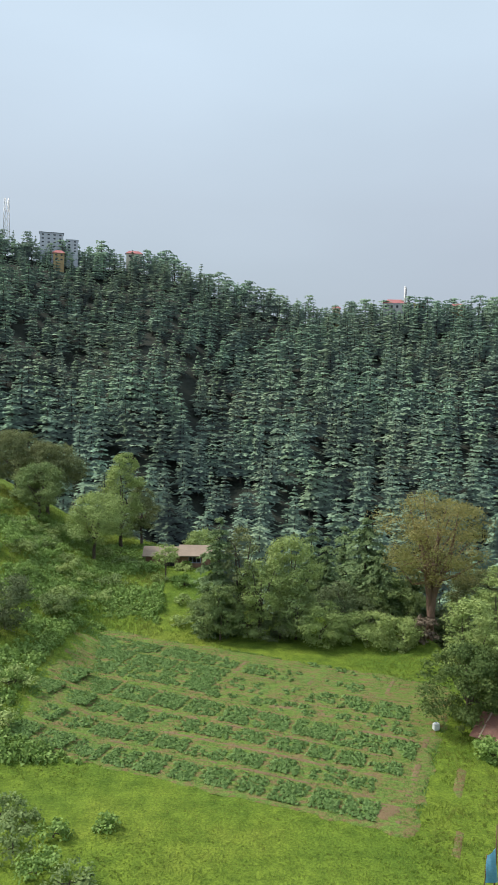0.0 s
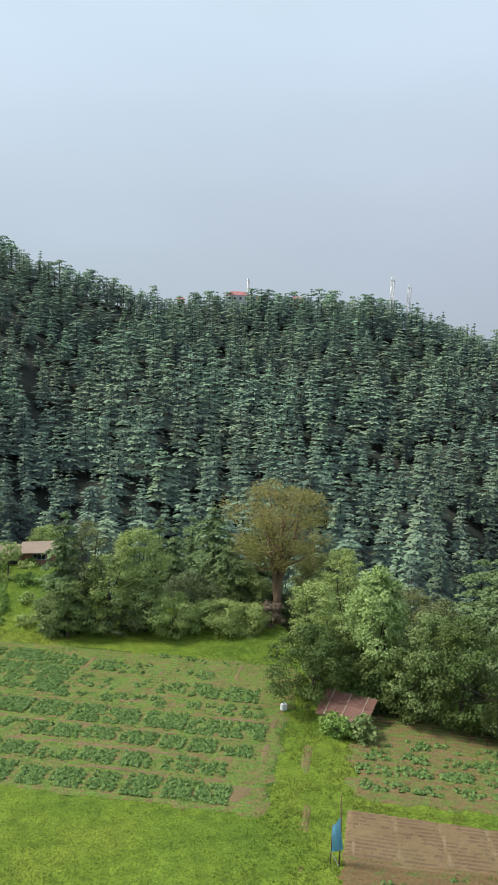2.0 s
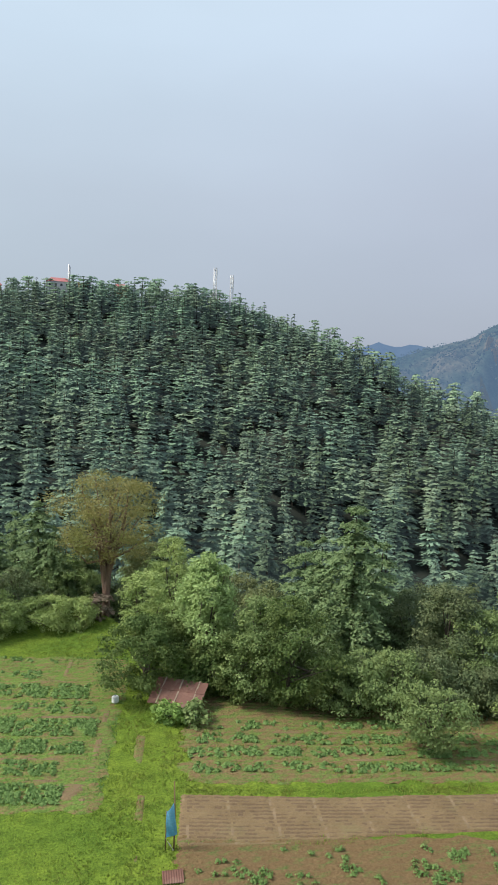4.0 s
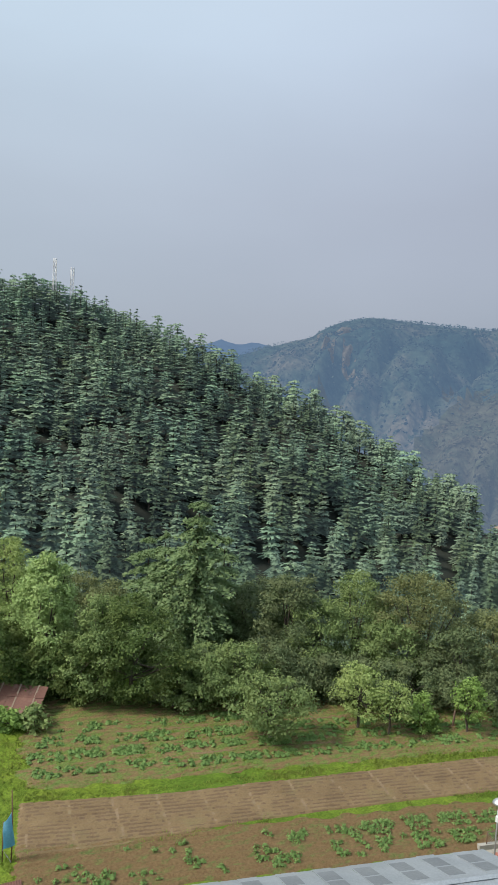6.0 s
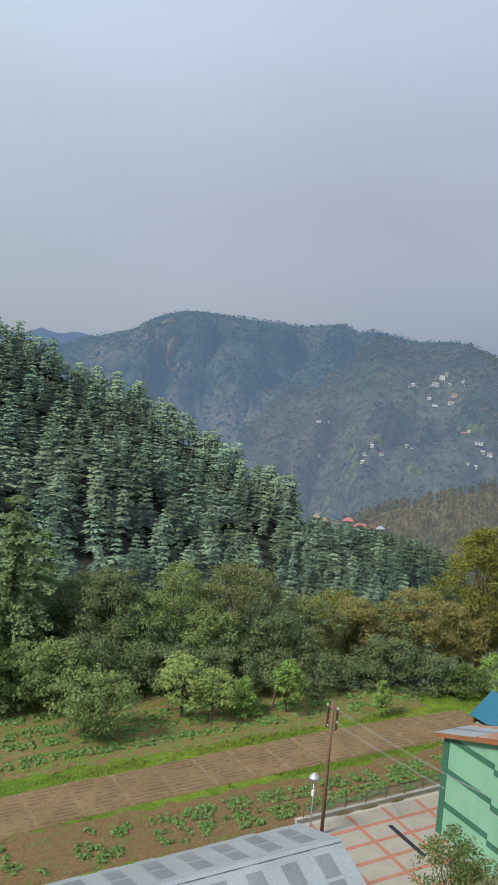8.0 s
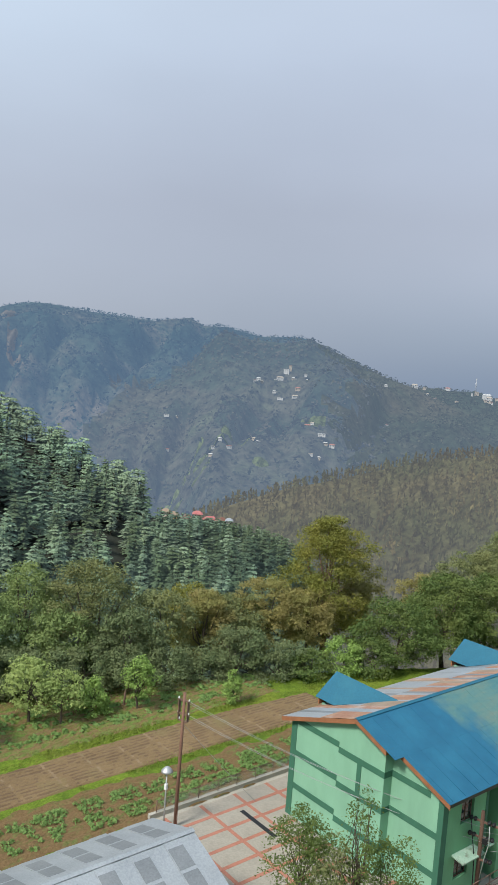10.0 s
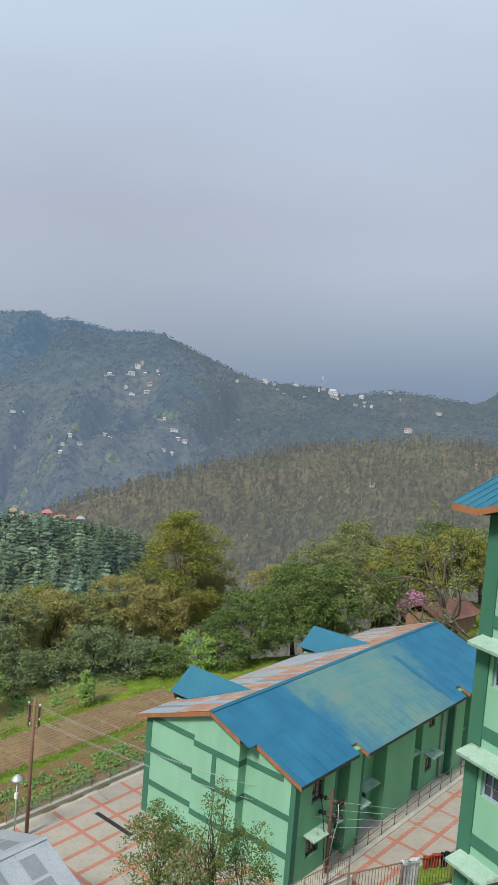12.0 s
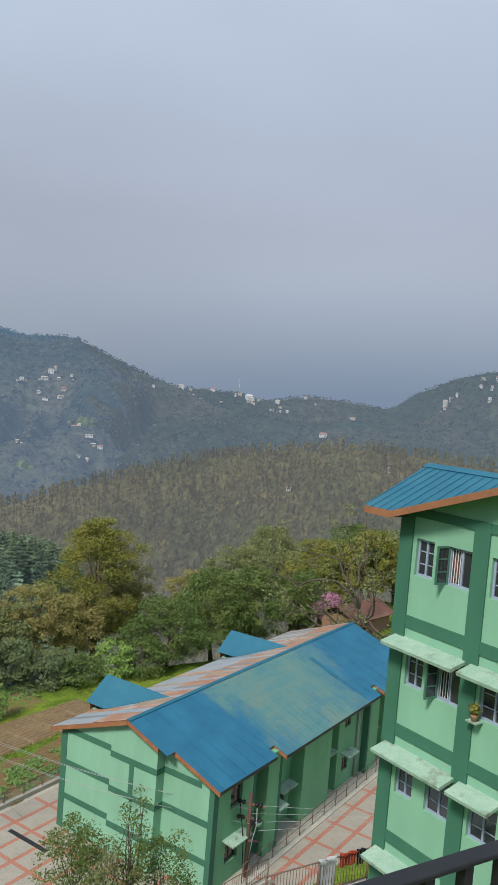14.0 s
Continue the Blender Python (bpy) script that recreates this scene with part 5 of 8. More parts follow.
broadleaf("bush", "low dark hedge at the field's end", -57.0, 66.5, 3.2, 4.6, LEAF_DARK, seed=68, z=-0.8, bare=0.02, category="bush")
broadleaf("bush", "dark hedge behind the saplings", -54.4, 64.5, 3.4, 4.6, LEAF_DARK, seed=69, z=-0.4, bare=0.02, category="bush")
broadleaf("bush", "dark undergrowth behind the saplings", -48.6, 63, 3.6, 5.6, LEAF_DARK, seed=70, z=-0.3, bare=0.02, category="bush")
broadleaf("bush", "dark undergrowth under the belt", -42.6, 62.5, 3.8, 5.6, LEAF_DARK, seed=71, z=-0.3, bare=0.02, category="bush")
# behind the long green building
broadleaf("tree", "dark leafy tree behind the blue roof", -71.4, 74, 7.2, 7.4, LEAF_DEEP, seed=72, z=-1.0)
broadleaf("tree", "broad green tree behind the blue roof", -74.6, 80, 9.2, 8.8, LEAF_DEEP, seed=73, z=-1.6)
broadleaf("tree", "dense green tree behind the blue roof", -77.4, 82, 9.0, 8.0, LEAF_DEEP, seed=74, z=-1.2)
broadleaf("tree", "gold-green tree behind the dense one", -78.5, 96, 11.2, 8.0, LEAF_OLIVE, seed=75, z=-1.0)
broadleaf("tree", "rust-brown tree behind the ridge of the roof", -80.2, 88, 6.6, 5.4, LEAF_RUST, seed=76, z=-0.6)
broadleaf("tree", "green bushy tree near the blossom", -80.9, 82, 6.8, 6.0, LEAF_DEEP, seed=77, z=1.2)
broadleaf("tree", "yellow-green tree on the bank", -82.4, 90, 9.6, 8.4, LEAF_GOLD, seed=78)
broadleaf("tree", "rusty shrubby tree on the bank", -72.8, 92, 8.0, 6.0, LEAF_RUST, seed=79, z=-3.0)
broadleaf("tree", "dark tree high on the bank", -84.6, 94, 9.4, 8.0, LEAF_DEEP, seed=80)
broadleaf("tree", "green tree at the bank's end", -87.6, 92, 8.4, 8.0, LEAF_OLIVE, seed=81)
broadleaf("flowering_tree", "small tree covered in pink blossom", -83.0, 80, 3.8, 3.4, BLOSSOM, seed=82, bare=0.2, z=2.9)
broadleaf("tree", "yellowish tree climbing the bank", -80.6, 92, 9.6, 7.0, LEAF_OLIVE, seed=83)
broadleaf("tree", "tall green tree at the foot of the bank", -76.2, 88, 10.4, 7.0, LEAF_OLIVE, seed=84, z=-1.4)
broadleaf("tree", "shrubby gold-green tree on the bank", -86.0, 88, 9.0, 6.4, LEAF_GOLD, seed=85)

# ---- fields, laid out along the long building ----
SITE = pose(41.7, 20.16, 0, 0, 0, -20.28)


def site(x, y):
    p = SITE @ Vector((x, y, 0))
    return p.x, p.y


def site_grid(x0, x1, y0, y1, dx, dy):
    xs, ys = np.arange(x0, x1 + dx / 2, dx), np.arange(y0, y1 + dy / 2, dy)
    X, Y = np.meshgrid(xs, ys, indexing="ij")
    c, s = math.cos(radians(-20.28)), math.sin(radians(-20.28))
    return X, Y, 41.7 + c * X - s * Y, 20.16 + s * X + c * Y


def sheet(name, label, category, X, Y, Z, mat, kind="structure"):
    na, nb = X.shape
    i, j = np.meshgrid(np.arange(na - 1), np.arange(nb - 1), indexing="ij")
    q = np.stack([i * nb + j, (i + 1) * nb + j, (i + 1) * nb + j + 1, i * nb + j + 1], -1).reshape(-1, 4)
    me = mesh_from(name, np.stack([X, Y, Z], -1).reshape(-1, 3), q, [mat], smooth=True)
    return tagged(new(name, me), label, category, kind=kind)


def lumps(X, Y, scale, seed=0.0):
    return np.array([noise.noise(Vector((a * scale, b * scale, seed))) for a, b in zip(X.ravel(), Y.ravel())]).reshape(X.shape)


def in_garden(x, y):
    """Whether a spot lies in the vegetable garden, which narrows along the foot of the bank: above 0 inside."""
    az, r = np.degrees(np.arctan2(-x, y)), np.hypot(x, y)
    return (8.9 + 0.26 * np.clip(88 - r, 0, 60) - az) * np.radians(r)


def tilled_field():
    """The ploughed strip: close furrows along it, trodden cross paths every few metres."""
    U, V, X, Y = site_grid(-33, 14, 7.0, 14.6, 0.15, 0.09)
    top = 13.2 + 0.45 * np.sin(U * 0.11 + 0.9) - 0.012 * np.clip(U + 5, 0, 30) ** 1.3
    low = 7.5 + 1.1 * smooth((U + 32) / 14) + 0.35 * np.sin(U * 0.13 + 2.2) + 0.02 * np.clip(U + 4, 0, 30)
    inside = smooth((top - V) / 0.35) * smooth((V - low) / 0.35) * smooth((U + 33) / 0.6) * smooth((14 - U) / 0.6)
    row = (V + 0.10 * np.sin(U * 0.35) + 0.006 * U) / 0.37
    furrow = 0.10 * np.abs(np.sin(np.pi * row))
    path = np.exp(-(((U + 0.08 * V + 0.3 * np.sin(U * 0.2)) % 2.75 - 1.4) / 0.13) ** 2)
    grain = lumps(U, V, 1.9, 2)
    Z = land(X, Y)[0] - 0.14 + inside * (0.18 + furrow * (1 - 0.45 * path) + 0.055 * lumps(U, V, 3.1) + 0.03 * lumps(U, V, 9.0, 3))
    ob = sheet("tilled_field", "ploughed brown strip with close furrows and trodden cross paths", "field", X, Y, Z, SOIL)
    ob.data.materials.append(SOIL_SHADE)
    ob.data.materials.append(SOIL_DRY)
    # Faces low in a furrow get the darker soil as painted shade.
    furrow_shade = (np.abs(np.sin(np.pi * row)) + 0.5 * grain < 0.24) & (path < 0.5)
    index = np.where(furrow_shade, 1, np.where(path + 0.5 * grain > 0.90, 2, 0))[:-1, :-1]
    ob.data.polygons.foreach_set("material_index", index.ravel().astype(np.int32))
    return ob


tilled_field()


def soil_patch(label, x0, x1, y0, y1, mat, seed, height=0.05, cover=0.95, furrow=0.0, garden=False):
    ex, ey = min(0.5, 0.2 * (x1 - x0)), min(0.35, 0.2 * (y1 - y0))
    U, V, X, Y = site_grid(x0, x1, y0, y1, min(0.30, ex), 0.11 if furrow else min(0.22, ey))
    n1 = lumps(U, V, 0.7, seed)
    rag = 2.4 if x1 - x0 > 20 or y1 - y0 < 1 else 1.0
    n1 = n1 * rag
    inside = smooth((U - x0) / ex + n1 * 0.8) * smooth((x1 - U) / ex + n1 * 0.8) * smooth((V - y0) / ey + n1 * 0.7) * smooth((y1 - V) / ey + n1 * 0.7)
    if garden:
        inside = inside * smooth(in_garden(X, Y) / 1.5 + 0.6 * n1)
    holes = smooth(lumps(U, V, 0.33, seed + 5) * 2.6 + cover)
    Z = land(X, Y)[0] - 0.10 + inside * holes * (0.11 + height + 0.04 * lumps(U, V, 2.6, seed) + furrow * np.abs(np.sin(np.pi * (V + 0.1 * np.sin(U * 0.5)) / 0.55)))
    return sheet("soil_patch", label, "field", X, Y, Z, mat)


soil_patch("brown bed of young vegetables beside the fence", -33, 9, 3.5, 8.5, FENCE_PLOT, 1.0, 0.02, 4.0, 0.10)
soil_patch("weedy brown beds above the ploughed strip", -33, 12, 14.0, 27.5, UPPER_PLOT, 2.0, 0.0, 3.2, 0.10)
soil_patch("weedy brown vegetable plot", -76, -37.2, 10.6, 35.0, PLOT, 3.0, 0.02, 3.2, 0.06, garden=True)
for n, (x0, x1, y0, y1) in enumerate(((-56.3, -55.8, 27.4, 33.0), (-49.5, -49.0, 26.0, 31.8), (-56, -49, 29.4, 29.8), (-38.8, -38.2, 15.0, 25.5), (-43.0, -42.5, 30.5, 34.5), (-66, -38.6, 23.0, 23.5), (-62, -38.6, 19.75, 20.15), (-64, -38.9, 16.75, 17.25), (-60, -40.2, 14.05, 14.5), (-58, -39.4, 26.0, 26.35), (-54, -41, 24.3, 25.2), (-46, -40.2, 29.2, 29.9), (-38.9, -38.3, 11.5, 17.0), (-31, -24, 18.65, 19.1), (-27, -8, 20.75, 21.15), (-22, -2, 16.75, 17.15), (-30, -27.5, 15.0, 15.4), (-18, 4, 18.75, 19.1))):
    soil_patch("bare earth strip between two beds", x0, x1, y0, y1, SOIL, 6.0 + n, 0.075, 0.9)
soil_patch("bare earth corner of the vegetable plot", -40.8, -38.4, 11.9, 14.2, SOIL, 21.0, 0.085, 1.0)
soil_patch("bare earth end of a vegetable bed", -44.0, -39.4, 24.2, 25.6, SOIL, 23.0, 0.085, 0.8)
soil_patch("trodden earth path between the fields", -36.1, -35.2, 15.5, 23.5, UPPER_PLOT, 5.0, 0.03, 0.7)
soil_patch("trodden earth path beside the meadow", -35.4, -34.7, 3.0, 13.0, UPPER_PLOT, 15.0, 0.03, 0.3)


def crop_bed(x0, x1, y0, y1, fill, seed, leaf=0.090, tall=0.17, rows=0.31, clumpy=0.0, ground=None):
    """A mounded bed with its vegetable plants in rows."""
    rng = np.random.default_rng(seed)
    cx, cy = (x0 + x1) / 2, (y0 + y1) / 2
    gx, gy = site(cx, cy)
    z0 = ground_z(gx, gy)
    bed = thing("vegetable_bed", "low soil bed with leafy green vegetable rows", "vegetable bed", pose(gx, gy, z0, 0, 0, -20.28), group="vegetable beds")
    w, d = (x1 - x0) / 2, (y1 - y0) / 2
    nx, ny = max(4, int(w * 2 / 0.3)), max(4, int(d * 2 / 0.25))
    u, v = np.meshgrid(np.linspace(-1, 1, nx), np.linspace(-1, 1, ny), indexing="ij")
    hgt = 0.14 * (1 - u ** 6) * (1 - v ** 6) + rng.normal(0, 0.012, u.shape) - 0.05
    i, j = np.meshgrid(np.arange(nx - 1), np.arange(ny - 1), indexing="ij")
    q = np.stack([i * ny + j, (i + 1) * ny + j, (i + 1) * ny + j + 1, i * ny + j + 1], -1).reshape(-1, 4)
    part_mesh("soil", mesh_from("soil", np.stack([u * w, v * d, hgt], -1).reshape(-1, 3), q, [ground or SOIL], smooth=True), bed)
    pts, nrm = [], []
    for py in np.arange(-d + 0.15, d - 0.05, rows):
        for px in np.arange(-w + 0.12, w - 0.05, 0.26):
            if rng.random() > 0.95 * fill or noise.noise(Vector(((cx + px) * 0.8, (cy + py) * 0.8, 3.3))) < clumpy - 0.45:
                continue
            k = 25
            a = rng.uniform(0, 6.28, k)
            rr = rng.uniform(0.02, 0.21, k)
            pts.append(np.stack([px + rng.normal(0, 0.05) + rr * np.cos(a), py + rng.normal(0, 0.05) + rr * np.sin(a), 0.08 + tall * rng.uniform(0.25, 1.0, k) * (1 - rr * 1.5)], 1))
            nrm.append(np.stack([np.cos(a) * 0.6, np.sin(a) * 0.6, np.full(k, 0.8)], 1) + rng.normal(0, 0.25, (k, 3)))
    if pts:
        lv, lq = leaf_tris(np.concatenate(pts), np.concatenate(nrm), leaf * 0.92, rng, 0.7)
        tagged(part_mesh("foliage", mesh_from("foliage", lv, lq, [CROP]), bed), kind="stuff")
    return bed


def lay_beds():
    rng = np.random.default_rng(21)
    seed = 100
    # the lower vegetable field: long rows cut into beds, which fan out a little
    for (ya, yb, yc, yd), x0, x1, step, fill, clumpy in (
            ((10.9, 13.3, 11.7, 14.0), -72, -39.6, 2.45, 1.0, 0.0), ((14.0, 16.5, 15.0, 16.6), -74, -40.5, 2.5, 0.85, 0.1), ((17.7, 20.0, 17.8, 19.6), -74, -38.9, 2.5, 0.95, 0.0),
            ((21.0, 23.6, 20.3, 22.8), -75, -38.9, 2.9, 1.0, 0.0), ((24.3, 26.0, 23.6, 25.6), -58, -39.3, 2.7, 0.5, 0.3), ((26.6, 29.0, 26.2, 29.2), -48.7, -39.8, 2.9, 0.7, 0.2), ((26.4, 28.9, 26.2, 28.9), -55.6, -49.6, 2.0, 0.45, 0.25), ((30.0, 32.4, 29.9, 31.6), -55.5, -44.6, 2.2, 0.55, 0.25),
            ((24.6, 27.2, 25.0, 27.4), -74, -56.6, 4.4, 1.0, 0.0), ((27.5, 30.2, 27.7, 30.2), -74, -56.6, 4.4, 1.0, 0.0), ((30.5, 33.0, 30.5, 32.8), -72, -56.2, 4.4, 0.9, 0.1), ((34.2, 35.0, 33.2, 34.0), -50.6, -43.0, 2.0, 0.6, 0.2)):
        x = x0
        while x < x1 - 0.8:
            w = step * rng.uniform(0.85, 1.2)
            u = (x - x0) / (x1 - x0)
            f = fill * rng.uniform(0.75, 1.15)
            if in_garden(*site(x + w / 2, (ya + yb) / 2)) < 1.0:
                x += w
                continue
            crop_bed(x, min(x + w - 0.34, x1), ya + (yc - ya) * u + rng.normal(0, 0.08), yb + (yd - yb) * u + rng.normal(0, 0.08), min(f, 0.97), seed, clumpy=clumpy + rng.uniform(-0.1, 0.15), ground=BED_PLOT)
            seed += 1
            x += w
    # the bed beside the fence
    for x in np.arange(-32, 8, 2.35):
        for y in (4.3, 5.9):
            crop_bed(x + rng.normal(0, 0.2), x + 2.0, y + rng.normal(0, 0.1), y + 1.35, 0.45 + 0.45 * smooth((x + 32) / 34) * rng.uniform(0.7, 1.1), seed, leaf=0.075, tall=0.26, clumpy=0.40 - 0.3 * float(smooth((x + 26) / 26)), ground=FENCE_PLOT)
            seed += 1
    # the upper beds below the trees
    for x in np.arange(-32, 11, 2.6):
        for y, d, f in ((21.4, 1.2, 0.7), (19.3, 1.3, 0.75), (17.3, 1.3, 0.9), (15.4, 1.2, 0.7)):
            if y + 0.25 * (x + 20) > 23.0 and x > -20 and y > 18:
                continue
            crop_bed(x + rng.normal(0, 0.2), x + 2.2, y + rng.normal(0, 0.12), y + d, f * rng.uniform(0.5, 1.15) * (1 if x < -12 else 0.7), seed, leaf=0.10, tall=0.17, clumpy=0.16, ground=UPPER_PLOT)
            seed += 1


lay_beds()


def scatter_tufts(name, label, spots, blades, height, mat, seed, width=0.035):
    """Grass: thin bent blades in tufts, one object."""
    rng = np.random.default_rng(seed)
    spots = np.asarray(spots)
    P = np.repeat(spots, blades, 0)
    n = len(P)
    a = rng.uniform(0, 6.28, n)
    P = P + np.stack([rng.normal(0, 0.09, n), rng.normal(0, 0.09, n), np.zeros(n)], 1)
    h = height * rng.uniform(0.5, 1.3, n) if np.isscalar(height) else np.repeat(height, blades) * rng.uniform(0.5, 1.3, n)
    d = np.stack([np.cos(a), np.sin(a), np.zeros(n)], 1)
    s = np.stack([-d[:, 1], d[:, 0], np.zeros(n)], 1) * width * rng.uniform(0.7, 1.5, (n, 1))
    up = np.stack([np.zeros(n), np.zeros(n), h], 1)
    lean = d * (h * rng.uniform(0.1, 0.7, n))[:, None]
    v = np.stack([P - s, P + s, P + up + lean], 1).reshape(-1, 3)
    me = mesh_from(name, v, np.arange(3 * n).reshape(n, 3), [mat])
    return tagged(new(name, me), label, "grass", kind="stuff")


def grow_grass():
    rng = np.random.default_rng(31)
    # meadow in front of the vegetable field and the weedy slope
    spots, hs = [], []
    for _ in range(62000):
        az, r = rng.uniform(-20, 21), math.sqrt(rng.uniform(36 ** 2, 118 ** 2))
        x, y = polar(az, r)
        q = SITE.inverted() @ Vector((x, y, 0))
        field = 11.2 < q.y < 35 and q.x < -37.4 and in_garden(x, y) > 0
        if field and rng.random() < 0.86:
            continue
        if -34.5 < q.x and q.y > 6 and q.y < 22 and rng.random() < 0.8:
            continue
        if r > 84 and az < 2:
            continue
        n = noise.noise(Vector((x * 0.12, y * 0.12, 2.0)))
        if n < rng.uniform(-0.5, 0.15):
            continue
        spots.append((x, y, ground_z(x, y)))
        hs.append(0.07 + 0.10 * max(n, 0) + (0.22 if az > 6 and r > 58 else 0))
    scatter_tufts("meadow_grass", "rough bright green meadow grass in tufts", spots, 3, np.array(hs), BLADE, 1)
    # the green balks between the plots
    spots, hs = [], []
    for x in np.arange(-36, 16, 0.06):
        low = 7.5 + 1.1 * float(smooth((x + 32) / 14)) + 0.35 * math.sin(x * 0.13 + 2.2) + 0.02 * max(x + 4, 0)
        top = 13.2 + 0.45 * math.sin(x * 0.11 + 0.9) - 0.012 * max(x + 5, 0) ** 1.3
        for c, w, n in ((low, 0.22, 2), (top + 0.40, 0.30, 3)):
            lush = noise.noise(Vector((x * 0.22, c * 0.5, 6.0))) + 0.5 * noise.noise(Vector((x * 0.9, c, 2.0)))
            for _ in range(n if lush > -0.12 else n // 3):
                px, py = site(x, c + rng.normal(0, w * (1.1 + 0.8 * lush)))
                spots.append((px, py, ground_z(px, py) - 0.02))
                hs.append(rng.uniform(0.07, 0.17) * (1.1 + 0.9 * max(lush, -0.3)))
    for _ in range(5000):
        px, py = site(rng.uniform(-34, 16), rng.uniform(14.2, 22))
        if noise.noise(Vector((px * 0.35, py * 0.35, 7.0))) > -0.05:
            spots.append((px, py, ground_z(px, py)))
            hs.append(rng.uniform(0.08, 0.2))
    for _ in range(1200):
        px, py = site(-35.6 + rng.normal(0, 1.6), rng.uniform(4, 29))
        if noise.noise(Vector((px * 0.3, py * 0.3, 4.0))) < -0.1:
            continue
        spots.append((px, py, ground_z(px, py)))
        hs.append(rng.uniform(0.06, 0.2))
    scatter_tufts("balk_grass", "bright green grass on the balks between plots", spots, 4, np.array(hs), BLADE, 2)
    # weeds over the beds
    spots = []
    for _ in range(24000):
        px, py = site(rng.uniform(-76, -37.5), rng.uniform(11.2, 35))
        if noise.noise(Vector((px * 0.4, py * 0.4, 9.0))) > -0.1 and in_garden(px, py) > 0:
            spots.append((px, py, ground_z(px, py)))
    scatter_tufts("field_weeds", "short green weeds between the vegetable beds", spots, 3, 0.13, CROP, 3, 0.045)


grow_grass()


def weed_clump(az, r, h, w, leaf, seed, label):
    return broadleaf("weed_clump", label, az, r, h, w, leaf, "round", 0.0, seed=seed, lumps=14, size=0.11, category="weeds", limbs=4)


for k, (az, r, h, w) in enumerate(((16.5, 42.5, 1.6, 3.4), (14.8, 40.5, 1.3, 2.6), (17.4, 46, 1.3, 2.8), (13.6, 43.6, 1.0, 1.8), (15.6, 45.0, 0.9, 1.6), (9.6, 43.8, 0.9, 1.5), (12.4, 39.0, 1.2, 2.6))):
    weed_clump(az, r, h, w, LEAF_FRESH if k % 2 else LEAF_MID, 300 + k, "leafy green weed clump in the meadow")
rs = random.Random(5)
for k in range(64):
    az = rs.uniform(7, 18.8)
    r = rs.uniform(56, 106)
    spot = SITE.inverted() @ Vector((*polar(az, r), 0))
    if 10 < spot.y < 34.5 and in_garden(*polar(az, r)) > -1.0:
        continue
    weed_clump(az, r, rs.uniform(0.7, 1.6), rs.uniform(1.8, 4.6), (LEAF_FRESH, LEAF_LIGHT, LEAF_FRESH, LEAF_MID)[k % 4], 330 + k, "lush green weeds on the grassy slope")
for k in range(12):
    weed_clump(rs.uniform(-1, 8), rs.uniform(78, 98), rs.uniform(0.5, 1.1), rs.uniform(1.5, 3.0), (LEAF_FRESH, LEAF_LIGHT)[k % 2], 380 + k, "fresh green weeds below the hut")


def slope_weeds():
    """A carpet of broad-leaved weeds over the bank at the head of the fields, one object."""
    rng = np.random.default_rng(61)
    pts, nrm = [], []
    for _ in range(7600):
        az, r = rng.uniform(6.0, 20.0), math.sqrt(rng.uniform(52 ** 2, 108 ** 2))
        x, y = polar(az, r)
        q = SITE.inverted() @ Vector((x, y, 0))
        if 11 < q.y < 34.5 and in_garden(x, y) > -0.5:
            continue
        n = noise.noise(Vector((x * 0.16, y * 0.16, 8.0)))
        if n < rng.uniform(-0.25, 0.2):
            continue
        k, w, h = 26, rng.uniform(0.25, 0.55), rng.uniform(0.3, 0.9) * (0.7 + max(n, 0))
        d = rng.normal(size=(k, 3))
        d /= np.linalg.norm(d, axis=1)[:, None]
        d[:, 2] = np.abs(d[:, 2])
        pts.append(np.array([x, y, ground_z(x, y) - 0.05]) + d * np.array([w, w, h]) * rng.uniform(0.5, 1.1, (k, 1)))
        nrm.append(d + rng.normal(0, 0.5, d.shape))
    v, q = leaf_tris(np.concatenate(pts), np.concatenate(nrm), 0.13, rng, 0.6)
    tagged(new("slope_weeds", mesh_from("slope_weeds", v, q, [LEAF_FRESH])), "lush bright green weeds over the bank", "weeds", kind="stuff")


slope_weeds()

# ---- building helpers (a face runs along x, its outside is towards -y) ----
def wall_bm(bm, x0, x1, z0, z1, y0, y1, holes=()):
    """A wall with real openings, as blocks between the cuts."""
    xs = sorted({x0, x1, *[v for h in holes for v in h[:2] if x0 < v < x1]})
    zs = sorted({z0, z1, *[v for h in holes for v in h[2:] if z0 < v < z1]})
    for a, b in zip(xs, xs[1:]):
        run = None
        for c, d in zip(zs, zs[1:]):
            mx, mz = (a + b) / 2, (c + d) / 2
            if any(h[0] < mx < h[1] and h[2] < mz < h[3] for h in holes):
                if run:
                    box(bm, a, b, y0, y1, run[0], run[1])
                    run = None
            else:
                run = (run[0] if run else c, d)
        if run:
            box(bm, a, b, y0, y1, run[0], run[1])
    return bm


def frame_bm(w, h, t=0.065, d=0.06):
    """A window frame as one closed ring."""
    bm = bmesh.new()
    loops = []
    for y in (0.0, d):
        for x0, x1, z0, z1 in ((0, w, 0, h), (t, w - t, t, h - t)):
            loops.append([bm.verts.new(p) for p in ((x0, y, z0), (x1, y, z0), (x1, y, z1), (x0, y, z1))])
    fo, fi, bo, bi = loops
    for k in range(4):
        m = (k + 1) % 4
        bm.faces.new((fo[k], fo[m], fi[m], fi[k]))
        bm.faces.new((bo[m], bo[k], bi[k], bi[m]))
        bm.faces.new((fo[m], fo[k], bo[k], bo[m]))
        bm.faces.new((fi[k], fi[m], bi[m], bi[k]))
    return bm


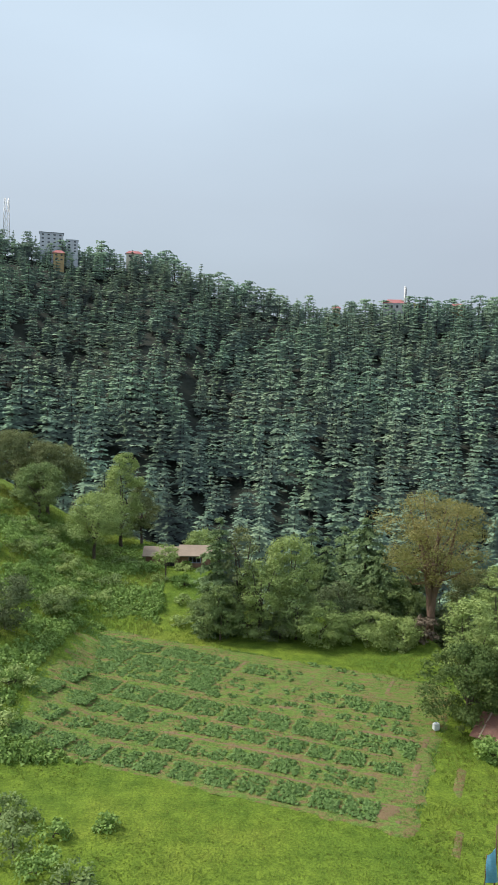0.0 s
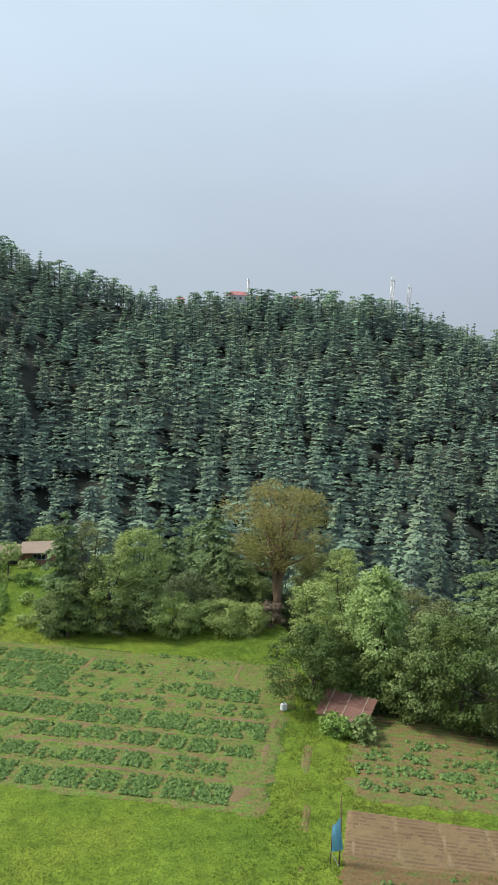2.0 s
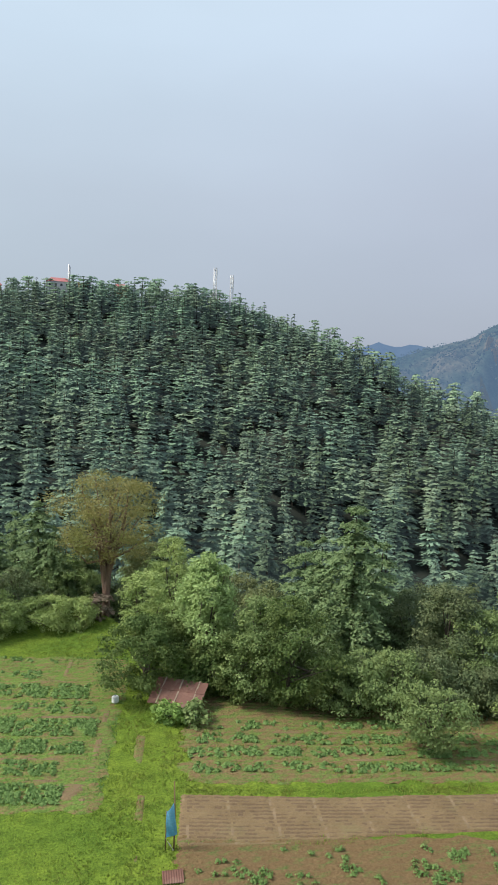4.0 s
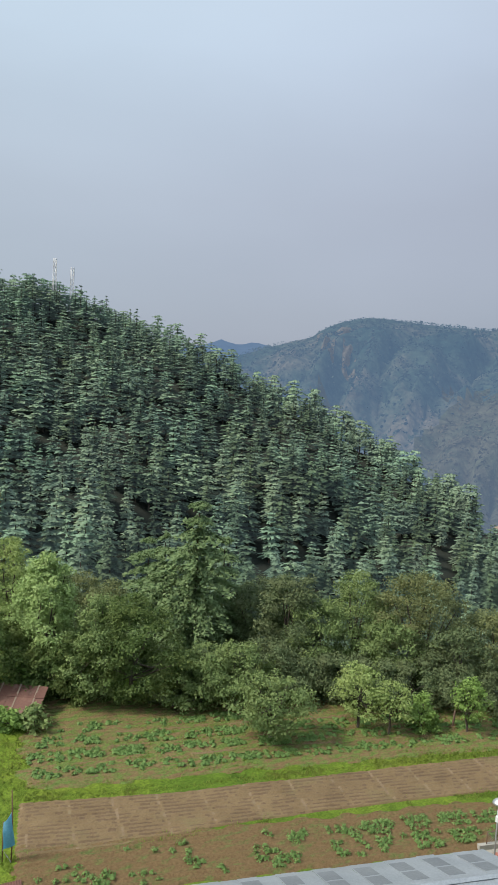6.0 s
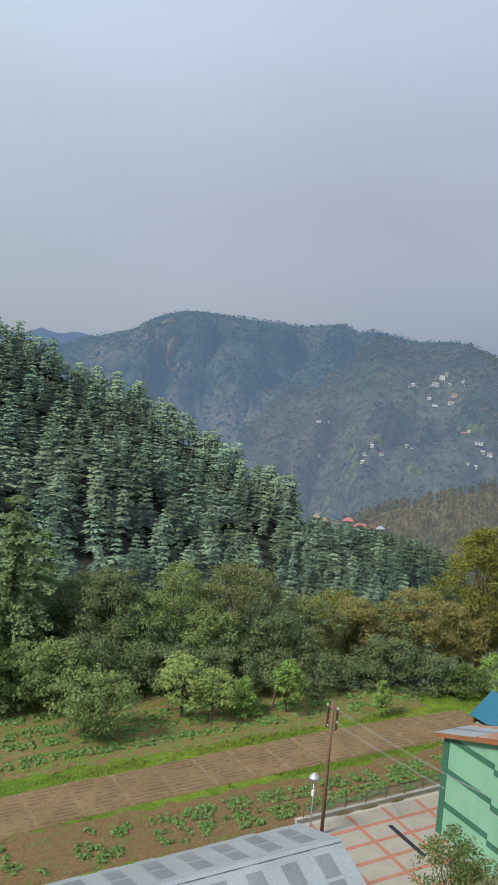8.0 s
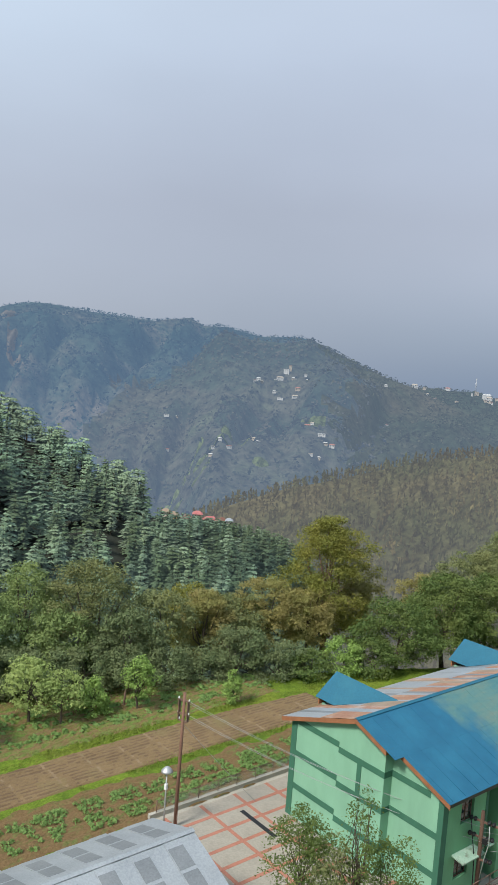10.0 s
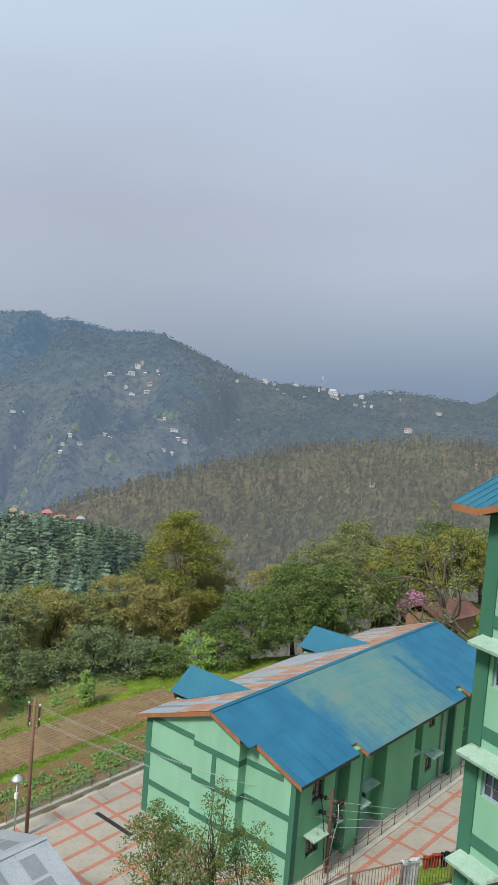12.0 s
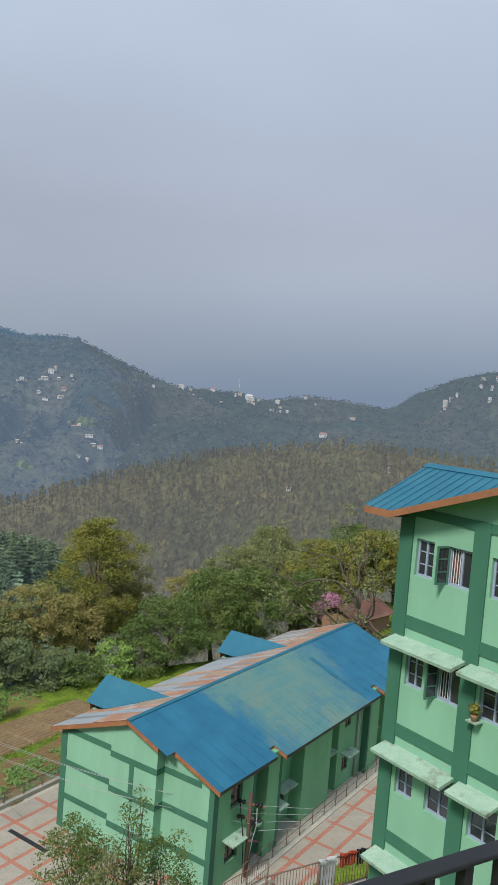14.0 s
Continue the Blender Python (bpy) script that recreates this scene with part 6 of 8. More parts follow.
def glazing_bars(fr, w, h, mat, bars, rails, t=0.065, d=0.06):
    for k in range(bars):
        x = w * (k + 1) / (bars + 1)
        part("mullion", boxed(x - t * 0.45, x + t * 0.45, 0.004, d - 0.004, t, h - t), mat, fr)
    edges = [t] + [w * (k + 1) / (bars + 1) for k in range(bars)] + [w - t]
    for k in range(rails):
        z = h * (k + 1) / (rails + 1)
        for x0, x1 in zip(edges, edges[1:]):
            part("glazing_bar", boxed(x0 + t * 0.3, x1 - t * 0.3, 0.012, d - 0.012, z - 0.014, z + 0.014), mat, fr)


def window(parent, x, y, z, w, h, mat, bars=1, rails=2, opened=False, curtain=None, depth=0.45):
    """A framed window in an opening: frame, panes and a near-black panel for the room's shade."""
    fr = part("window", frame_bm(w, h), mat, parent)
    fr.location = (x, y, z)
    glazing_bars(fr, w, h, mat, bars, 0 if opened else rails)
    n = bars + 1
    for k in range(n):
        if opened and k == 0:
            continue
        pw = w / n
        part("pane", boxed(k * pw + 0.05, (k + 1) * pw - 0.04, 0.026, 0.034, 0.06, h - 0.06), GLASS, fr)
    back = bmesh.new()
    box(back, -0.02, w + 0.02, depth, depth + 0.03, -0.02, h + 0.02)
    part("room_shade_panel", back, ROOM_SHADE, fr)
    if curtain:
        cb = bmesh.new()
        steps = 24
        cols = [[cb.verts.new((0.06 + (w - 0.12) * k / steps, 0.13 + 0.018 * math.sin(k * 1.6), zz)) for zz in (0.07, h - 0.08)] for k in range(steps + 1)]
        for p, q in zip(cols, cols[1:]):
            cb.faces.new((p[0], q[0], q[1], p[1]))
        bmesh.ops.solidify(cb, geom=cb.faces[:], thickness=0.008)
        part("curtain", cb, curtain, fr)
    if opened:
        leaf = part("casement", frame_bm(w / n, h, t=0.055, d=0.04), WINGREEN, fr, "opened green casement")
        for k in (1, 2):
            part("casement_bar", boxed(0.05, w / n - 0.05, 0.008, 0.032, h * k / 3 - 0.015, h * k / 3 + 0.015), WINGREEN, leaf)
        leaf.matrix_local = pose(0.0, 0.0, 0, 0, 0, -100) @ pose(0, 0, 0)
        shut = part("pane", boxed(0.045, w / n - 0.045, 0.014, 0.022, 0.045, h - 0.045), GLASS, fr)
        shut.matrix_local = pose(0, 0, 0, 0, 0, -100)
        for k in range(5):
            gx = 0.09 + k * (w / n - 0.1) / 4
            part("grille_bar", boxed(gx - 0.008, gx + 0.008, 0.04, 0.056, 0.05, h - 0.05), WHITE, fr, "white window grille bar")
    return fr


def slab(points, thick, name, mat, parent, label=""):
    return part(name, prism(points, thick), mat, parent, label)


# ---- the long green building ----
WD, EAVE, RIDGE, RY, LONG = 10.75, 6.18, 8.12, -5.3, 26.3
PITCH = (RIDGE - EAVE) / 5.3


def roof_z(y):
    return RIDGE - PITCH * abs(y - RY)


def long_building():
    b = thing("long_building", "two-storey mint green building with dark green bands and blue sheet roof", "building", SITE)
    # the end wall in two planes
    slab([(0, 0, -1), (0, 0, roof_z(0) - 0.06), (0, RY, RIDGE - 0.06), (0, -7.3, roof_z(-7.3) - 0.06), (0, -7.3, -1)][::-1], 0.95, "end_wall", MINT, b)
    slab([(0.65, -7.3, -1), (0.65, -7.3, roof_z(-7.3) - 0.06), (0.65, -WD, roof_z(-WD) - 0.06), (0.65, -WD, -1)][::-1], 0.35, "end_wall", MINT, b)
    slab([(LONG, -WD, -1), (LONG, -WD, roof_z(-WD) - 0.06), (LONG, RY, RIDGE - 0.06), (LONG, 0, roof_z(0) - 0.06), (LONG, 0, -1)][::-1], 0.3, "end_wall", MINT, b)
    part("side_wall", boxed(0.95, LONG - 0.3, -0.3, 0, -1, EAVE - 0.1), MINT, b)
    p = 0.03
    for y0, y1, zc in ((-0.42, -3.9, 6.0), (-3.9, -7.05, 5.72), (-0.42, -3.9, 4.02), (-3.9, -7.05, 3.72), (-0.42, -3.9, 2.0), (-3.9, -7.05, 1.66)):
        top = min(zc + 0.17, roof_z(y0) - 0.1)
        part("band", boxed(-p, 0.02, y1, y0, zc - 0.17, top), GREEN, b)
    part("band", boxed(-p, 0.02, -5.68, -5.36, 3.89, 5.55), GREEN, b)
    part("band", boxed(-p - 0.004, 0.02, -0.42, 0.03, -1, 6.02), GREEN, b, "dark green corner strip")
    for zc in (5.72, 3.73, 1.66):
        part("band", boxed(-p, 0.62, -7.33, -7.05, zc - 0.17, zc + 0.17), GREEN, b, "dark green band round the step of the wall")
    for zc in (5.72, 3.74, 1.66):
        y1 = -10.45 if zc < 5 else -9.9
        part("band", boxed(0.65 - p, 0.67, y1, -7.33, zc - 0.17, zc + 0.17), GREEN, b)
    part("band", boxed(0.62, 1.05, -WD - 0.03, -10.45, -1, 5.9), GREEN, b, "dark green corner strip")
    # the long side: a set-back wall with piers in front of it
    holes = []
    for x, z, w, h in ((2.2, 4.05, 1.1, 1.25), (2.0, 1.05, 1.2, 1.15), (8.4, 4.2, 1.2, 1.3), (8.4, 1.1, 1.2, 1.1), (14.2, 4.2, 0.9, 1.3), (14.2, 1.1, 0.9, 1.1)):
        holes.append((x, x + w, z, z + h))
    part("side_wall", wall_bm(bmesh.new(), 1.0, LONG - 0.3, -1, EAVE - 0.15, -9.85, -9.6, [h for h in holes if h[0] > 6]), GREEN_SIDE, b)
    part("pier", wall_bm(bmesh.new(), 1.05, 4.4, -1, EAVE - 0.2, -WD, -9.86, [(2.2, 3.3, 4.05, 5.3), (2.0, 3.2, 1.05, 2.2)]), GREEN_SIDE, b)
    part("pier", boxed(5.5, 6.75, -WD - 0.25, -9.86, -1, EAVE - 0.2), GREEN_SIDE, b)
    part("pier", boxed(10.1, 13.7, -WD, -9.86, -1, EAVE - 0.2), GREEN_SIDE, b)
    part("pier", wall_bm(bmesh.new(), 15.2, 18.9, -1, EAVE - 0.2, -WD + 0.25, -9.86, [(16.0, 16.9, 4.1, 5.2), (16.0, 16.9, 1.0, 2.0)]), GREEN_SIDE, b)
    part("pier", boxed(19.0, 20.6, -WD - 0.2, -9.86, -1, EAVE - 0.2), GREEN_SIDE, b)
    part("pier", boxed(22.2, 24.6, -WD, -9.86, -1, EAVE - 0.2), GREEN_SIDE, b)
    for x0, x1, y in ((6.75, 6.98, -WD - 0.27), (18.88, 19.1, -WD - 0.22), (4.4, 4.62, -WD - 0.02)):
        part("pilaster", boxed(x0, x1, y, -9.84, -1, EAVE - 0.22), GREEN, b, "dark green pilaster")
    for x, y, z, w, h in ((2.2, -10.6, 4.05, 1.1, 1.25), (2.0, -10.6, 1.05, 1.2, 1.15), (8.4, -9.8, 4.2, 1.2, 1.3), (8.4, -9.8, 1.1, 1.2, 1.1), (14.2, -9.8, 4.2, 0.9, 1.3), (14.2, -9.8, 1.1, 0.9, 1.1), (16.0, -10.4, 4.1, 0.9, 1.1), (16.0, -10.4, 1.0, 0.9, 1.0)):
        window(b, x, y, z, w, h, BROWNFRAME, depth=0.5)
    for x0, x1, y, z in ((1.7, 3.6, -WD, 2.45), (6.98, 8.0, -10.4, 2.2), (8.1, 9.9, -9.86, 2.55), (13.8, 15.1, -9.86, 2.85), (15.7, 17.2, -10.5, 2.35), (20.7, 21.9, -9.86, 2.5), (3.9, 4.4, -WD, 2.7)):
        slab([(x0, y, z + 0.12), (x0, y - 0.75, z), (x1, y - 0.75, z), (x1, y, z + 0.12)], 0.08, "sunshade", SHELF, b, "mint concrete sunshade")
    for x, y in ((4.85, -10.05), (5.1, -10.05), (5.3, -10.0), (17.9, -10.62), (18.1, -10.62)):
        tube("drain_pipe", [(x, y, -0.9), (x, y, 3.0), (x, y, EAVE - 0.4)], 0.06, PIPE, b, 8)
    # roof: sheets of the far slope, grey low down and rusty to the ridge
    rng = random.Random(3)
    x, k = -0.35, 0
    while x < LONG + 0.3:
        w = rng.choice((0.42, 0.55, 0.82))
        x1 = min(x + w, LONG + 0.35)
        for y0, y1, m in ((RY + 0.02, -2.6, RUSTY if rng.random() < 0.62 else rng.choice((GALV, HUT_ROOF, GALV_DARK))), (-2.68, 0.62, GALV if rng.random() < 0.66 else rng.choice((RUSTY, HUT_ROOF, GALV_DARK)))):
            lift = 0.010 + rng.uniform(0, 0.012) + (0.02 if y0 == RY + 0.02 else 0)
            slab([(x + 0.008, y0, roof_z(y0) + lift), (x1, y0, roof_z(y0) + lift), (x1, y1, roof_z(y1) + lift), (x + 0.008, y1, roof_z(y1) + lift)], 0.02, "roof_sheet", m, b)
        x, k = x1, k + 1
    # the blue slope in its three lengths
    sections = ((-0.35, 5.9, -WD - 0.55), (5.9, 6.5, -WD + 0.1), (6.5, 19.3, -WD - 0.8), (19.3, 19.95, -WD + 0.1), (19.95, LONG + 0.35, -WD - 0.8))
    for x0, x1, ye in sections:
        x = x0
        while x < x1 - 0.01:
            xe = min(x + 1.05, x1)
            if x1 - xe < 0.3:
                xe = x1
            for y0, y1 in ((RY - 0.02, -8.2), (-8.195, ye)):
                start = x
                if x0 < 0 and y1 == ye and x < 0.35:
                    start = 0.35
                lift = 0.012 + rng.uniform(0, 0.005) + (0.007 if y1 == -8.2 else 0)
                slab([(start + 0.002, y1, roof_z(y1) + lift), (xe, y1, roof_z(y1) + lift), (xe, y0, roof_z(y0) + lift), (start + 0.002, y0, roof_z(y0) + lift)], 0.02, "roof_sheet", BLUE_WORN, b)
            x = xe
        part("eave_board", boxed(max(x0, 0.35), x1, ye + 0.02, ye + 0.06, roof_z(ye) - 0.20, roof_z(ye) - 0.015), UNDER if ye < -WD else FASCIA, b)
    for k in range(25):
        x = 0.7 + 1.05 * k
        tube("seam", [(x, RY - 0.18, roof_z(RY - 0.18) + 0.018), (x, -WD - 0.45, roof_z(-WD - 0.45) + 0.018)], 0.011, BLUE_WORN, b, 5)
    for x0, ye in ((6.5, -WD - 0.8), (19.95, -WD - 0.8)):
        slab([(x0, -WD + 0.1, roof_z(-WD + 0.1) - 0.02), (x0, -WD + 0.1, roof_z(-WD + 0.1) - 0.25), (x0, ye, roof_z(ye) - 0.25), (x0, ye, roof_z(ye) - 0.02)], 0.04, "fascia", FASCIA, b)
    slab([(17.3, -8.9, roof_z(-8.9) + 0.05), (17.75, -8.9, roof_z(-8.9) + 0.05), (17.75, -6.6, roof_z(-6.6) + 0.05), (17.3, -6.6, roof_z(-6.6) + 0.05)], 0.02, "roof_patch", BLUE, b, "bright blue patch sheet")
    for s, m in ((-1, BLUE), (1, BLUE)):
        y = RY + s * 0.15
        slab([(-0.36, RY, RIDGE + 0.055), (-0.36, y, roof_z(y) + 0.055), (LONG + 0.36, y, roof_z(y) + 0.055), (LONG + 0.36, RY, RIDGE + 0.055)][:: (1 if s > 0 else -1)], 0.015, "ridge_cap", m, b)
    # soffit and orange barge boards of the near end
    def rake(xf, y0, y1):
        slab([(xf, y0, roof_z(y0)), (xf, y0, roof_z(y0) - 0.26), (xf, y1, roof_z(y1) - 0.26), (xf, y1, roof_z(y1))], 0.04, "barge_board", FASCIA, b, "orange barge board")
        slab([(xf + 0.04, y0, roof_z(y0) - 0.05), (xf + 0.04, y1, roof_z(y1) - 0.05), (xf + 0.5, y1, roof_z(y1) - 0.05), (xf + 0.5, y0, roof_z(y0) - 0.05)], 0.02, "soffit", UNDER, b)
    rake(-0.36, 0.62, -2.6)
    rake(-0.38, -2.6, RY)
    rake(-0.36, RY, -7.5)
    rake(0.34, -7.5, -WD - 0.55)
    part("barge_board", boxed(-0.36, 0.34, -7.56, -7.5, roof_z(-7.5) - 0.27, roof_z(-7.5) + 0.0), FASCIA, b)
    part("eave_board", boxed(-0.36, LONG + 0.35, 0.6, 0.64, roof_z(0.62) - 0.2, roof_z(0.62)), FASCIA, b)
    # two small cross gables over the far eave
    for x in (4.5, 18.2):
        zr, half, out = 7.72, 1.75, 1.0
        inner = RY + (RIDGE - zr) / PITCH
        for s in (-1, 1):
            zl = zr - 0.75 * half
            inl = min(RY + (RIDGE - zl) / PITCH, out - 0.3)
            pts = [(x, out, zr), (x, inner, zr + 0.01), (x + s * half, inl, zl + 0.02), (x + s * half, out, zl)]
            slab(pts if s < 0 else pts[::-1], 0.03, "cross_gable_roof", BLUE, b, "small blue cross gable")
        slab([(x - half + 0.1, out - 0.25, 6.0), (x + half - 0.1, out - 0.25, 6.0), (x + half - 0.1, out - 0.25, zr - 0.75 * half), (x, out - 0.25, zr - 0.08), (x - half + 0.1, out - 0.25, zr - 0.75 * half)], 0.1, "cross_gable_front", FASCIA, b)
        part("bay", boxed(x - half + 0.25, x + half - 0.25, 0.0, out - 0.36, -1, 6.1), MINT, b)
    return b


long_building()

# ---- the tall green block ----
BLOCK = pose(22.27, 0.93, 0, 0, 0, -130)


def tall_block():
    b = thing("tall_block", "tall mint green hostel block with dark green grid and blue roof", "building", BLOCK)
    length, deep, top = 11.0, 5.0, 23.75
    holes = []
    rows = [21.9 - 3.05 * k for k in range(7)]
    cols = ((0.56, 0.62), (1.62, 0.86), (3.02, 0.86), (4.0, 0.62), (5.6, 0.62), (6.6, 0.86), (8.1, 0.86), (9.2, 0.62))
    for z in rows:
        for x, w in cols:
            holes.append((x, x + w, z, z + 1.02))
    part("front_wall", wall_bm(bmesh.new(), 0, length, -1, top, 0, 0.25, holes), MINT, b)
    part("end_wall", boxed(0, 0.25, 0.25, deep, -1, top), MINT, b)
    part("end_wall", boxed(length - 0.25, length, 0.25, deep, -1, top), MINT, b)
    part("back_wall", boxed(0.25, length - 0.25, deep - 0.25, deep, -1, top), MINT, b)
    slab([(0.25, 0, top), (6.7, 0, top), (3.45, 0, 24.62)], 0.22, "gable_wall", MINT, b)
    for x0, x1 in ((-0.03, 0.43), (2.44, 2.92), (4.85, 5.35), (7.4, 7.9), (10.2, 11.03)):
        part("pilaster", boxed(x0, x1, -0.05, 0.02, -1, top), GREEN, b)
    for k in range(7):
        z = 20.44 - 3.05 * k
        for x0, x1 in ((0.43, 2.44), (2.92, 4.85), (5.35, 7.4), (7.9, 10.2)):
            part("band", boxed(x0, x1, -0.04, 0.02, z, z + 0.33), GREEN, b)
    part("band", boxed(0.43, 4.85, -0.04, 0.02, 23.5, 23.74), GREEN, b)
    for r, z in enumerate(rows):
        for c, (x, w) in enumerate(cols):
            opened = (r, c) in ((0, 1), (1, 1), (1, 3))
            window(b, x, 0.09, z, w, 1.02, WINFRAME, bars=1, rails=2, opened=opened, curtain=CURTAIN if (r + c) % 3 == 1 else None)
        if r:
            for x0, x1 in ((0.12, 2.55), (2.72, 3.98), (5.4, 7.5), (7.8, 9.9)):
                zz = z + 1.22
                aw = slab([(x0, 0.02, zz + 0.10), (x0, -0.62, zz - 0.04), (x1, -0.62, zz - 0.04), (x1, 0.02, zz + 0.10)], 0.09, "sunshade", SHELF, b, "weathered mint sunshade")
    for r, z in enumerate(rows):
        if r:
            zz = z + 1.22
            slab([(0.0, 0.75, zz + 0.10), (0.0, 2.6, zz + 0.10), (-0.5, 2.6, zz - 0.02), (-0.5, 0.75, zz - 0.02)][::-1], 0.09, "sunshade", SHELF, b, "weathered mint sunshade")
            part("window", boxed(-0.03, 0.02, 1.0, 2.2, z, z + 1.02), WINFRAME, b, "closed grey-lilac window")
    # roof: ridge along the block, a cross gable over the front
    e, ez, ry, rz = -0.6, 23.6, 2.5, 24.74
    main = [(-0.95, e, ez), (0.05, e, ez), (3.45, ry, rz), (-1.43, ry, rz)]
    slab(main, 0.03, "roof_sheet", BLUE, b)
    for k in range(15):
        x = -0.95 + 0.29 * k
        f = max(0.0, (x - 0.05) / 3.4)
        x0 = -0.95 if x < -0.9 else x
        lo, hi = Vector((x0, e + (ry - e) * f - 0.03, ez + (rz - ez) * f + 0.012)), Vector((x0 - 0.30 * (1 - f), ry, rz + 0.012))
        tube("rib", [lo, hi], 0.008, BLUE, b, 6)
    slab([(0.05, e - 0.02, ez), (3.45, e - 0.02, rz), (3.45, ry, rz)], 0.03, "roof_sheet", BLUE, b)
    slab([(3.45, ry, rz), (3.45, e - 0.02, rz), (6.85, e - 0.02, ez)], 0.03, "roof_sheet", BLUE, b)
    slab([(6.85, e, ez), (length + 0.5, e, ez), (length + 0.5, ry, rz), (3.45, ry, rz)], 0.03, "roof_sheet", BLUE, b)
    slab([(-1.43, ry, rz), (length + 0.5, ry, rz), (length + 0.5, deep + 0.6, ez), (-0.95, deep + 0.6, ez)], 0.03, "roof_sheet", BLUE, b)
    slab([(-1.45, ry, rz + 0.03), (-1.43, ry - 0.3, rz - 0.08), (3.4, ry - 0.3, rz - 0.08), (3.4, ry, rz + 0.03)], 0.012, "ridge_cap", BLUE, b)
    slab([(-0.95, e, ez), (-0.95, e, ez - 0.2), (0.05, e, ez - 0.2), (0.05, e, ez)], 0.04, "fascia", FASCIA, b, "orange fascia")
    slab([(0.05, e - 0.03, ez), (0.05, e - 0.03, ez - 0.19), (3.45, e - 0.03, rz - 0.19), (3.45, e - 0.03, rz)], 0.04, "fascia", FASCIA, b, "orange fascia")
    slab([(3.45, e - 0.03, rz), (3.45, e - 0.03, rz - 0.24), (6.85, e - 0.03, ez - 0.24), (6.85, e - 0.03, ez)], 0.04, "fascia", FASCIA, b, "orange fascia")
    part("soffit", boxed(-0.9, 0.2, e + 0.05, 0.0, ez - 0.16, ez - 0.12), UNDER, b)
    slab([(0.1, e + 0.02, ez - 0.10), (0.1, 0.0, ez - 0.10), (3.45, 0.0, rz - 0.10), (3.45, e + 0.02, rz - 0.10)], 0.03, "soffit", UNDER, b)
    slab([(3.45, e + 0.02, rz - 0.10), (3.45, 0.0, rz - 0.10), (6.8, 0.0, ez - 0.10), (6.8, e + 0.02, ez - 0.10)], 0.03, "soffit", UNDER, b)
    part("soffit", boxed(-0.9, 0, 0.0, deep + 0.5, ez - 0.16, ez - 0.12), UNDER, b)
    return b


tall_block()

# ---- a potted plant on a window sill of the block ----
def flower_pot():
    m = BLOCK @ pose(3.06, -0.16, 18.83)
    p = thing("flower_pot", "small clay pot with a yellow-green plant on the sill", "plant pot", m)
    tube("pot", [(0, 0, 0), (0, 0, 0.13), (0, 0, 0.16)], [0.07, 0.10, 0.11], RUSTY, p, 12)
    part("shelf", boxed(-0.16, 0.16, -0.14, 0.18, -0.03, 0.0), SHELF, p, "small concrete sill shelf")
    rng = np.random.default_rng(91)
    d = rng.normal(size=(240, 3))
    d /= np.linalg.norm(d, axis=1)[:, None]
    c = d * rng.uniform(0.05, 0.19, (240, 1)) + np.array([0, 0, 0.30])
    lv, lq = leaf_quads(c, d, 0.045, rng, 0.5)
    part_mesh("plant", mesh_from("plant", lv, lq, [LEAF_GOLD]), p)


flower_pot()


def ledge_plant():
    """A straggling plant rooted on a sunshade of the block's end wall."""
    p = thing("ledge_plant", "straggling plant with reddish flowers rooted on a sunshade", "plant", BLOCK @ pose(-0.28, 1.0, 14.02))
    rng = np.random.default_rng(93)
    tips = [np.array([rng.normal(0, 0.16), rng.normal(0, 0.22), rng.uniform(0.25, 0.85)]) for _ in range(9)]
    v, q = join_arrays([tube_arrays([(0, 0, -0.04), t * np.array([0.4, 0.4, 0.6]), t], [0.012, 0.009, 0.004], 5) for t in tips])
    part_mesh("stem", mesh_from("stem", v, q, [BARK]), p)
    c = np.concatenate([t + rng.normal(0, 0.09, (34, 3)) for t in tips])
    lv, lq = leaf_tris(c, rng.normal(size=c.shape) + np.array([0, 0, 0.5]), 0.05, rng, 0.55)
    part_mesh("foliage", mesh_from("foliage", lv, lq, [LEAF_MID]), p)
    c = np.concatenate([t + rng.normal(0, 0.07, (5, 3)) for t in tips])
    lv, lq = leaf_tris(c, rng.normal(size=c.shape), 0.04, rng, 0.7)
    part_mesh("flowers", mesh_from("flowers", lv, lq, [CLOTH_RED]), p, "small red flowers")


ledge_plant()

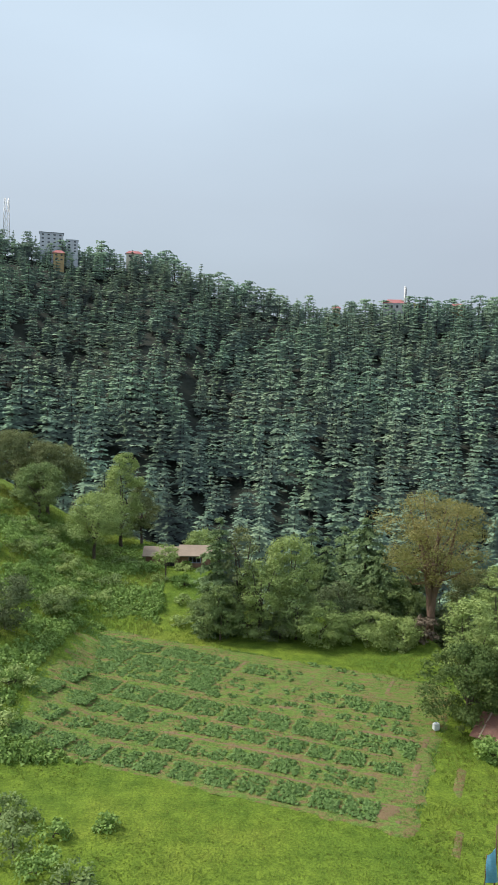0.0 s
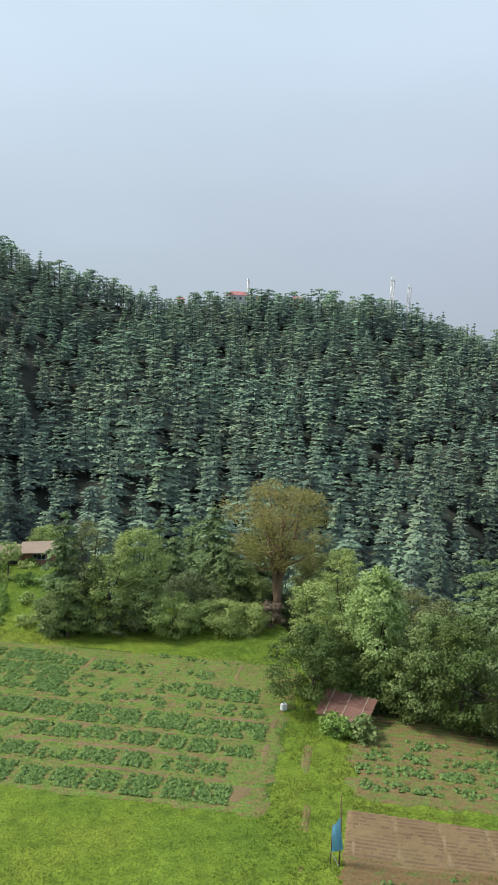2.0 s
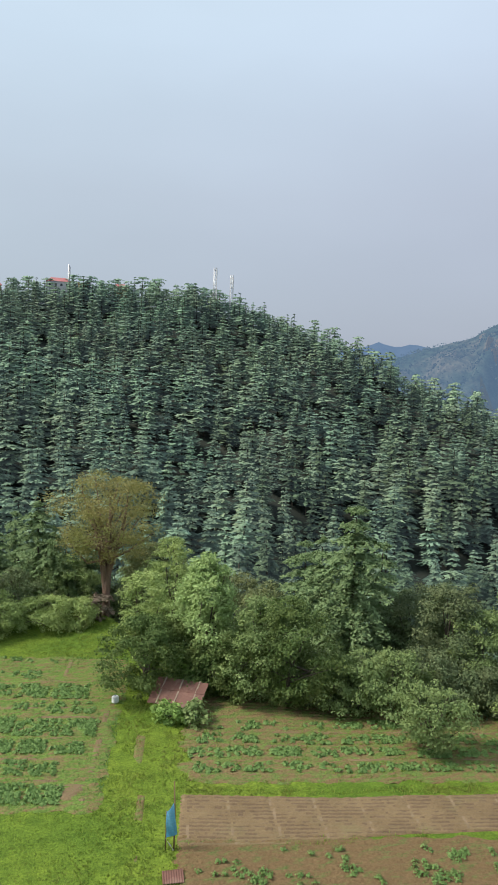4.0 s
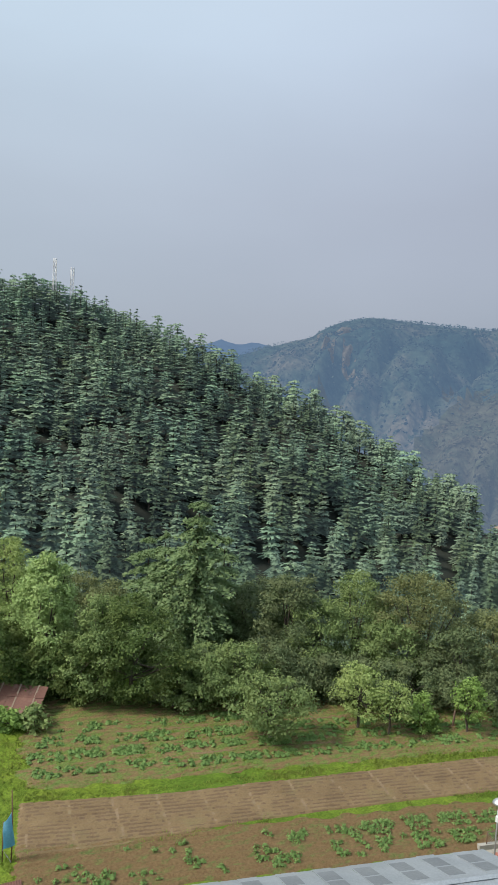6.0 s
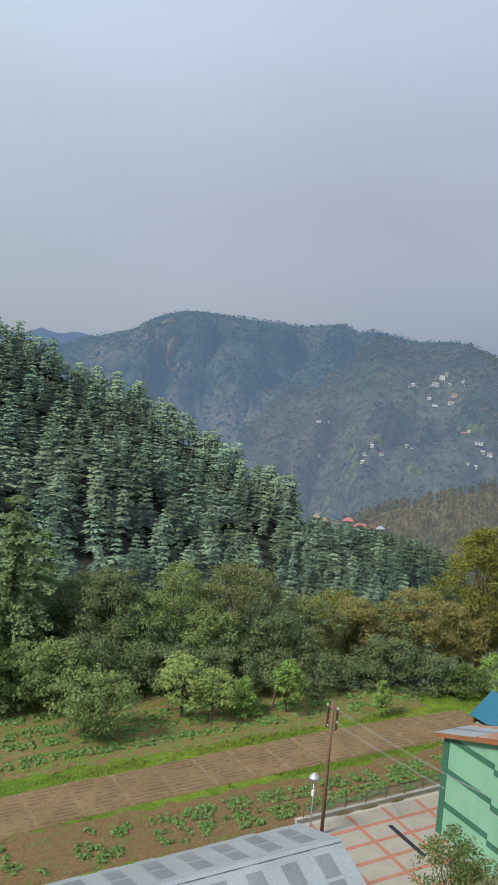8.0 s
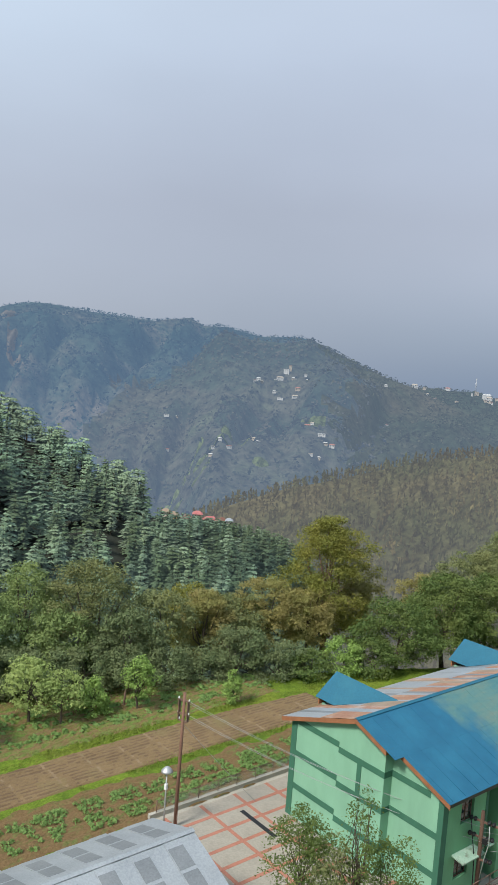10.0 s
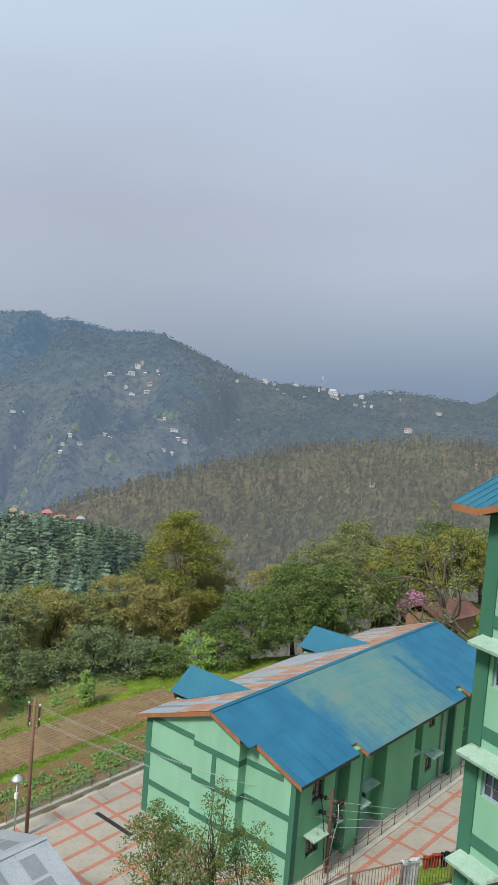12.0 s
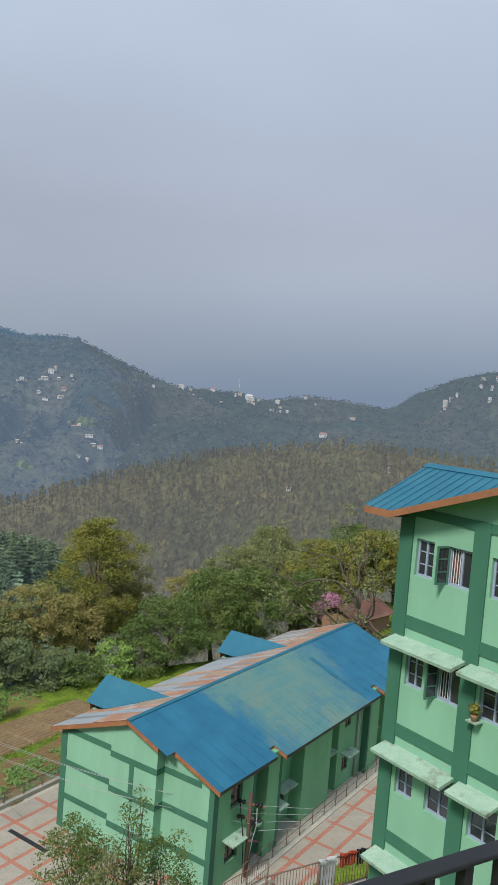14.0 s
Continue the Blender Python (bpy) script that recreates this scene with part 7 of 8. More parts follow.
# ---- the grey-roofed shed below ----
def grey_shed():
    b = thing("grey_roofed_shed", "long low shed with grey metal sheets and dull skylight panels", "shed", SITE)
    x0, x1, ry, rz, e = -31.0, -10.5, -4.6, 4.7, 3.5
    part("wall", boxed(x0 + 0.4, x1 - 0.5, -7.6, -1.7, -0.5, 3.35), CONCRETE, b)
    slab([(x1 - 0.45, -7.6, 3.35), (x1 - 0.45, -1.7, 3.35), (x1 - 0.45, ry, rz - 0.1)], 0.1, "gable_wall", CONCRETE, b)
    rng = random.Random(8)
    for side, ye in ((1, -1.15), (-1, -8.0)):
        x, k = x1, 0
        while x > x0:
            w = 0.92 if k % 2 else 0.86
            xa = max(x - w, x0)
            ext = rng.uniform(-0.06, 0.08)
            lift = (k % 2) * 0.018 + rng.uniform(0, 0.008)
            yy = ye + side * ext
            ze = rz - (rz - e) * abs(yy - ry) / 3.45
            pts = [(xa, ry, rz + lift), (x, ry, rz + lift), (x, yy, ze + lift), (xa, yy, ze + lift)]
            slab(pts[::-1] if side > 0 else pts, 0.012, "roof_sheet", GALV, b)
            if k % 2 == 1:
                for f0, f1 in ((0.16, 0.48), (0.53, 0.86)):
                    ya, yb = ry + (yy - ry) * f0, ry + (yy - ry) * f1
                    za, zb = rz + (ze - rz) * f0 + lift + 0.014, rz + (ze - rz) * f1 + lift + 0.014
                    q = [(xa + 0.05, ya, za), (x - 0.05, ya, za), (x - 0.05, yb, zb), (xa + 0.05, yb, zb)]
                    slab(q[::-1] if side > 0 else q, 0.008, "skylight_panel", GALV_DARK, b, "dull grey skylight panel")
            x, k = xa, k + 1
    for side in (-1, 1):
        y = ry + side * 0.2
        zz = rz - 0.07
        q = [(x0, ry, rz + 0.06), (x1 + 0.03, ry, rz + 0.06), (x1 + 0.03, y, zz + 0.06), (x0, y, zz + 0.06)]
        slab(q[::-1] if side > 0 else q, 0.012, "ridge_cap", GALV, b)
    return b


grey_shed()

# ---- the paved yard ----
def yard():
    base = tagged(part("pavement", boxed(-12, 30, -17, 3.6, -1.2, 0.012), CONCRETE), "concrete yard base with recessed joints", "pavement", kind="structure")
    base.matrix_world = SITE
    rng = random.Random(4)
    meshes = {}

    def paver(x0, x1, y0, y1, m, name):
        key = (round(x1 - x0, 2), round(y1 - y0, 2), m.name)
        if key not in meshes:
            me = bpy.data.meshes.new(name)
            bm = boxed(0, key[0], 0, key[1], 0, 0.05, bevel=0.008)
            bm.to_mesh(me)
            bm.free()
            me.materials.append(m)
            meshes[key] = me
        o = new(name, meshes[key])
        o.parent = base
        o.location = (x0, y0, rng.uniform(0, 0.005))
        return o

    gx = [-11.9 + 2.6 * k for k in range(17)]
    gy = [-16.9 + 1.45 * k for k in range(15)]
    s = 0.13
    for i, x in enumerate(gx[:-1]):
        for j, y in enumerate(gy[:-1]):
            inside = -0.1 < x + 1.3 < LONG - 1.0 and -WD - 0.2 < y + 0.7 < 0.4
            if inside or y + 1.45 > 3.6 or x + 2.6 > 30:
                continue
            paver(x + s, x + 2.6 - s, y + s, y + 1.45 - s, PAVER, "slab")
            paver(x - s + 0.006, x + s - 0.006, y + s, y + 1.45 - s, RED_STRIP, "strip")
            paver(x - s + 0.006, x + 2.6 - s - 0.006, y - s + 0.006, y + s - 0.006, RED_STRIP, "strip")
    grate = tagged(part("drain_grate", boxed(-2.42, -2.12, -1.7, 1.5, 0.03, 0.068), BLACK), "dark drain grate across the paving", "drain")
    grate.matrix_world = SITE
    low = tagged(part("trim", boxed(-7.5, 4.2, 3.6, 3.85, -0.6, 0.30), CONCRETE), "low concrete kerb wall under the field fence", "kerb", kind="structure")
    low.matrix_world = SITE
    side = tagged(part("trim", boxed(1.0, 24, -11.9, -11.35, -0.6, 0.12), CONCRETE), "concrete plinth edge beside the long building", "kerb", kind="structure")
    side.matrix_world = SITE


yard()


def fence(label, a, b, n, h, mat, rails, base=0.0, bars=0, mesh=False, r=0.028):
    """Posts and rails between two points of the site."""
    f = thing("fence", label, "fence", SITE)
    pa, pb = Vector(a), Vector(b)
    for k in range(n + 1):
        p = pa.lerp(pb, k / n)
        tube("post", [(p.x, p.y, p.z + base - 0.2), (p.x, p.y, p.z + base + h)], r, mat, f, 6)
    for z in rails:
        tube("rail", [(pa.x, pa.y, pa.z + base + z), (pb.x, pb.y, pb.z + base + z)], r * 0.8, mat, f, 6)
    for k in range(bars):
        p = pa.lerp(pb, (k + 0.5) / bars)
        tube("bar", [(p.x, p.y, p.z + base + rails[0]), (p.x, p.y, p.z + base + rails[-1])], 0.011, mat, f, 5)
    if mesh:
        chunks = []
        d = (pb - pa).length
        for k in range(int(d / 0.16)):
            for s in (-1, 1):
                p = pa.lerp(pb, k * 0.16 / d)
                q = pa.lerp(pb, min(1, max(0, (k * 0.16 + s * 0.7) / d)))
                chunks.append(tube_arrays([(p.x, p.y, p.z + base + 0.02), (q.x, q.y, q.z + base + rails[-1])], [0.006, 0.006], 3))
        v, q = join_arrays(chunks)
        part_mesh("wire_mesh", mesh_from("wire_mesh", v, q, [WIRE]), f)
    return f


RAIL_A, RAIL_B = (-12.705, -22.034), (-9.29, -23.715)
fence("low rusty fence with wire mesh along the field", (-7.0, 3.72, 0.3), (3.6, 3.72, 0.3), 7, 0.75, IRON, (0.72,), mesh=True)
fence("brown pipe railing beside the paved walk", (2.6, -11.6, 0.1), (24, -11.6, 0.1), 14, 1.05, IRON, (0.55, 1.03))
fence("brown barred railing on the raised terrace", (*RAIL_A, 11.37), (*RAIL_B, 11.37), 2, 1.05, IRON, (0.08, 1.03), bars=34)
fence("brown barred railing in front of the end wall", (-1.6, -11.9, 0.6), (3.1, -12.9, 0.8), 3, 1.05, IRON, (0.08, 1.03), bars=30)
fence("red pipe railing before the end wall", (-6.0, -8.2, 0.2), (-1.2, -10.8, 0.2), 3, 0.95, IRON_RED, (0.5, 0.93), bars=10)
fence("reddish pipe railing beside the grey shed", (-9.3, -1.0, 0.0), (-8.6, -9.0, 0.0), 5, 0.9, IRON_RED, (0.5, 0.88))


def washing():
    top = 12.42
    a, b = Vector((*RAIL_A, 0)), Vector((*RAIL_B, 0))
    for name, label, t0, w, h, m in (("towel", "white towel hung over the railing", 1.87, 0.66, 1.0, CLOTH_WHITE), ("cloth", "orange-red cloth hung over the railing", 2.70, 0.60, 0.46, CLOTH_RED), ("cloth", "dark garment hung over the railing", 3.36, 0.28, 0.52, BLACK)):
        d = (b - a).normalized()
        n = Vector((-d.y, d.x, 0))
        bm = bmesh.new()
        rows = []
        for j in range(9):
            v = j / 8
            row = []
            for i in range(9):
                u = i / 8
                side = -1 if v < 0.5 else 1
                drop = abs(v - 0.5) * 2 * h * (0.12 if side < 0 else 1.0)
                p = a + d * (t0 + u * w) + n * side * (0.04 + 0.03 * math.sin(u * 9 + v * 4))
                row.append(bm.verts.new((p.x, p.y, top + 0.03 - drop)))
            rows.append(row)
        for j in range(8):
            for i in range(8):
                bm.faces.new((rows[j][i], rows[j][i + 1], rows[j + 1][i + 1], rows[j + 1][i]))
        bmesh.ops.solidify(bm, geom=bm.faces[:], thickness=0.012)
        o = tagged(part(name, bm, m), label, "cloth")
        o.matrix_world = SITE


washing()


def retaining_wall(label, a, b, top):
    """A concrete wall that carries a railing between two points of the site."""
    p, q = Vector((*a, 0)), Vector((*b, 0))
    d = (q - p).normalized()
    n = Vector((-d.y, d.x, 0)) * 0.14
    p, q = p - d * 0.2, q + d * 0.2
    w = tagged(part("retaining_wall", prism([(*(p - n).xy, top), (*(q - n).xy, top), (*(q + n).xy, top), (*(p + n).xy, top)], top + 1.0), CONCRETE), label, "wall", kind="structure")
    w.matrix_world = SITE


raised = tagged(part("terrace", prism([(-12.80, -21.85, 11.37), (-14.15, -24.60, 11.37), (-10.45, -26.42, 11.37), (-9.10, -23.67, 11.37)], 12.4), CONCRETE), "raised concrete terrace that carries the barred railing", "terrace", kind="structure")
raised.matrix_world = SITE
retaining_wall("low concrete wall before the end of the building", (-1.6, -11.9), (3.1, -12.9), 0.7)
# the grass plot between that railing and the paved walk
lawn = tagged(part("lawn_plot", prism([(4.34, -14.57, 0.10), (8.15, -16.72, 0.10), (10.28, -15.89, 0.10), (7.78, -14.75, 0.10)], 0.2), GRASS), "yellow-green grass plot beside the paved walk", "lawn", kind="structure")
lawn.matrix_world = SITE


# ---- poles and wires ----
def wire(name, label, a, b, sag=0.5, r=0.010):
    pts = [Vector(a).lerp(Vector(b), k / 14) - Vector((0, 0, sag * 4 * (k / 14) * (1 - k / 14))) for k in range(15)]
    return tagged(tube(name, pts, r, WIRE, None, 4), label, "wire")


def electric_pole():
    p = thing("electric_pole", "rusty brown electric pole with crossarms and insulators", "pole", pose(36.3, 24.6, 0))
    tube("shaft", [(0, 0, -0.3), (0.04, 0, 4), (0.10, 0.0, 8.05)], [0.11, 0.10, 0.085], WOODPOLE, p, 10)
    for z, w in ((7.55, 0.42), (6.75, 0.42), (6.35, 0.3)):
        part("crossarm", boxed(0.02, 0.12, -w, w, z, z + 0.08), IRON, p)
        for s in (-1, 1):
            tube("insulator", [(0.07, s * w * 0.86, z + 0.08), (0.07, s * w * 0.86, z + 0.2)], [0.05, 0.035], WHITE, p, 8)
    part("side_channel", boxed(-0.02, 0.18, -0.34, -0.28, 6.4, 7.6), IRON, p)
    part("side_channel", boxed(-0.02, 0.18, 0.28, 0.34, 6.4, 7.6), IRON, p)


def yard_lamp():
    p = thing("yard_lamp", "slim steel post lamp with a shiny bell shade", "lamp", pose(36.0, 25.2, 0))
    tube("post", [(0, 0, -0.3), (0, 0, 3.3)], 0.045, STEEL, p, 8)
    part("control_box", boxed(-0.09, 0.09, -0.08, 0.08, 2.2, 2.55, bevel=0.01), WHITE, p)
    tube("shade", [(0, 0, 3.28), (0, 0, 3.36), (0, 0, 3.5), (0, 0, 3.6)], [0.36, 0.33, 0.2, 0.05], STEEL, p, 16)
    tube("bulb", [(0, 0, 3.12), (0, 0, 3.2), (0, 0, 3.28)], [0.05, 0.12, 0.1], WHITE, p, 12)


def near_pole():
    x, y = polar(-78.4, 41.5)
    p = thing("electric_pole", "leaning rusty pole with many insulators before the building", "pole", pose(x, y, 0.3))
    tube("shaft", [(0.12, 0, -0.9), (0.05, 0, 2), (-0.05, 0.0, 4.6)], [0.12, 0.11, 0.095], POLE_DARK, p, 10)
    for z, a in ((3.95, 0.15), (3.1, 0.0), (1.9, -0.1)):
        arm = part("crossarm", boxed(-0.05, 0.05, -0.62, 0.62, z, z + 0.09), IRON, p)
        arm.rotation_euler = (a * 0.4, 0, 0)
        for s in (-0.58, -0.36, 0.36, 0.58):
            tube("insulator", [(-0.14, s, z + 0.08), (-0.05, s, z + 0.08), (0.0, s, z + 0.08), (0.05, s, z + 0.08), (0.14, s, z + 0.08)], [0.07, 0.11, 0.06, 0.11, 0.07], BLACK, p, 8)
    tube("brace", [(-0.02, 0.0, 2.4), (0.1, -0.5, 3.1)], 0.02, IRON, p, 6)
    tube("cable", [(-0.1, 0.55, 3.95), (-0.12, 0.42, 3.2), (-0.12, 0.22, 2.0), (-0.1, 0.16, 0.4)], 0.028, BLACK, p, 6, "black service cable")
    tube("cable", [(-0.1, -0.4, 3.9), (-0.14, -0.46, 3.0), (-0.12, -0.30, 2.2), (-0.1, -0.14, 1.0)], 0.022, PIPE, p, 6, "grey service cable")
    part("junction_box", boxed(-0.2, -0.1, -0.36, -0.12, 2.9, 3.25, bevel=0.02), BLACK, p, "black junction box")
    return x, y


electric_pole()
yard_lamp()
npx, npy = near_pole()
for k, (dz, s) in enumerate(((7.6, -0.36), (7.6, 0.36), (6.8, -0.36), (6.8, 0.36))):
    wire("power_line", "thin power line across the yard", (36.4, 24.6 + s, dz), (npx, npy + s, 4.0 - 0.8 * (k // 2)), 0.5)
for k in range(4):
    wire("power_line", "thin power line toward the tall block", (npx, npy + 0.2 - 0.2 * k, 4.2 - 0.45 * k), (60, -26 + k, 2.0 + 0.8 * k), 0.8)
wire("stay_wire", "slack stay wire of the electric pole", (36.4, 24.6, 6.2), (41.0, 22.0, 0.4), 0.05)


# ---- sheds, hut and small things in the fields ----
def tin_shed():
    s = thing("tin_shed", "small stone shed with patched red-oxide sheet roof", "shed", pose(19.2, 55.1, -0.25, 0, 0, -40) @ Matrix.Scale(0.82, 4))
    part("wall", boxed(-2.1, 2.1, -1.0, 1.0, -0.3, 1.35), BRICKISH, s)
    rng = random.Random(2)
    for k in range(6):
        x0 = -2.5 + k * 0.84
        for y0, z0, y1, z1 in ((-1.35, 1.05, 0.15, 1.95), (0.1, 1.93, 1.3, 2.5)):
            d = rng.uniform(0, 0.03) + (k % 2) * 0.02
            slab([(x0, y0 - rng.uniform(0, 0.12), z0 + d), (x0 + 0.87, y0 - rng.uniform(0, 0.12), z0 + d), (x0 + 0.87, y1, z1 + d), (x0, y1, z1 + d)], 0.015, "roof_sheet", SHED_RED, s)
    for k in (1, 3, 5):
        x = -2.5 + k * 0.84
        slab([(x - 0.07, -1.4, 1.15), (x + 0.07, -1.4, 1.15), (x + 0.07, 1.3, 2.63), (x - 0.07, 1.3, 2.63)], 0.03, "joint_strip", HUT_ROOF, s, "pale rusty joint strip")
    part("back_wall", boxed(-2.1, 2.1, 1.0, 1.15, -0.3, 2.3), BRICKISH, s)


tin_shed()
broadleaf("bush", "fresh green bush in front of the tin shed", -18.6, 56.2, 1.5, 2.4, LEAF_FRESH, seed=401, bare=0.02, category="bush", size=0.14)
broadleaf("bush", "leafy green bush against the tin shed", -20.6, 55.6, 1.7, 2.2, LEAF_MID, seed=402, bare=0.02, category="bush", size=0.14)
broadleaf("bush", "bright green creeper behind the tin shed", -19.4, 62.0, 2.9, 3.0, LEAF_FRESH, seed=403, bare=0.02, category="bush", size=0.16)


def hill_hut():
    x, y = polar(5.0, 98)
    z = ground_z(x, y)
    h = thing("hill_hut", "low brick hut with pale flat roofs on the slope", "hut", pose(x, y, z - 0.1, 0, 0, 4))
    part("wall", wall_bm(bmesh.new(), 0.6, 4.2, -0.6, 1.7, -1.2, -0.95, [(1.5, 3.0, 0.7, 1.5)]), BRICKISH, h)
    # A solid near-black block paints the shade inside the hut.
    part("wall", boxed(0.6, 4.2, -0.95, 2.0, -0.6, 1.7), ROOM_SHADE, h, "near-black block in place of the hut's unlit inside")
    part("wall", boxed(-3.9, 0.6, -0.4, 2.0, -0.6, 1.35), BRICKISH, h)
    fr = part("window", frame_bm(1.5, 0.8), WINFRAME, h)
    glazing_bars(fr, 1.5, 0.8, WINFRAME, 2, 0)
    fr.location = (1.5, -1.16, 0.7)
    slab([(0.2, -1.7, 1.72), (4.5, -1.7, 1.72), (4.5, 2.3, 2.25), (0.2, 2.3, 2.25)], 0.12, "roof", HUT_ROOF, h)
    slab([(-4.3, -1.0, 1.45), (0.35, -1.0, 1.45), (0.35, 2.3, 2.0), (-4.3, 2.3, 2.0)], 0.12, "roof", HUT_ROOF, h)
    # A near-black plate paints the shade of an open door.
    part("doorway_shade", boxed(-1.2, -0.3, -0.43, -0.39, -0.5, 1.25), ROOM_SHADE, h)
    part("wall_panel", boxed(3.1, 4.0, -1.24, -1.19, -0.3, 1.3), BRICKISH, h)


hill_hut()


def tarp_screen():
    t = thing("tarp_screen", "sky-blue tarpaulin strip hung from a tall stake", "tarpaulin", pose(13.25, 38.35, 0, 0, 0, -19))
    tube("stake", [(0.10, 0.04, -0.2), (0.12, 0.04, 2.0), (0.06, 0.02, 4.0)], [0.05, 0.045, 0.03], WOODPOLE, t, 6)
    tube("stake", [(-0.36, 0.10, -0.2), (-0.34, 0.08, 2.3)], 0.03, WOODPOLE, t, 6)
    bm = bmesh.new()
    n, mrow = 6, 12
    rows = []
    for i in range(n + 1):
        u = i / n
        row = []
        for j in range(mrow + 1):
            v = j / mrow
            x = -0.34 + 0.40 * u + 0.20 * u * (1 - v) + 0.02 * math.sin(v * 7)
            z = (0.80 + 0.22 * u) * (1 - v) + (2.30 + 0.5 * u) * v - 0.06 * math.sin(math.pi * u)
            row.append(bm.verts.new((x, 0.05 * math.sin(u * 5 + v * 3) - 0.12 * math.sin(math.pi * v), z)))
        rows.append(row)
    for i in range(n):
        for j in range(mrow):
            bm.faces.new((rows[i][j], rows[i + 1][j], rows[i + 1][j + 1], rows[i][j + 1]))
    bmesh.ops.solidify(bm, geom=bm.faces[:], thickness=0.015)
    part("sheet", bm, TARP, t)
    bm = bmesh.new()
    rows = [[bm.verts.new((-0.36 + 0.42 * i / 6 + 0.10 * j / 4, 0.05 * math.sin(i * 1.7 + j), 0.78 - 0.75 * i / 6 - 0.12 * j / 4 * (1 - i / 8))) for j in range(5)] for i in range(7)]
    for i in range(6):
        for j in range(4):
            bm.faces.new((rows[i][j], rows[i + 1][j], rows[i + 1][j + 1], rows[i][j + 1]))
    bmesh.ops.solidify(bm, geom=bm.faces[:], thickness=0.015)
    part("loose_end", bm, CLOTH_WHITE, t, "pale crumpled end of the sheet")


tarp_screen()


def white_crate():
    c = thing("water_can", "small white plastic can beside the field path", "can", pose(14.95, 57.6, 0.0, 0, 0, 20))
    part("body", boxed(-0.24, 0.24, -0.18, 0.18, 0, 0.55, bevel=0.05), WHITE, c)
    part("cap", boxed(-0.06, 0.06, -0.05, 0.05, 0.55, 0.63, bevel=0.015), WINFRAME, c, "grey cap")


white_crate()
broadleaf("bush", "low bramble hump on the field's top edge", -11.6, 76.5, 0.8, 2.2, LEAF_LIGHT, seed=420, bare=0.0, category="bush", size=0.12)

# ---- the near shrub before the end wall, the gnarled tree and the house behind ----
broadleaf("shrub", "leafy shrub with light green tips", -65.6, 29.0, 5.3, 2.3, LEAF_DEEP, "round", 0.2, seed=500, size=0.050, dens=0.8, z=4.9, limbs=26, category="shrub", stem=0.4, gappy=0.25, lumps=80)
broadleaf("shrub", "small olive shrub leaning out of the bank", -68.0, 28.6, 4.6, 1.8, LEAF_OLIVE, "round", 0.2, seed=503, size=0.050, dens=0.7, z=4.9, limbs=20, category="shrub", stem=0.4, gappy=0.35, lumps=60)
broadleaf("shrub", "tall thin-branched shrub with narrow leaves", -69.9, 28.8, 6.6, 1.9, LEAF_DEEP, "tall", 0.22, seed=501, size=0.050, dens=0.65, z=4.9, limbs=34, category="shrub", stem=0.4, gappy=0.45, lumps=64)
broadleaf("shrub", "leafy shrub with pale stems", -72.2, 29.0, 4.5, 2.3, LEAF_DEEP, "round", 0.2, seed=502, size=0.050, dens=0.75, z=4.9, limbs=24, category="shrub", stem=0.4, gappy=0.35, lumps=70)
terrace = tagged(part("ground_terrace", prism([(*polar(-62, 25), 5.0), (*polar(-62, 30.2), 5.0), (*polar(-77, 30.2), 5.0), (*polar(-77, 25), 5.0)][::-1], 5.2), GRASS), "grassy terrace bank carrying the shrubs", "terrace", kind="structure")


def gnarled_tree():
    x, y = polar(-87.4, 73)
    z = ground_z(x, y)
    t = thing("gnarled_tree", "old half-bare tree with twisted grey limbs", "tree", pose(x, y, z - 0.2))
    rng = np.random.default_rng(77)
    chunks, tips = [], []

    def limb(p, d, L, r, depth):
        pts, rad = [p], [r]
        q = p.copy()
        for k in range(4):
            d = d + rng.normal(0, 0.28, 3)
            d /= np.linalg.norm(d)
            q = q + d * L / 4
            pts.append(q.copy())
            rad.append(r * (1 - 0.16 * (k + 1)))
        chunks.append(tube_arrays(pts, rad, 6))
        if depth == 0:
            tips.append(q)
            return
        for k in range(3):
            a = rng.normal(0, 0.75, 3)
            limb(pts[rng.integers(2, 5)].copy(), d + a, L * rng.uniform(0.55, 0.8), r * 0.5, depth - 1)

    limb(np.array([0.0, 0, 0]), np.array([0.0, 0.15, 1.0]), 6.4, 0.46, 4)
    limb(np.array([0.0, 0.1, 2.2]), np.array([-0.1, 0.65, 0.95]), 7.4, 0.34, 4)
    limb(np.array([0.0, 0.1, 3.0]), np.array([0.1, 0.9, 0.5]), 5.4, 0.26, 3)
    v, q = join_arrays(chunks)
    part_mesh("trunk", mesh_from("trunk", v, q, [BARK], smooth=True), t)
    tips = np.array(tips)
    tips = tips[rng.random(len(tips)) < 0.42]
    c = np.repeat(tips, 34, 0) + rng.normal(0, 0.36, (len(tips) * 34, 3))
    lv, lq = leaf_quads(c, rng.normal(size=c.shape) + np.array([0, 0, 0.4]), 0.12, rng)
    part_mesh("crown", mesh_from("crown", lv, lq, [LEAF_OLIVE]), t)


gnarled_tree()


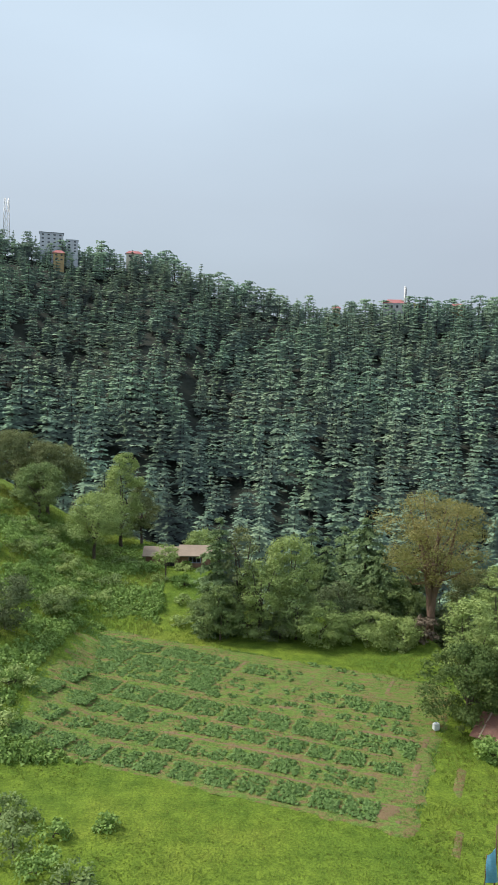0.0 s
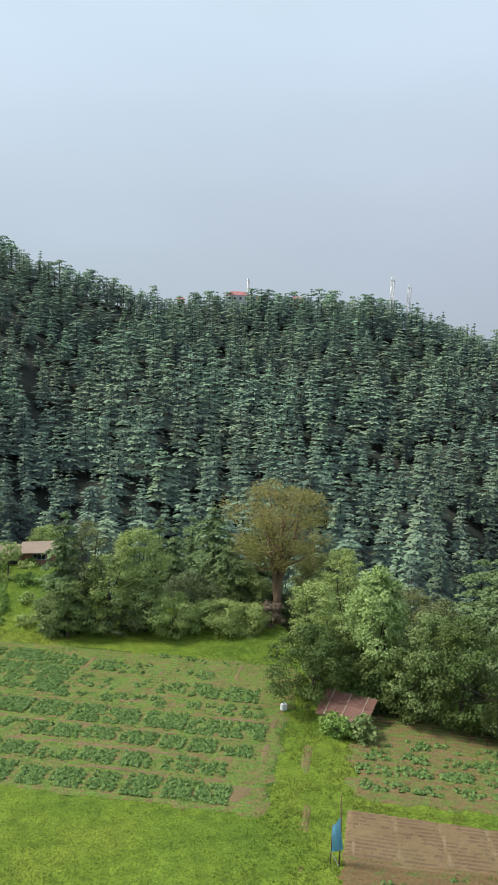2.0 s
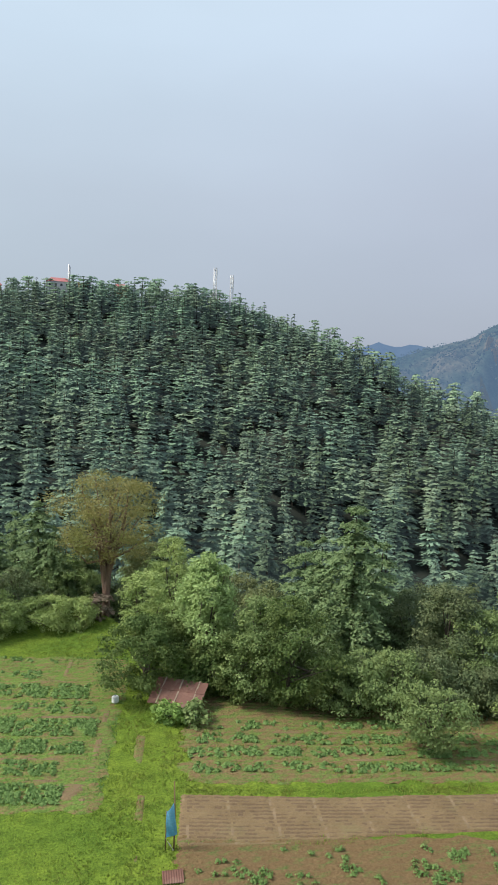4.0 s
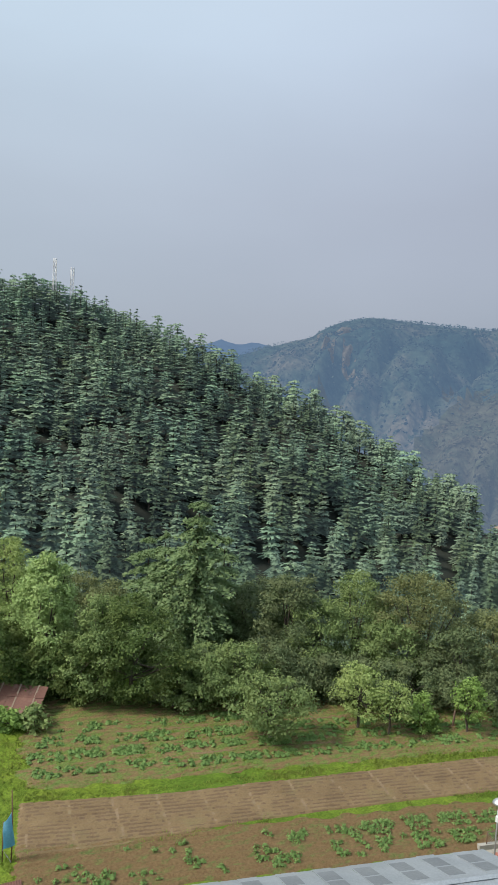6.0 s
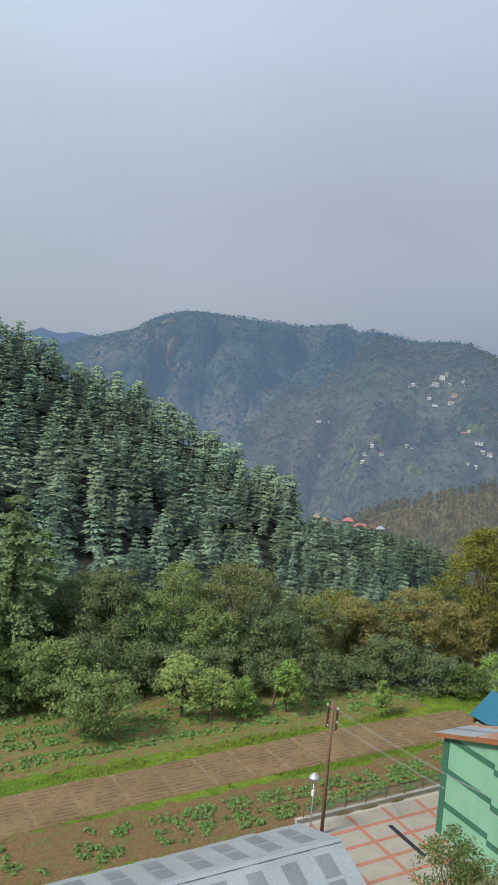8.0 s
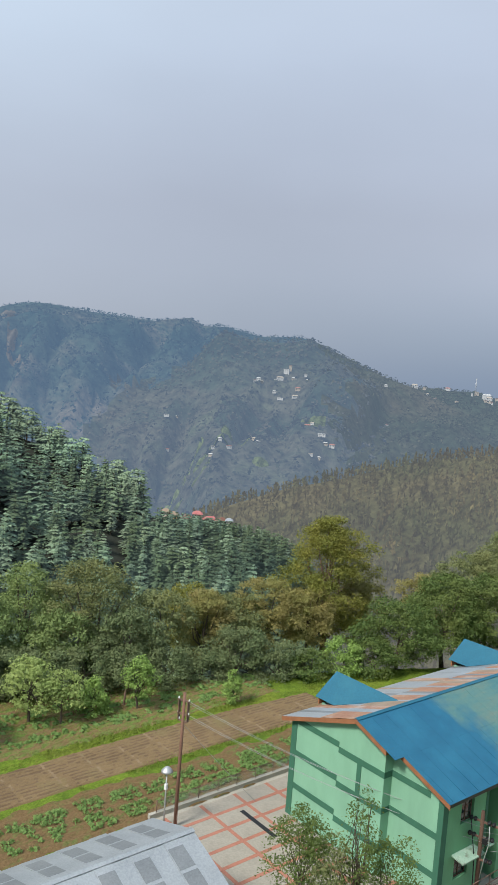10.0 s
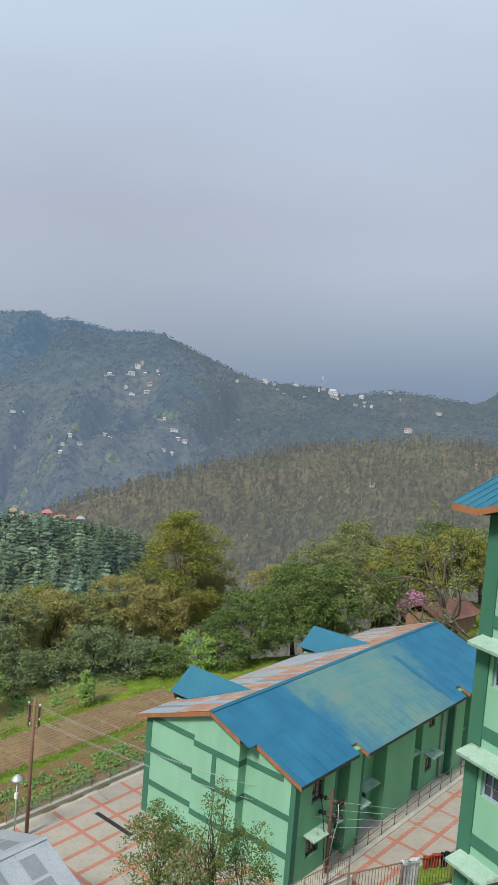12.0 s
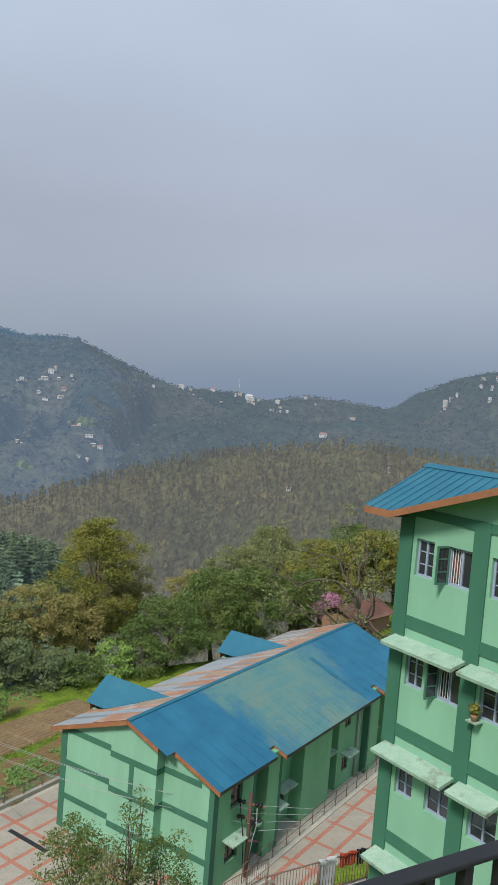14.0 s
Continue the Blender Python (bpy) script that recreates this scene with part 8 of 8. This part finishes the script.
def bank_house():
    x, y = polar(-85.0, 80)
    h = thing("bank_house", "house with a rusty red roof on the bank", "house", pose(x, y, ground_z(x, y) - 0.4, 0, 0, -30))
    part("wall", boxed(-3, 3, -2, 2, -0.6, 2.2), BRICKISH, h)
    slab([(-3.5, -2.5, 2.1), (3.5, -2.5, 2.1), (3.5, 0, 3.2), (-3.5, 0, 3.2)], 0.08, "roof", SHED_RED, h)
    slab([(-3.5, 0, 3.2), (3.5, 0, 3.2), (3.5, 2.5, 2.1), (-3.5, 2.5, 2.1)], 0.08, "roof", SHED_RED, h)
    window(h, -1.5, -2.02, 0.8, 1.0, 1.0, BROWNFRAME, depth=0.08)


bank_house()


# ---- the balcony where the camera stands ----
def balcony():
    rail_dir = Vector((0.160, -0.166, 0)).normalized()
    c = Vector((1.235, 0.05, 0))
    turn = math.degrees(math.atan2(rail_dir.y, rail_dir.x))
    m = pose(c.x, c.y, 24.95, 0, 0, turn)
    r = thing("balcony_railing", "black enamelled steel balcony railing", "railing", m)
    part("handrail", boxed(-1.26, 2.4, -0.0045, 0.0215, 0.979, 0.986, bevel=0.0015), BLACK, r)
    part("handrail", boxed(-1.263, -1.237, -2.6, -0.006, 0.979, 0.986, bevel=0.0015), BLACK, r)
    part("lower_rail", boxed(-1.26, 2.4, -0.015, 0.015, 0.10, 0.13), BLACK, r)
    part("lower_rail", boxed(-1.265, -1.235, -2.6, -0.016, 0.10, 0.13), BLACK, r)
    for k in range(-19, 36):
        x = 0.0173 + k * 0.066
        part("bar", boxed(x - 0.0075, x + 0.0075, 0.001, 0.016, 0.13, 0.979), BLACK, r)
    for k in range(1, 39):
        y = -k * 0.066
        part("bar", boxed(-1.2575, -1.2425, y - 0.0075, y + 0.0075, 0.13, 0.979), BLACK, r)
    slab_ob = tagged(part("floor", boxed(-1.4, 2.5, -2.6, 0.12, -0.18, 0.0), CONCRETE), "plain concrete balcony floor", "floor", kind="structure")
    slab_ob.matrix_world = m
    wall = tagged(part("wall_behind", boxed(-2.7, 2.5, -2.85, -2.6, -25, 2.9), MINT), "plain wall behind the balcony", "wall", kind="structure")
    wall.matrix_world = m


balcony()

# ---- houses and masts in the distance ----
def far_z(az, r):
    x, y = polar(az, r)
    return x, y, float(land(x, y)[0])


def far_house(label, az, r, w, d, h, wall, roof, storeys=2, turn=0.0, flat=False, lift=0.0, wide_windows=True):
    """A house with rows of windows and a pitched or flat roof, its front to the valley."""
    x, y, z = far_z(az, r)
    b = thing("house", label, "house", pose(x, y, z + lift, 0, 0, az + turn))
    part("wall", boxed(-w / 2, w / 2, -d / 2, d / 2, -8 if r < 1000 else -2.5, h), wall, b)
    if flat:
        part("roof", boxed(-w / 2 - 0.4, w / 2 + 0.4, -d / 2 - 0.4, d / 2 + 0.4, h, h + 0.35), roof, b)
    else:
        bm = bmesh.new()
        o = 0.6
        pk = h + 0.24 * d + 0.3
        lo = [bm.verts.new(p) for p in ((-w / 2 - o, -d / 2 - o, h - 0.1), (w / 2 + o, -d / 2 - o, h - 0.1), (w / 2 + o, d / 2 + o, h - 0.1), (-w / 2 - o, d / 2 + o, h - 0.1))]
        hi = [bm.verts.new(p) for p in ((-w / 2 + d * 0.25, 0, pk), (w / 2 - d * 0.25, 0, pk))]
        for f in ((lo[0], lo[1], hi[1], hi[0]), (lo[2], lo[3], hi[0], hi[1]), (lo[1], lo[2], hi[1]), (lo[3], lo[0], hi[0]), (lo[3], lo[2], lo[1], lo[0])):
            bm.faces.new(f)
        bmesh.ops.recalc_face_normals(bm, faces=bm.faces)
        part("roof", bm, roof, b)
    n = max(2, int(w / (3.2 if r < 1000 else 5.0)))
    for s in range(storeys):
        for k in range(n):
            wx = -w / 2 + w * (k + 0.5) / n
            ww, wh = w / n * 0.38, h / storeys * 0.36
            z0 = h * (s + 0.32) / storeys
            part("window", boxed(wx - ww / 2, wx + ww / 2, -d / 2 - 0.06, -d / 2 + 0.1, z0, z0 + wh), GLASS if r < 1000 else FAR_PANE, b)
    return b


# on the cedar ridge
# (each stands a little above its neighbours' trees)
far_house("grey-white many-storeyed hotel on the ridge", 14.3, 476, 13, 8, 8.5, FAR_WHITE, GALV_DARK, 4, flat=True, lift=8.5)
far_house("white hotel wing on the ridge", 12.9, 474, 6.5, 7, 7, FAR_WHITE, FAR_WHITE, 4, flat=True, lift=8.5)
far_house("ochre annex below the hotel", 13.8, 464, 6, 6, 5, OCHRE, TILE_RED, 2, lift=4.5)
far_house("long red-roofed house among ridge cedars", 8.6, 478, 9, 6, 3.2, CREAM, TILE_RED, 1, lift=7.5)
far_house("red hip-roofed house on the ridge", -10.1, 478, 13, 9, 4, FAR_CREAM, TILE_RED, 1, lift=8.2)
far_house("orange house between ridge cedars", -11.8, 474, 6, 5, 3.5, OCHRE, OCHRE, 1, flat=True, lift=8.5)
far_house("red-roofed cottage under the ridge", -14.4, 476, 8, 5, 3, OCHRE, TILE_RED, 1, lift=8)
far_house("red-roofed house on the saddle of the ridge", -6.0, 478, 4.5, 5, 3, OCHRE, TILE_RED, 1, lift=8)
# the hamlet at the spur's end
far_house("red-roofed lodge at the end of the spur", -56.9, 301, 4.7, 3.9, 2.5, CREAM, TILE_RED, 1, lift=-0.5, turn=12)
far_house("tall red-roofed wing of the lodge", -55.95, 303, 2.9, 3.1, 3.6, CREAM, TILE_RED, 2, lift=-0.5)
far_house("long low red-roofed house of the hamlet", -55.2, 301.5, 3.4, 3.1, 2.2, CREAM, TILE_RED, 1, lift=-0.5, turn=-10)
far_house("ochre house of the hamlet", -54.2, 302, 2.5, 2.9, 2.6, OCHRE, HUT_ROOF, 1, lift=-0.5)
far_house("white house of the hamlet", -53.6, 302.5, 2.9, 3.1, 2.5, CREAM, HUT_ROOF, 1, lift=-0.5)
far_house("brown-roofed house of the hamlet", -52.7, 303, 3.1, 3.1, 2.3, CREAM, SHED_RED, 1, lift=-0.5, turn=15)
far_house("small grey house of the hamlet", -58.3, 302, 2.2, 2.6, 2.3, CREAM, GALV, 1, lift=-0.5)
far_house("low brown house of the hamlet", -57.8, 303, 2.1, 2.6, 2.0, HUT_ROOF, SHED_RED, 1, lift=-0.5)
# scattered over the mountain
HOUSES = (
    (-61.7, 1656, 30, 46), (-61.95, 1664, 16, 60), (-61.25, 1618, 34, 16), (-61.0, 1604, 26, 12), (-62.3, 1634, 30, 14), (-62.55, 1622, 18, 12), (-63.1, 1590, 14, 16), (-63.25, 1578, 12, 9),
    (-59.7, 1584, 22, 14), (-59.45, 1592, 14, 16), (-59.95, 1590, 16, 10), (-60.9, 1560, 18, 9), (-61.4, 1548, 30, 9), (-62.6, 1545, 26, 16), (-62.45, 1534, 30, 12),
    (-53.2, 1552, 26, 9), (-53.95, 1582, 12, 8), (-53.4, 1455, 18, 10), (-56.8, 1122, 20, 8), (-56.6, 1110, 14, 8), (-57.2, 1128, 14, 9), (-57.9, 1122, 18, 10), (-59.6, 1174, 18, 8), (-59.9, 1182, 16, 9), (-60.3, 1200, 20, 7),
    (-63.5, 1240, 24, 7), (-63.85, 1244, 14, 7), (-64.6, 1212, 30, 9), (-64.9, 1208, 18, 10), (-65.4, 1210, 22, 12), (-63.9, 1138, 16, 9), (-64.5, 1154, 16, 9), (-68.9, 1800, 18, 9), (-69.2, 1640, 14, 8))
for k, (az, r, w, h) in enumerate(HOUSES):
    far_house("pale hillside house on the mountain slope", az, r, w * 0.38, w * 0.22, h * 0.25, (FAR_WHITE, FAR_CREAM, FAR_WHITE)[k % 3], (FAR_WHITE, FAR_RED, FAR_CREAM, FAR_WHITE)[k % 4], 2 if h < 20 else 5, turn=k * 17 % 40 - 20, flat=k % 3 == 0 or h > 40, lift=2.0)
SADDLE = (
    (-70.3, 2560, 22, 14), (-70.9, 2560, 40, 34), (-71.6, 2570, 20, 16), (-73.2, 2580, 34, 14), (-75.2, 2570, 24, 24), (-75.9, 2560, 52, 26), (-76.6, 2560, 22, 22), (-78.0, 2540, 30, 18), (-77.6, 2480, 26, 12), (-80.0, 2560, 24, 12),
    (-83.5, 2440, 36, 16), (-84.0, 2420, 28, 14), (-86.6, 2420, 24, 18), (-89.9, 2420, 26, 44), (-90.3, 2410, 22, 34), (-90.1, 2360, 46, 20), (-92.3, 2440, 22, 20), (-93.4, 2380, 26, 20), (-94.0, 2500, 40, 16), (-92.9, 2260, 20, 18))
rs = random.Random(12)
SADDLE = SADDLE + tuple((az + rs.uniform(-0.8, 0.8), r - rs.uniform(10, 120), w * rs.uniform(0.4, 0.8), h * rs.uniform(0.4, 0.8)) for az, r, w, h in SADDLE for _ in range(2))
for k, (az, r, w, h) in enumerate(SADDLE):
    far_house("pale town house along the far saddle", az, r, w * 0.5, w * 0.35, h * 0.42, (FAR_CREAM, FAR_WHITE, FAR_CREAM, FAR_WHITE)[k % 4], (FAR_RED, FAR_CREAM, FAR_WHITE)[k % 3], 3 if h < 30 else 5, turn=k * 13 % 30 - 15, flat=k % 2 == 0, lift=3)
far_house("large pink-roofed house on the near side of the saddle", -81.5, 1780, 18, 12, 6, FAR_WHITE, FAR_RED, 2, lift=4)
for k, (az, r) in enumerate(((-79.3, 800), (-86.5, 850), (-88.8, 860))):
    far_house("small pale house on the brown hill", az, r, 5, 3.5, 2.4, FAR_CREAM, FAR_RED, 1, lift=1.5)


def lattice_mast(label, az, r, h, w, lift, taper=0.6):
    """A lattice tower: four legs with rings and cross braces."""
    x, y, z = far_z(az, r)
    t = thing("lattice_mast", label, "mast", pose(x, y, z + lift, 0, 0, az + 20))
    n = max(4, int(h / (w * 1.2)))
    half = lambda k: 0.5 * w * (1 - (1 - taper) * k / n)
    for sx, sy in ((1, 1), (1, -1), (-1, 1), (-1, -1)):
        tube("leg", [(sx * half(0), sy * half(0), -12), (sx * half(n), sy * half(n), h)], 0.16, STEEL, t, 4)
    for k in range(n):
        z0, z1, a, b = h * k / n, h * (k + 1) / n, half(k), half(k + 1)
        for (p, q) in (((-1, -1), (1, -1)), ((1, -1), (1, 1)), ((1, 1), (-1, 1)), ((-1, 1), (-1, -1))):
            tube("brace", [(p[0] * a, p[1] * a, z0), (q[0] * b, q[1] * b, z1)], 0.09, STEEL, t, 3)
    for k in range(3):
        part("antenna", boxed(half(n), half(n) + 0.5, -0.3, 0.3, h - 3 - 2.2 * k, h - 1.2 - 2.2 * k), WHITE if w > 1.5 else GALV_DARK, t)
    return t


lattice_mast("pale lattice radio mast above the ridge cedars", 17.3, 478, 22, 3.4, 10)
lattice_mast("tall lattice radio mast on the ridge", -21.1, 470, 30, 2.2, 0)
lattice_mast("second lattice radio mast on the ridge", -22.3, 470, 28, 2.2, 0)
lattice_mast("thin mast beside the red-roofed house", -10.8, 474, 22.5, 1.0, 0)
lattice_mast("thin mast on the far saddle", -75.1, 2570, 55, 4.0, 0)


def roofing_sheet(x, y, turn):
    """A loose corrugated sheet lying in the grass."""
    u, v = np.meshgrid(np.linspace(-0.55, 0.55, 34), np.linspace(-0.5, 0.5, 8), indexing="ij")
    z = 0.022 * np.sin(u * 48) + 0.05 * u * v + 0.03 * v * v
    i, j = np.meshgrid(np.arange(33), np.arange(7), indexing="ij")
    q = np.stack([i * 8 + j, (i + 1) * 8 + j, (i + 1) * 8 + j + 1, i * 8 + j + 1], -1).reshape(-1, 4)
    ob = new("roofing_sheet", mesh_from("roofing_sheet", np.stack([u, v, z], -1).reshape(-1, 3), q, [SHED_RED], smooth=True))
    ob.matrix_world = pose(x, y, ground_z(x, y) + 0.10, 4, -3, turn)
    ob.modifiers.new("thickness", "SOLIDIFY").thickness = 0.006
    return tagged(ob, "rusty red corrugated sheet lying in the grass", "roofing sheet")


roofing_sheet(12.6, 36.2, -15)
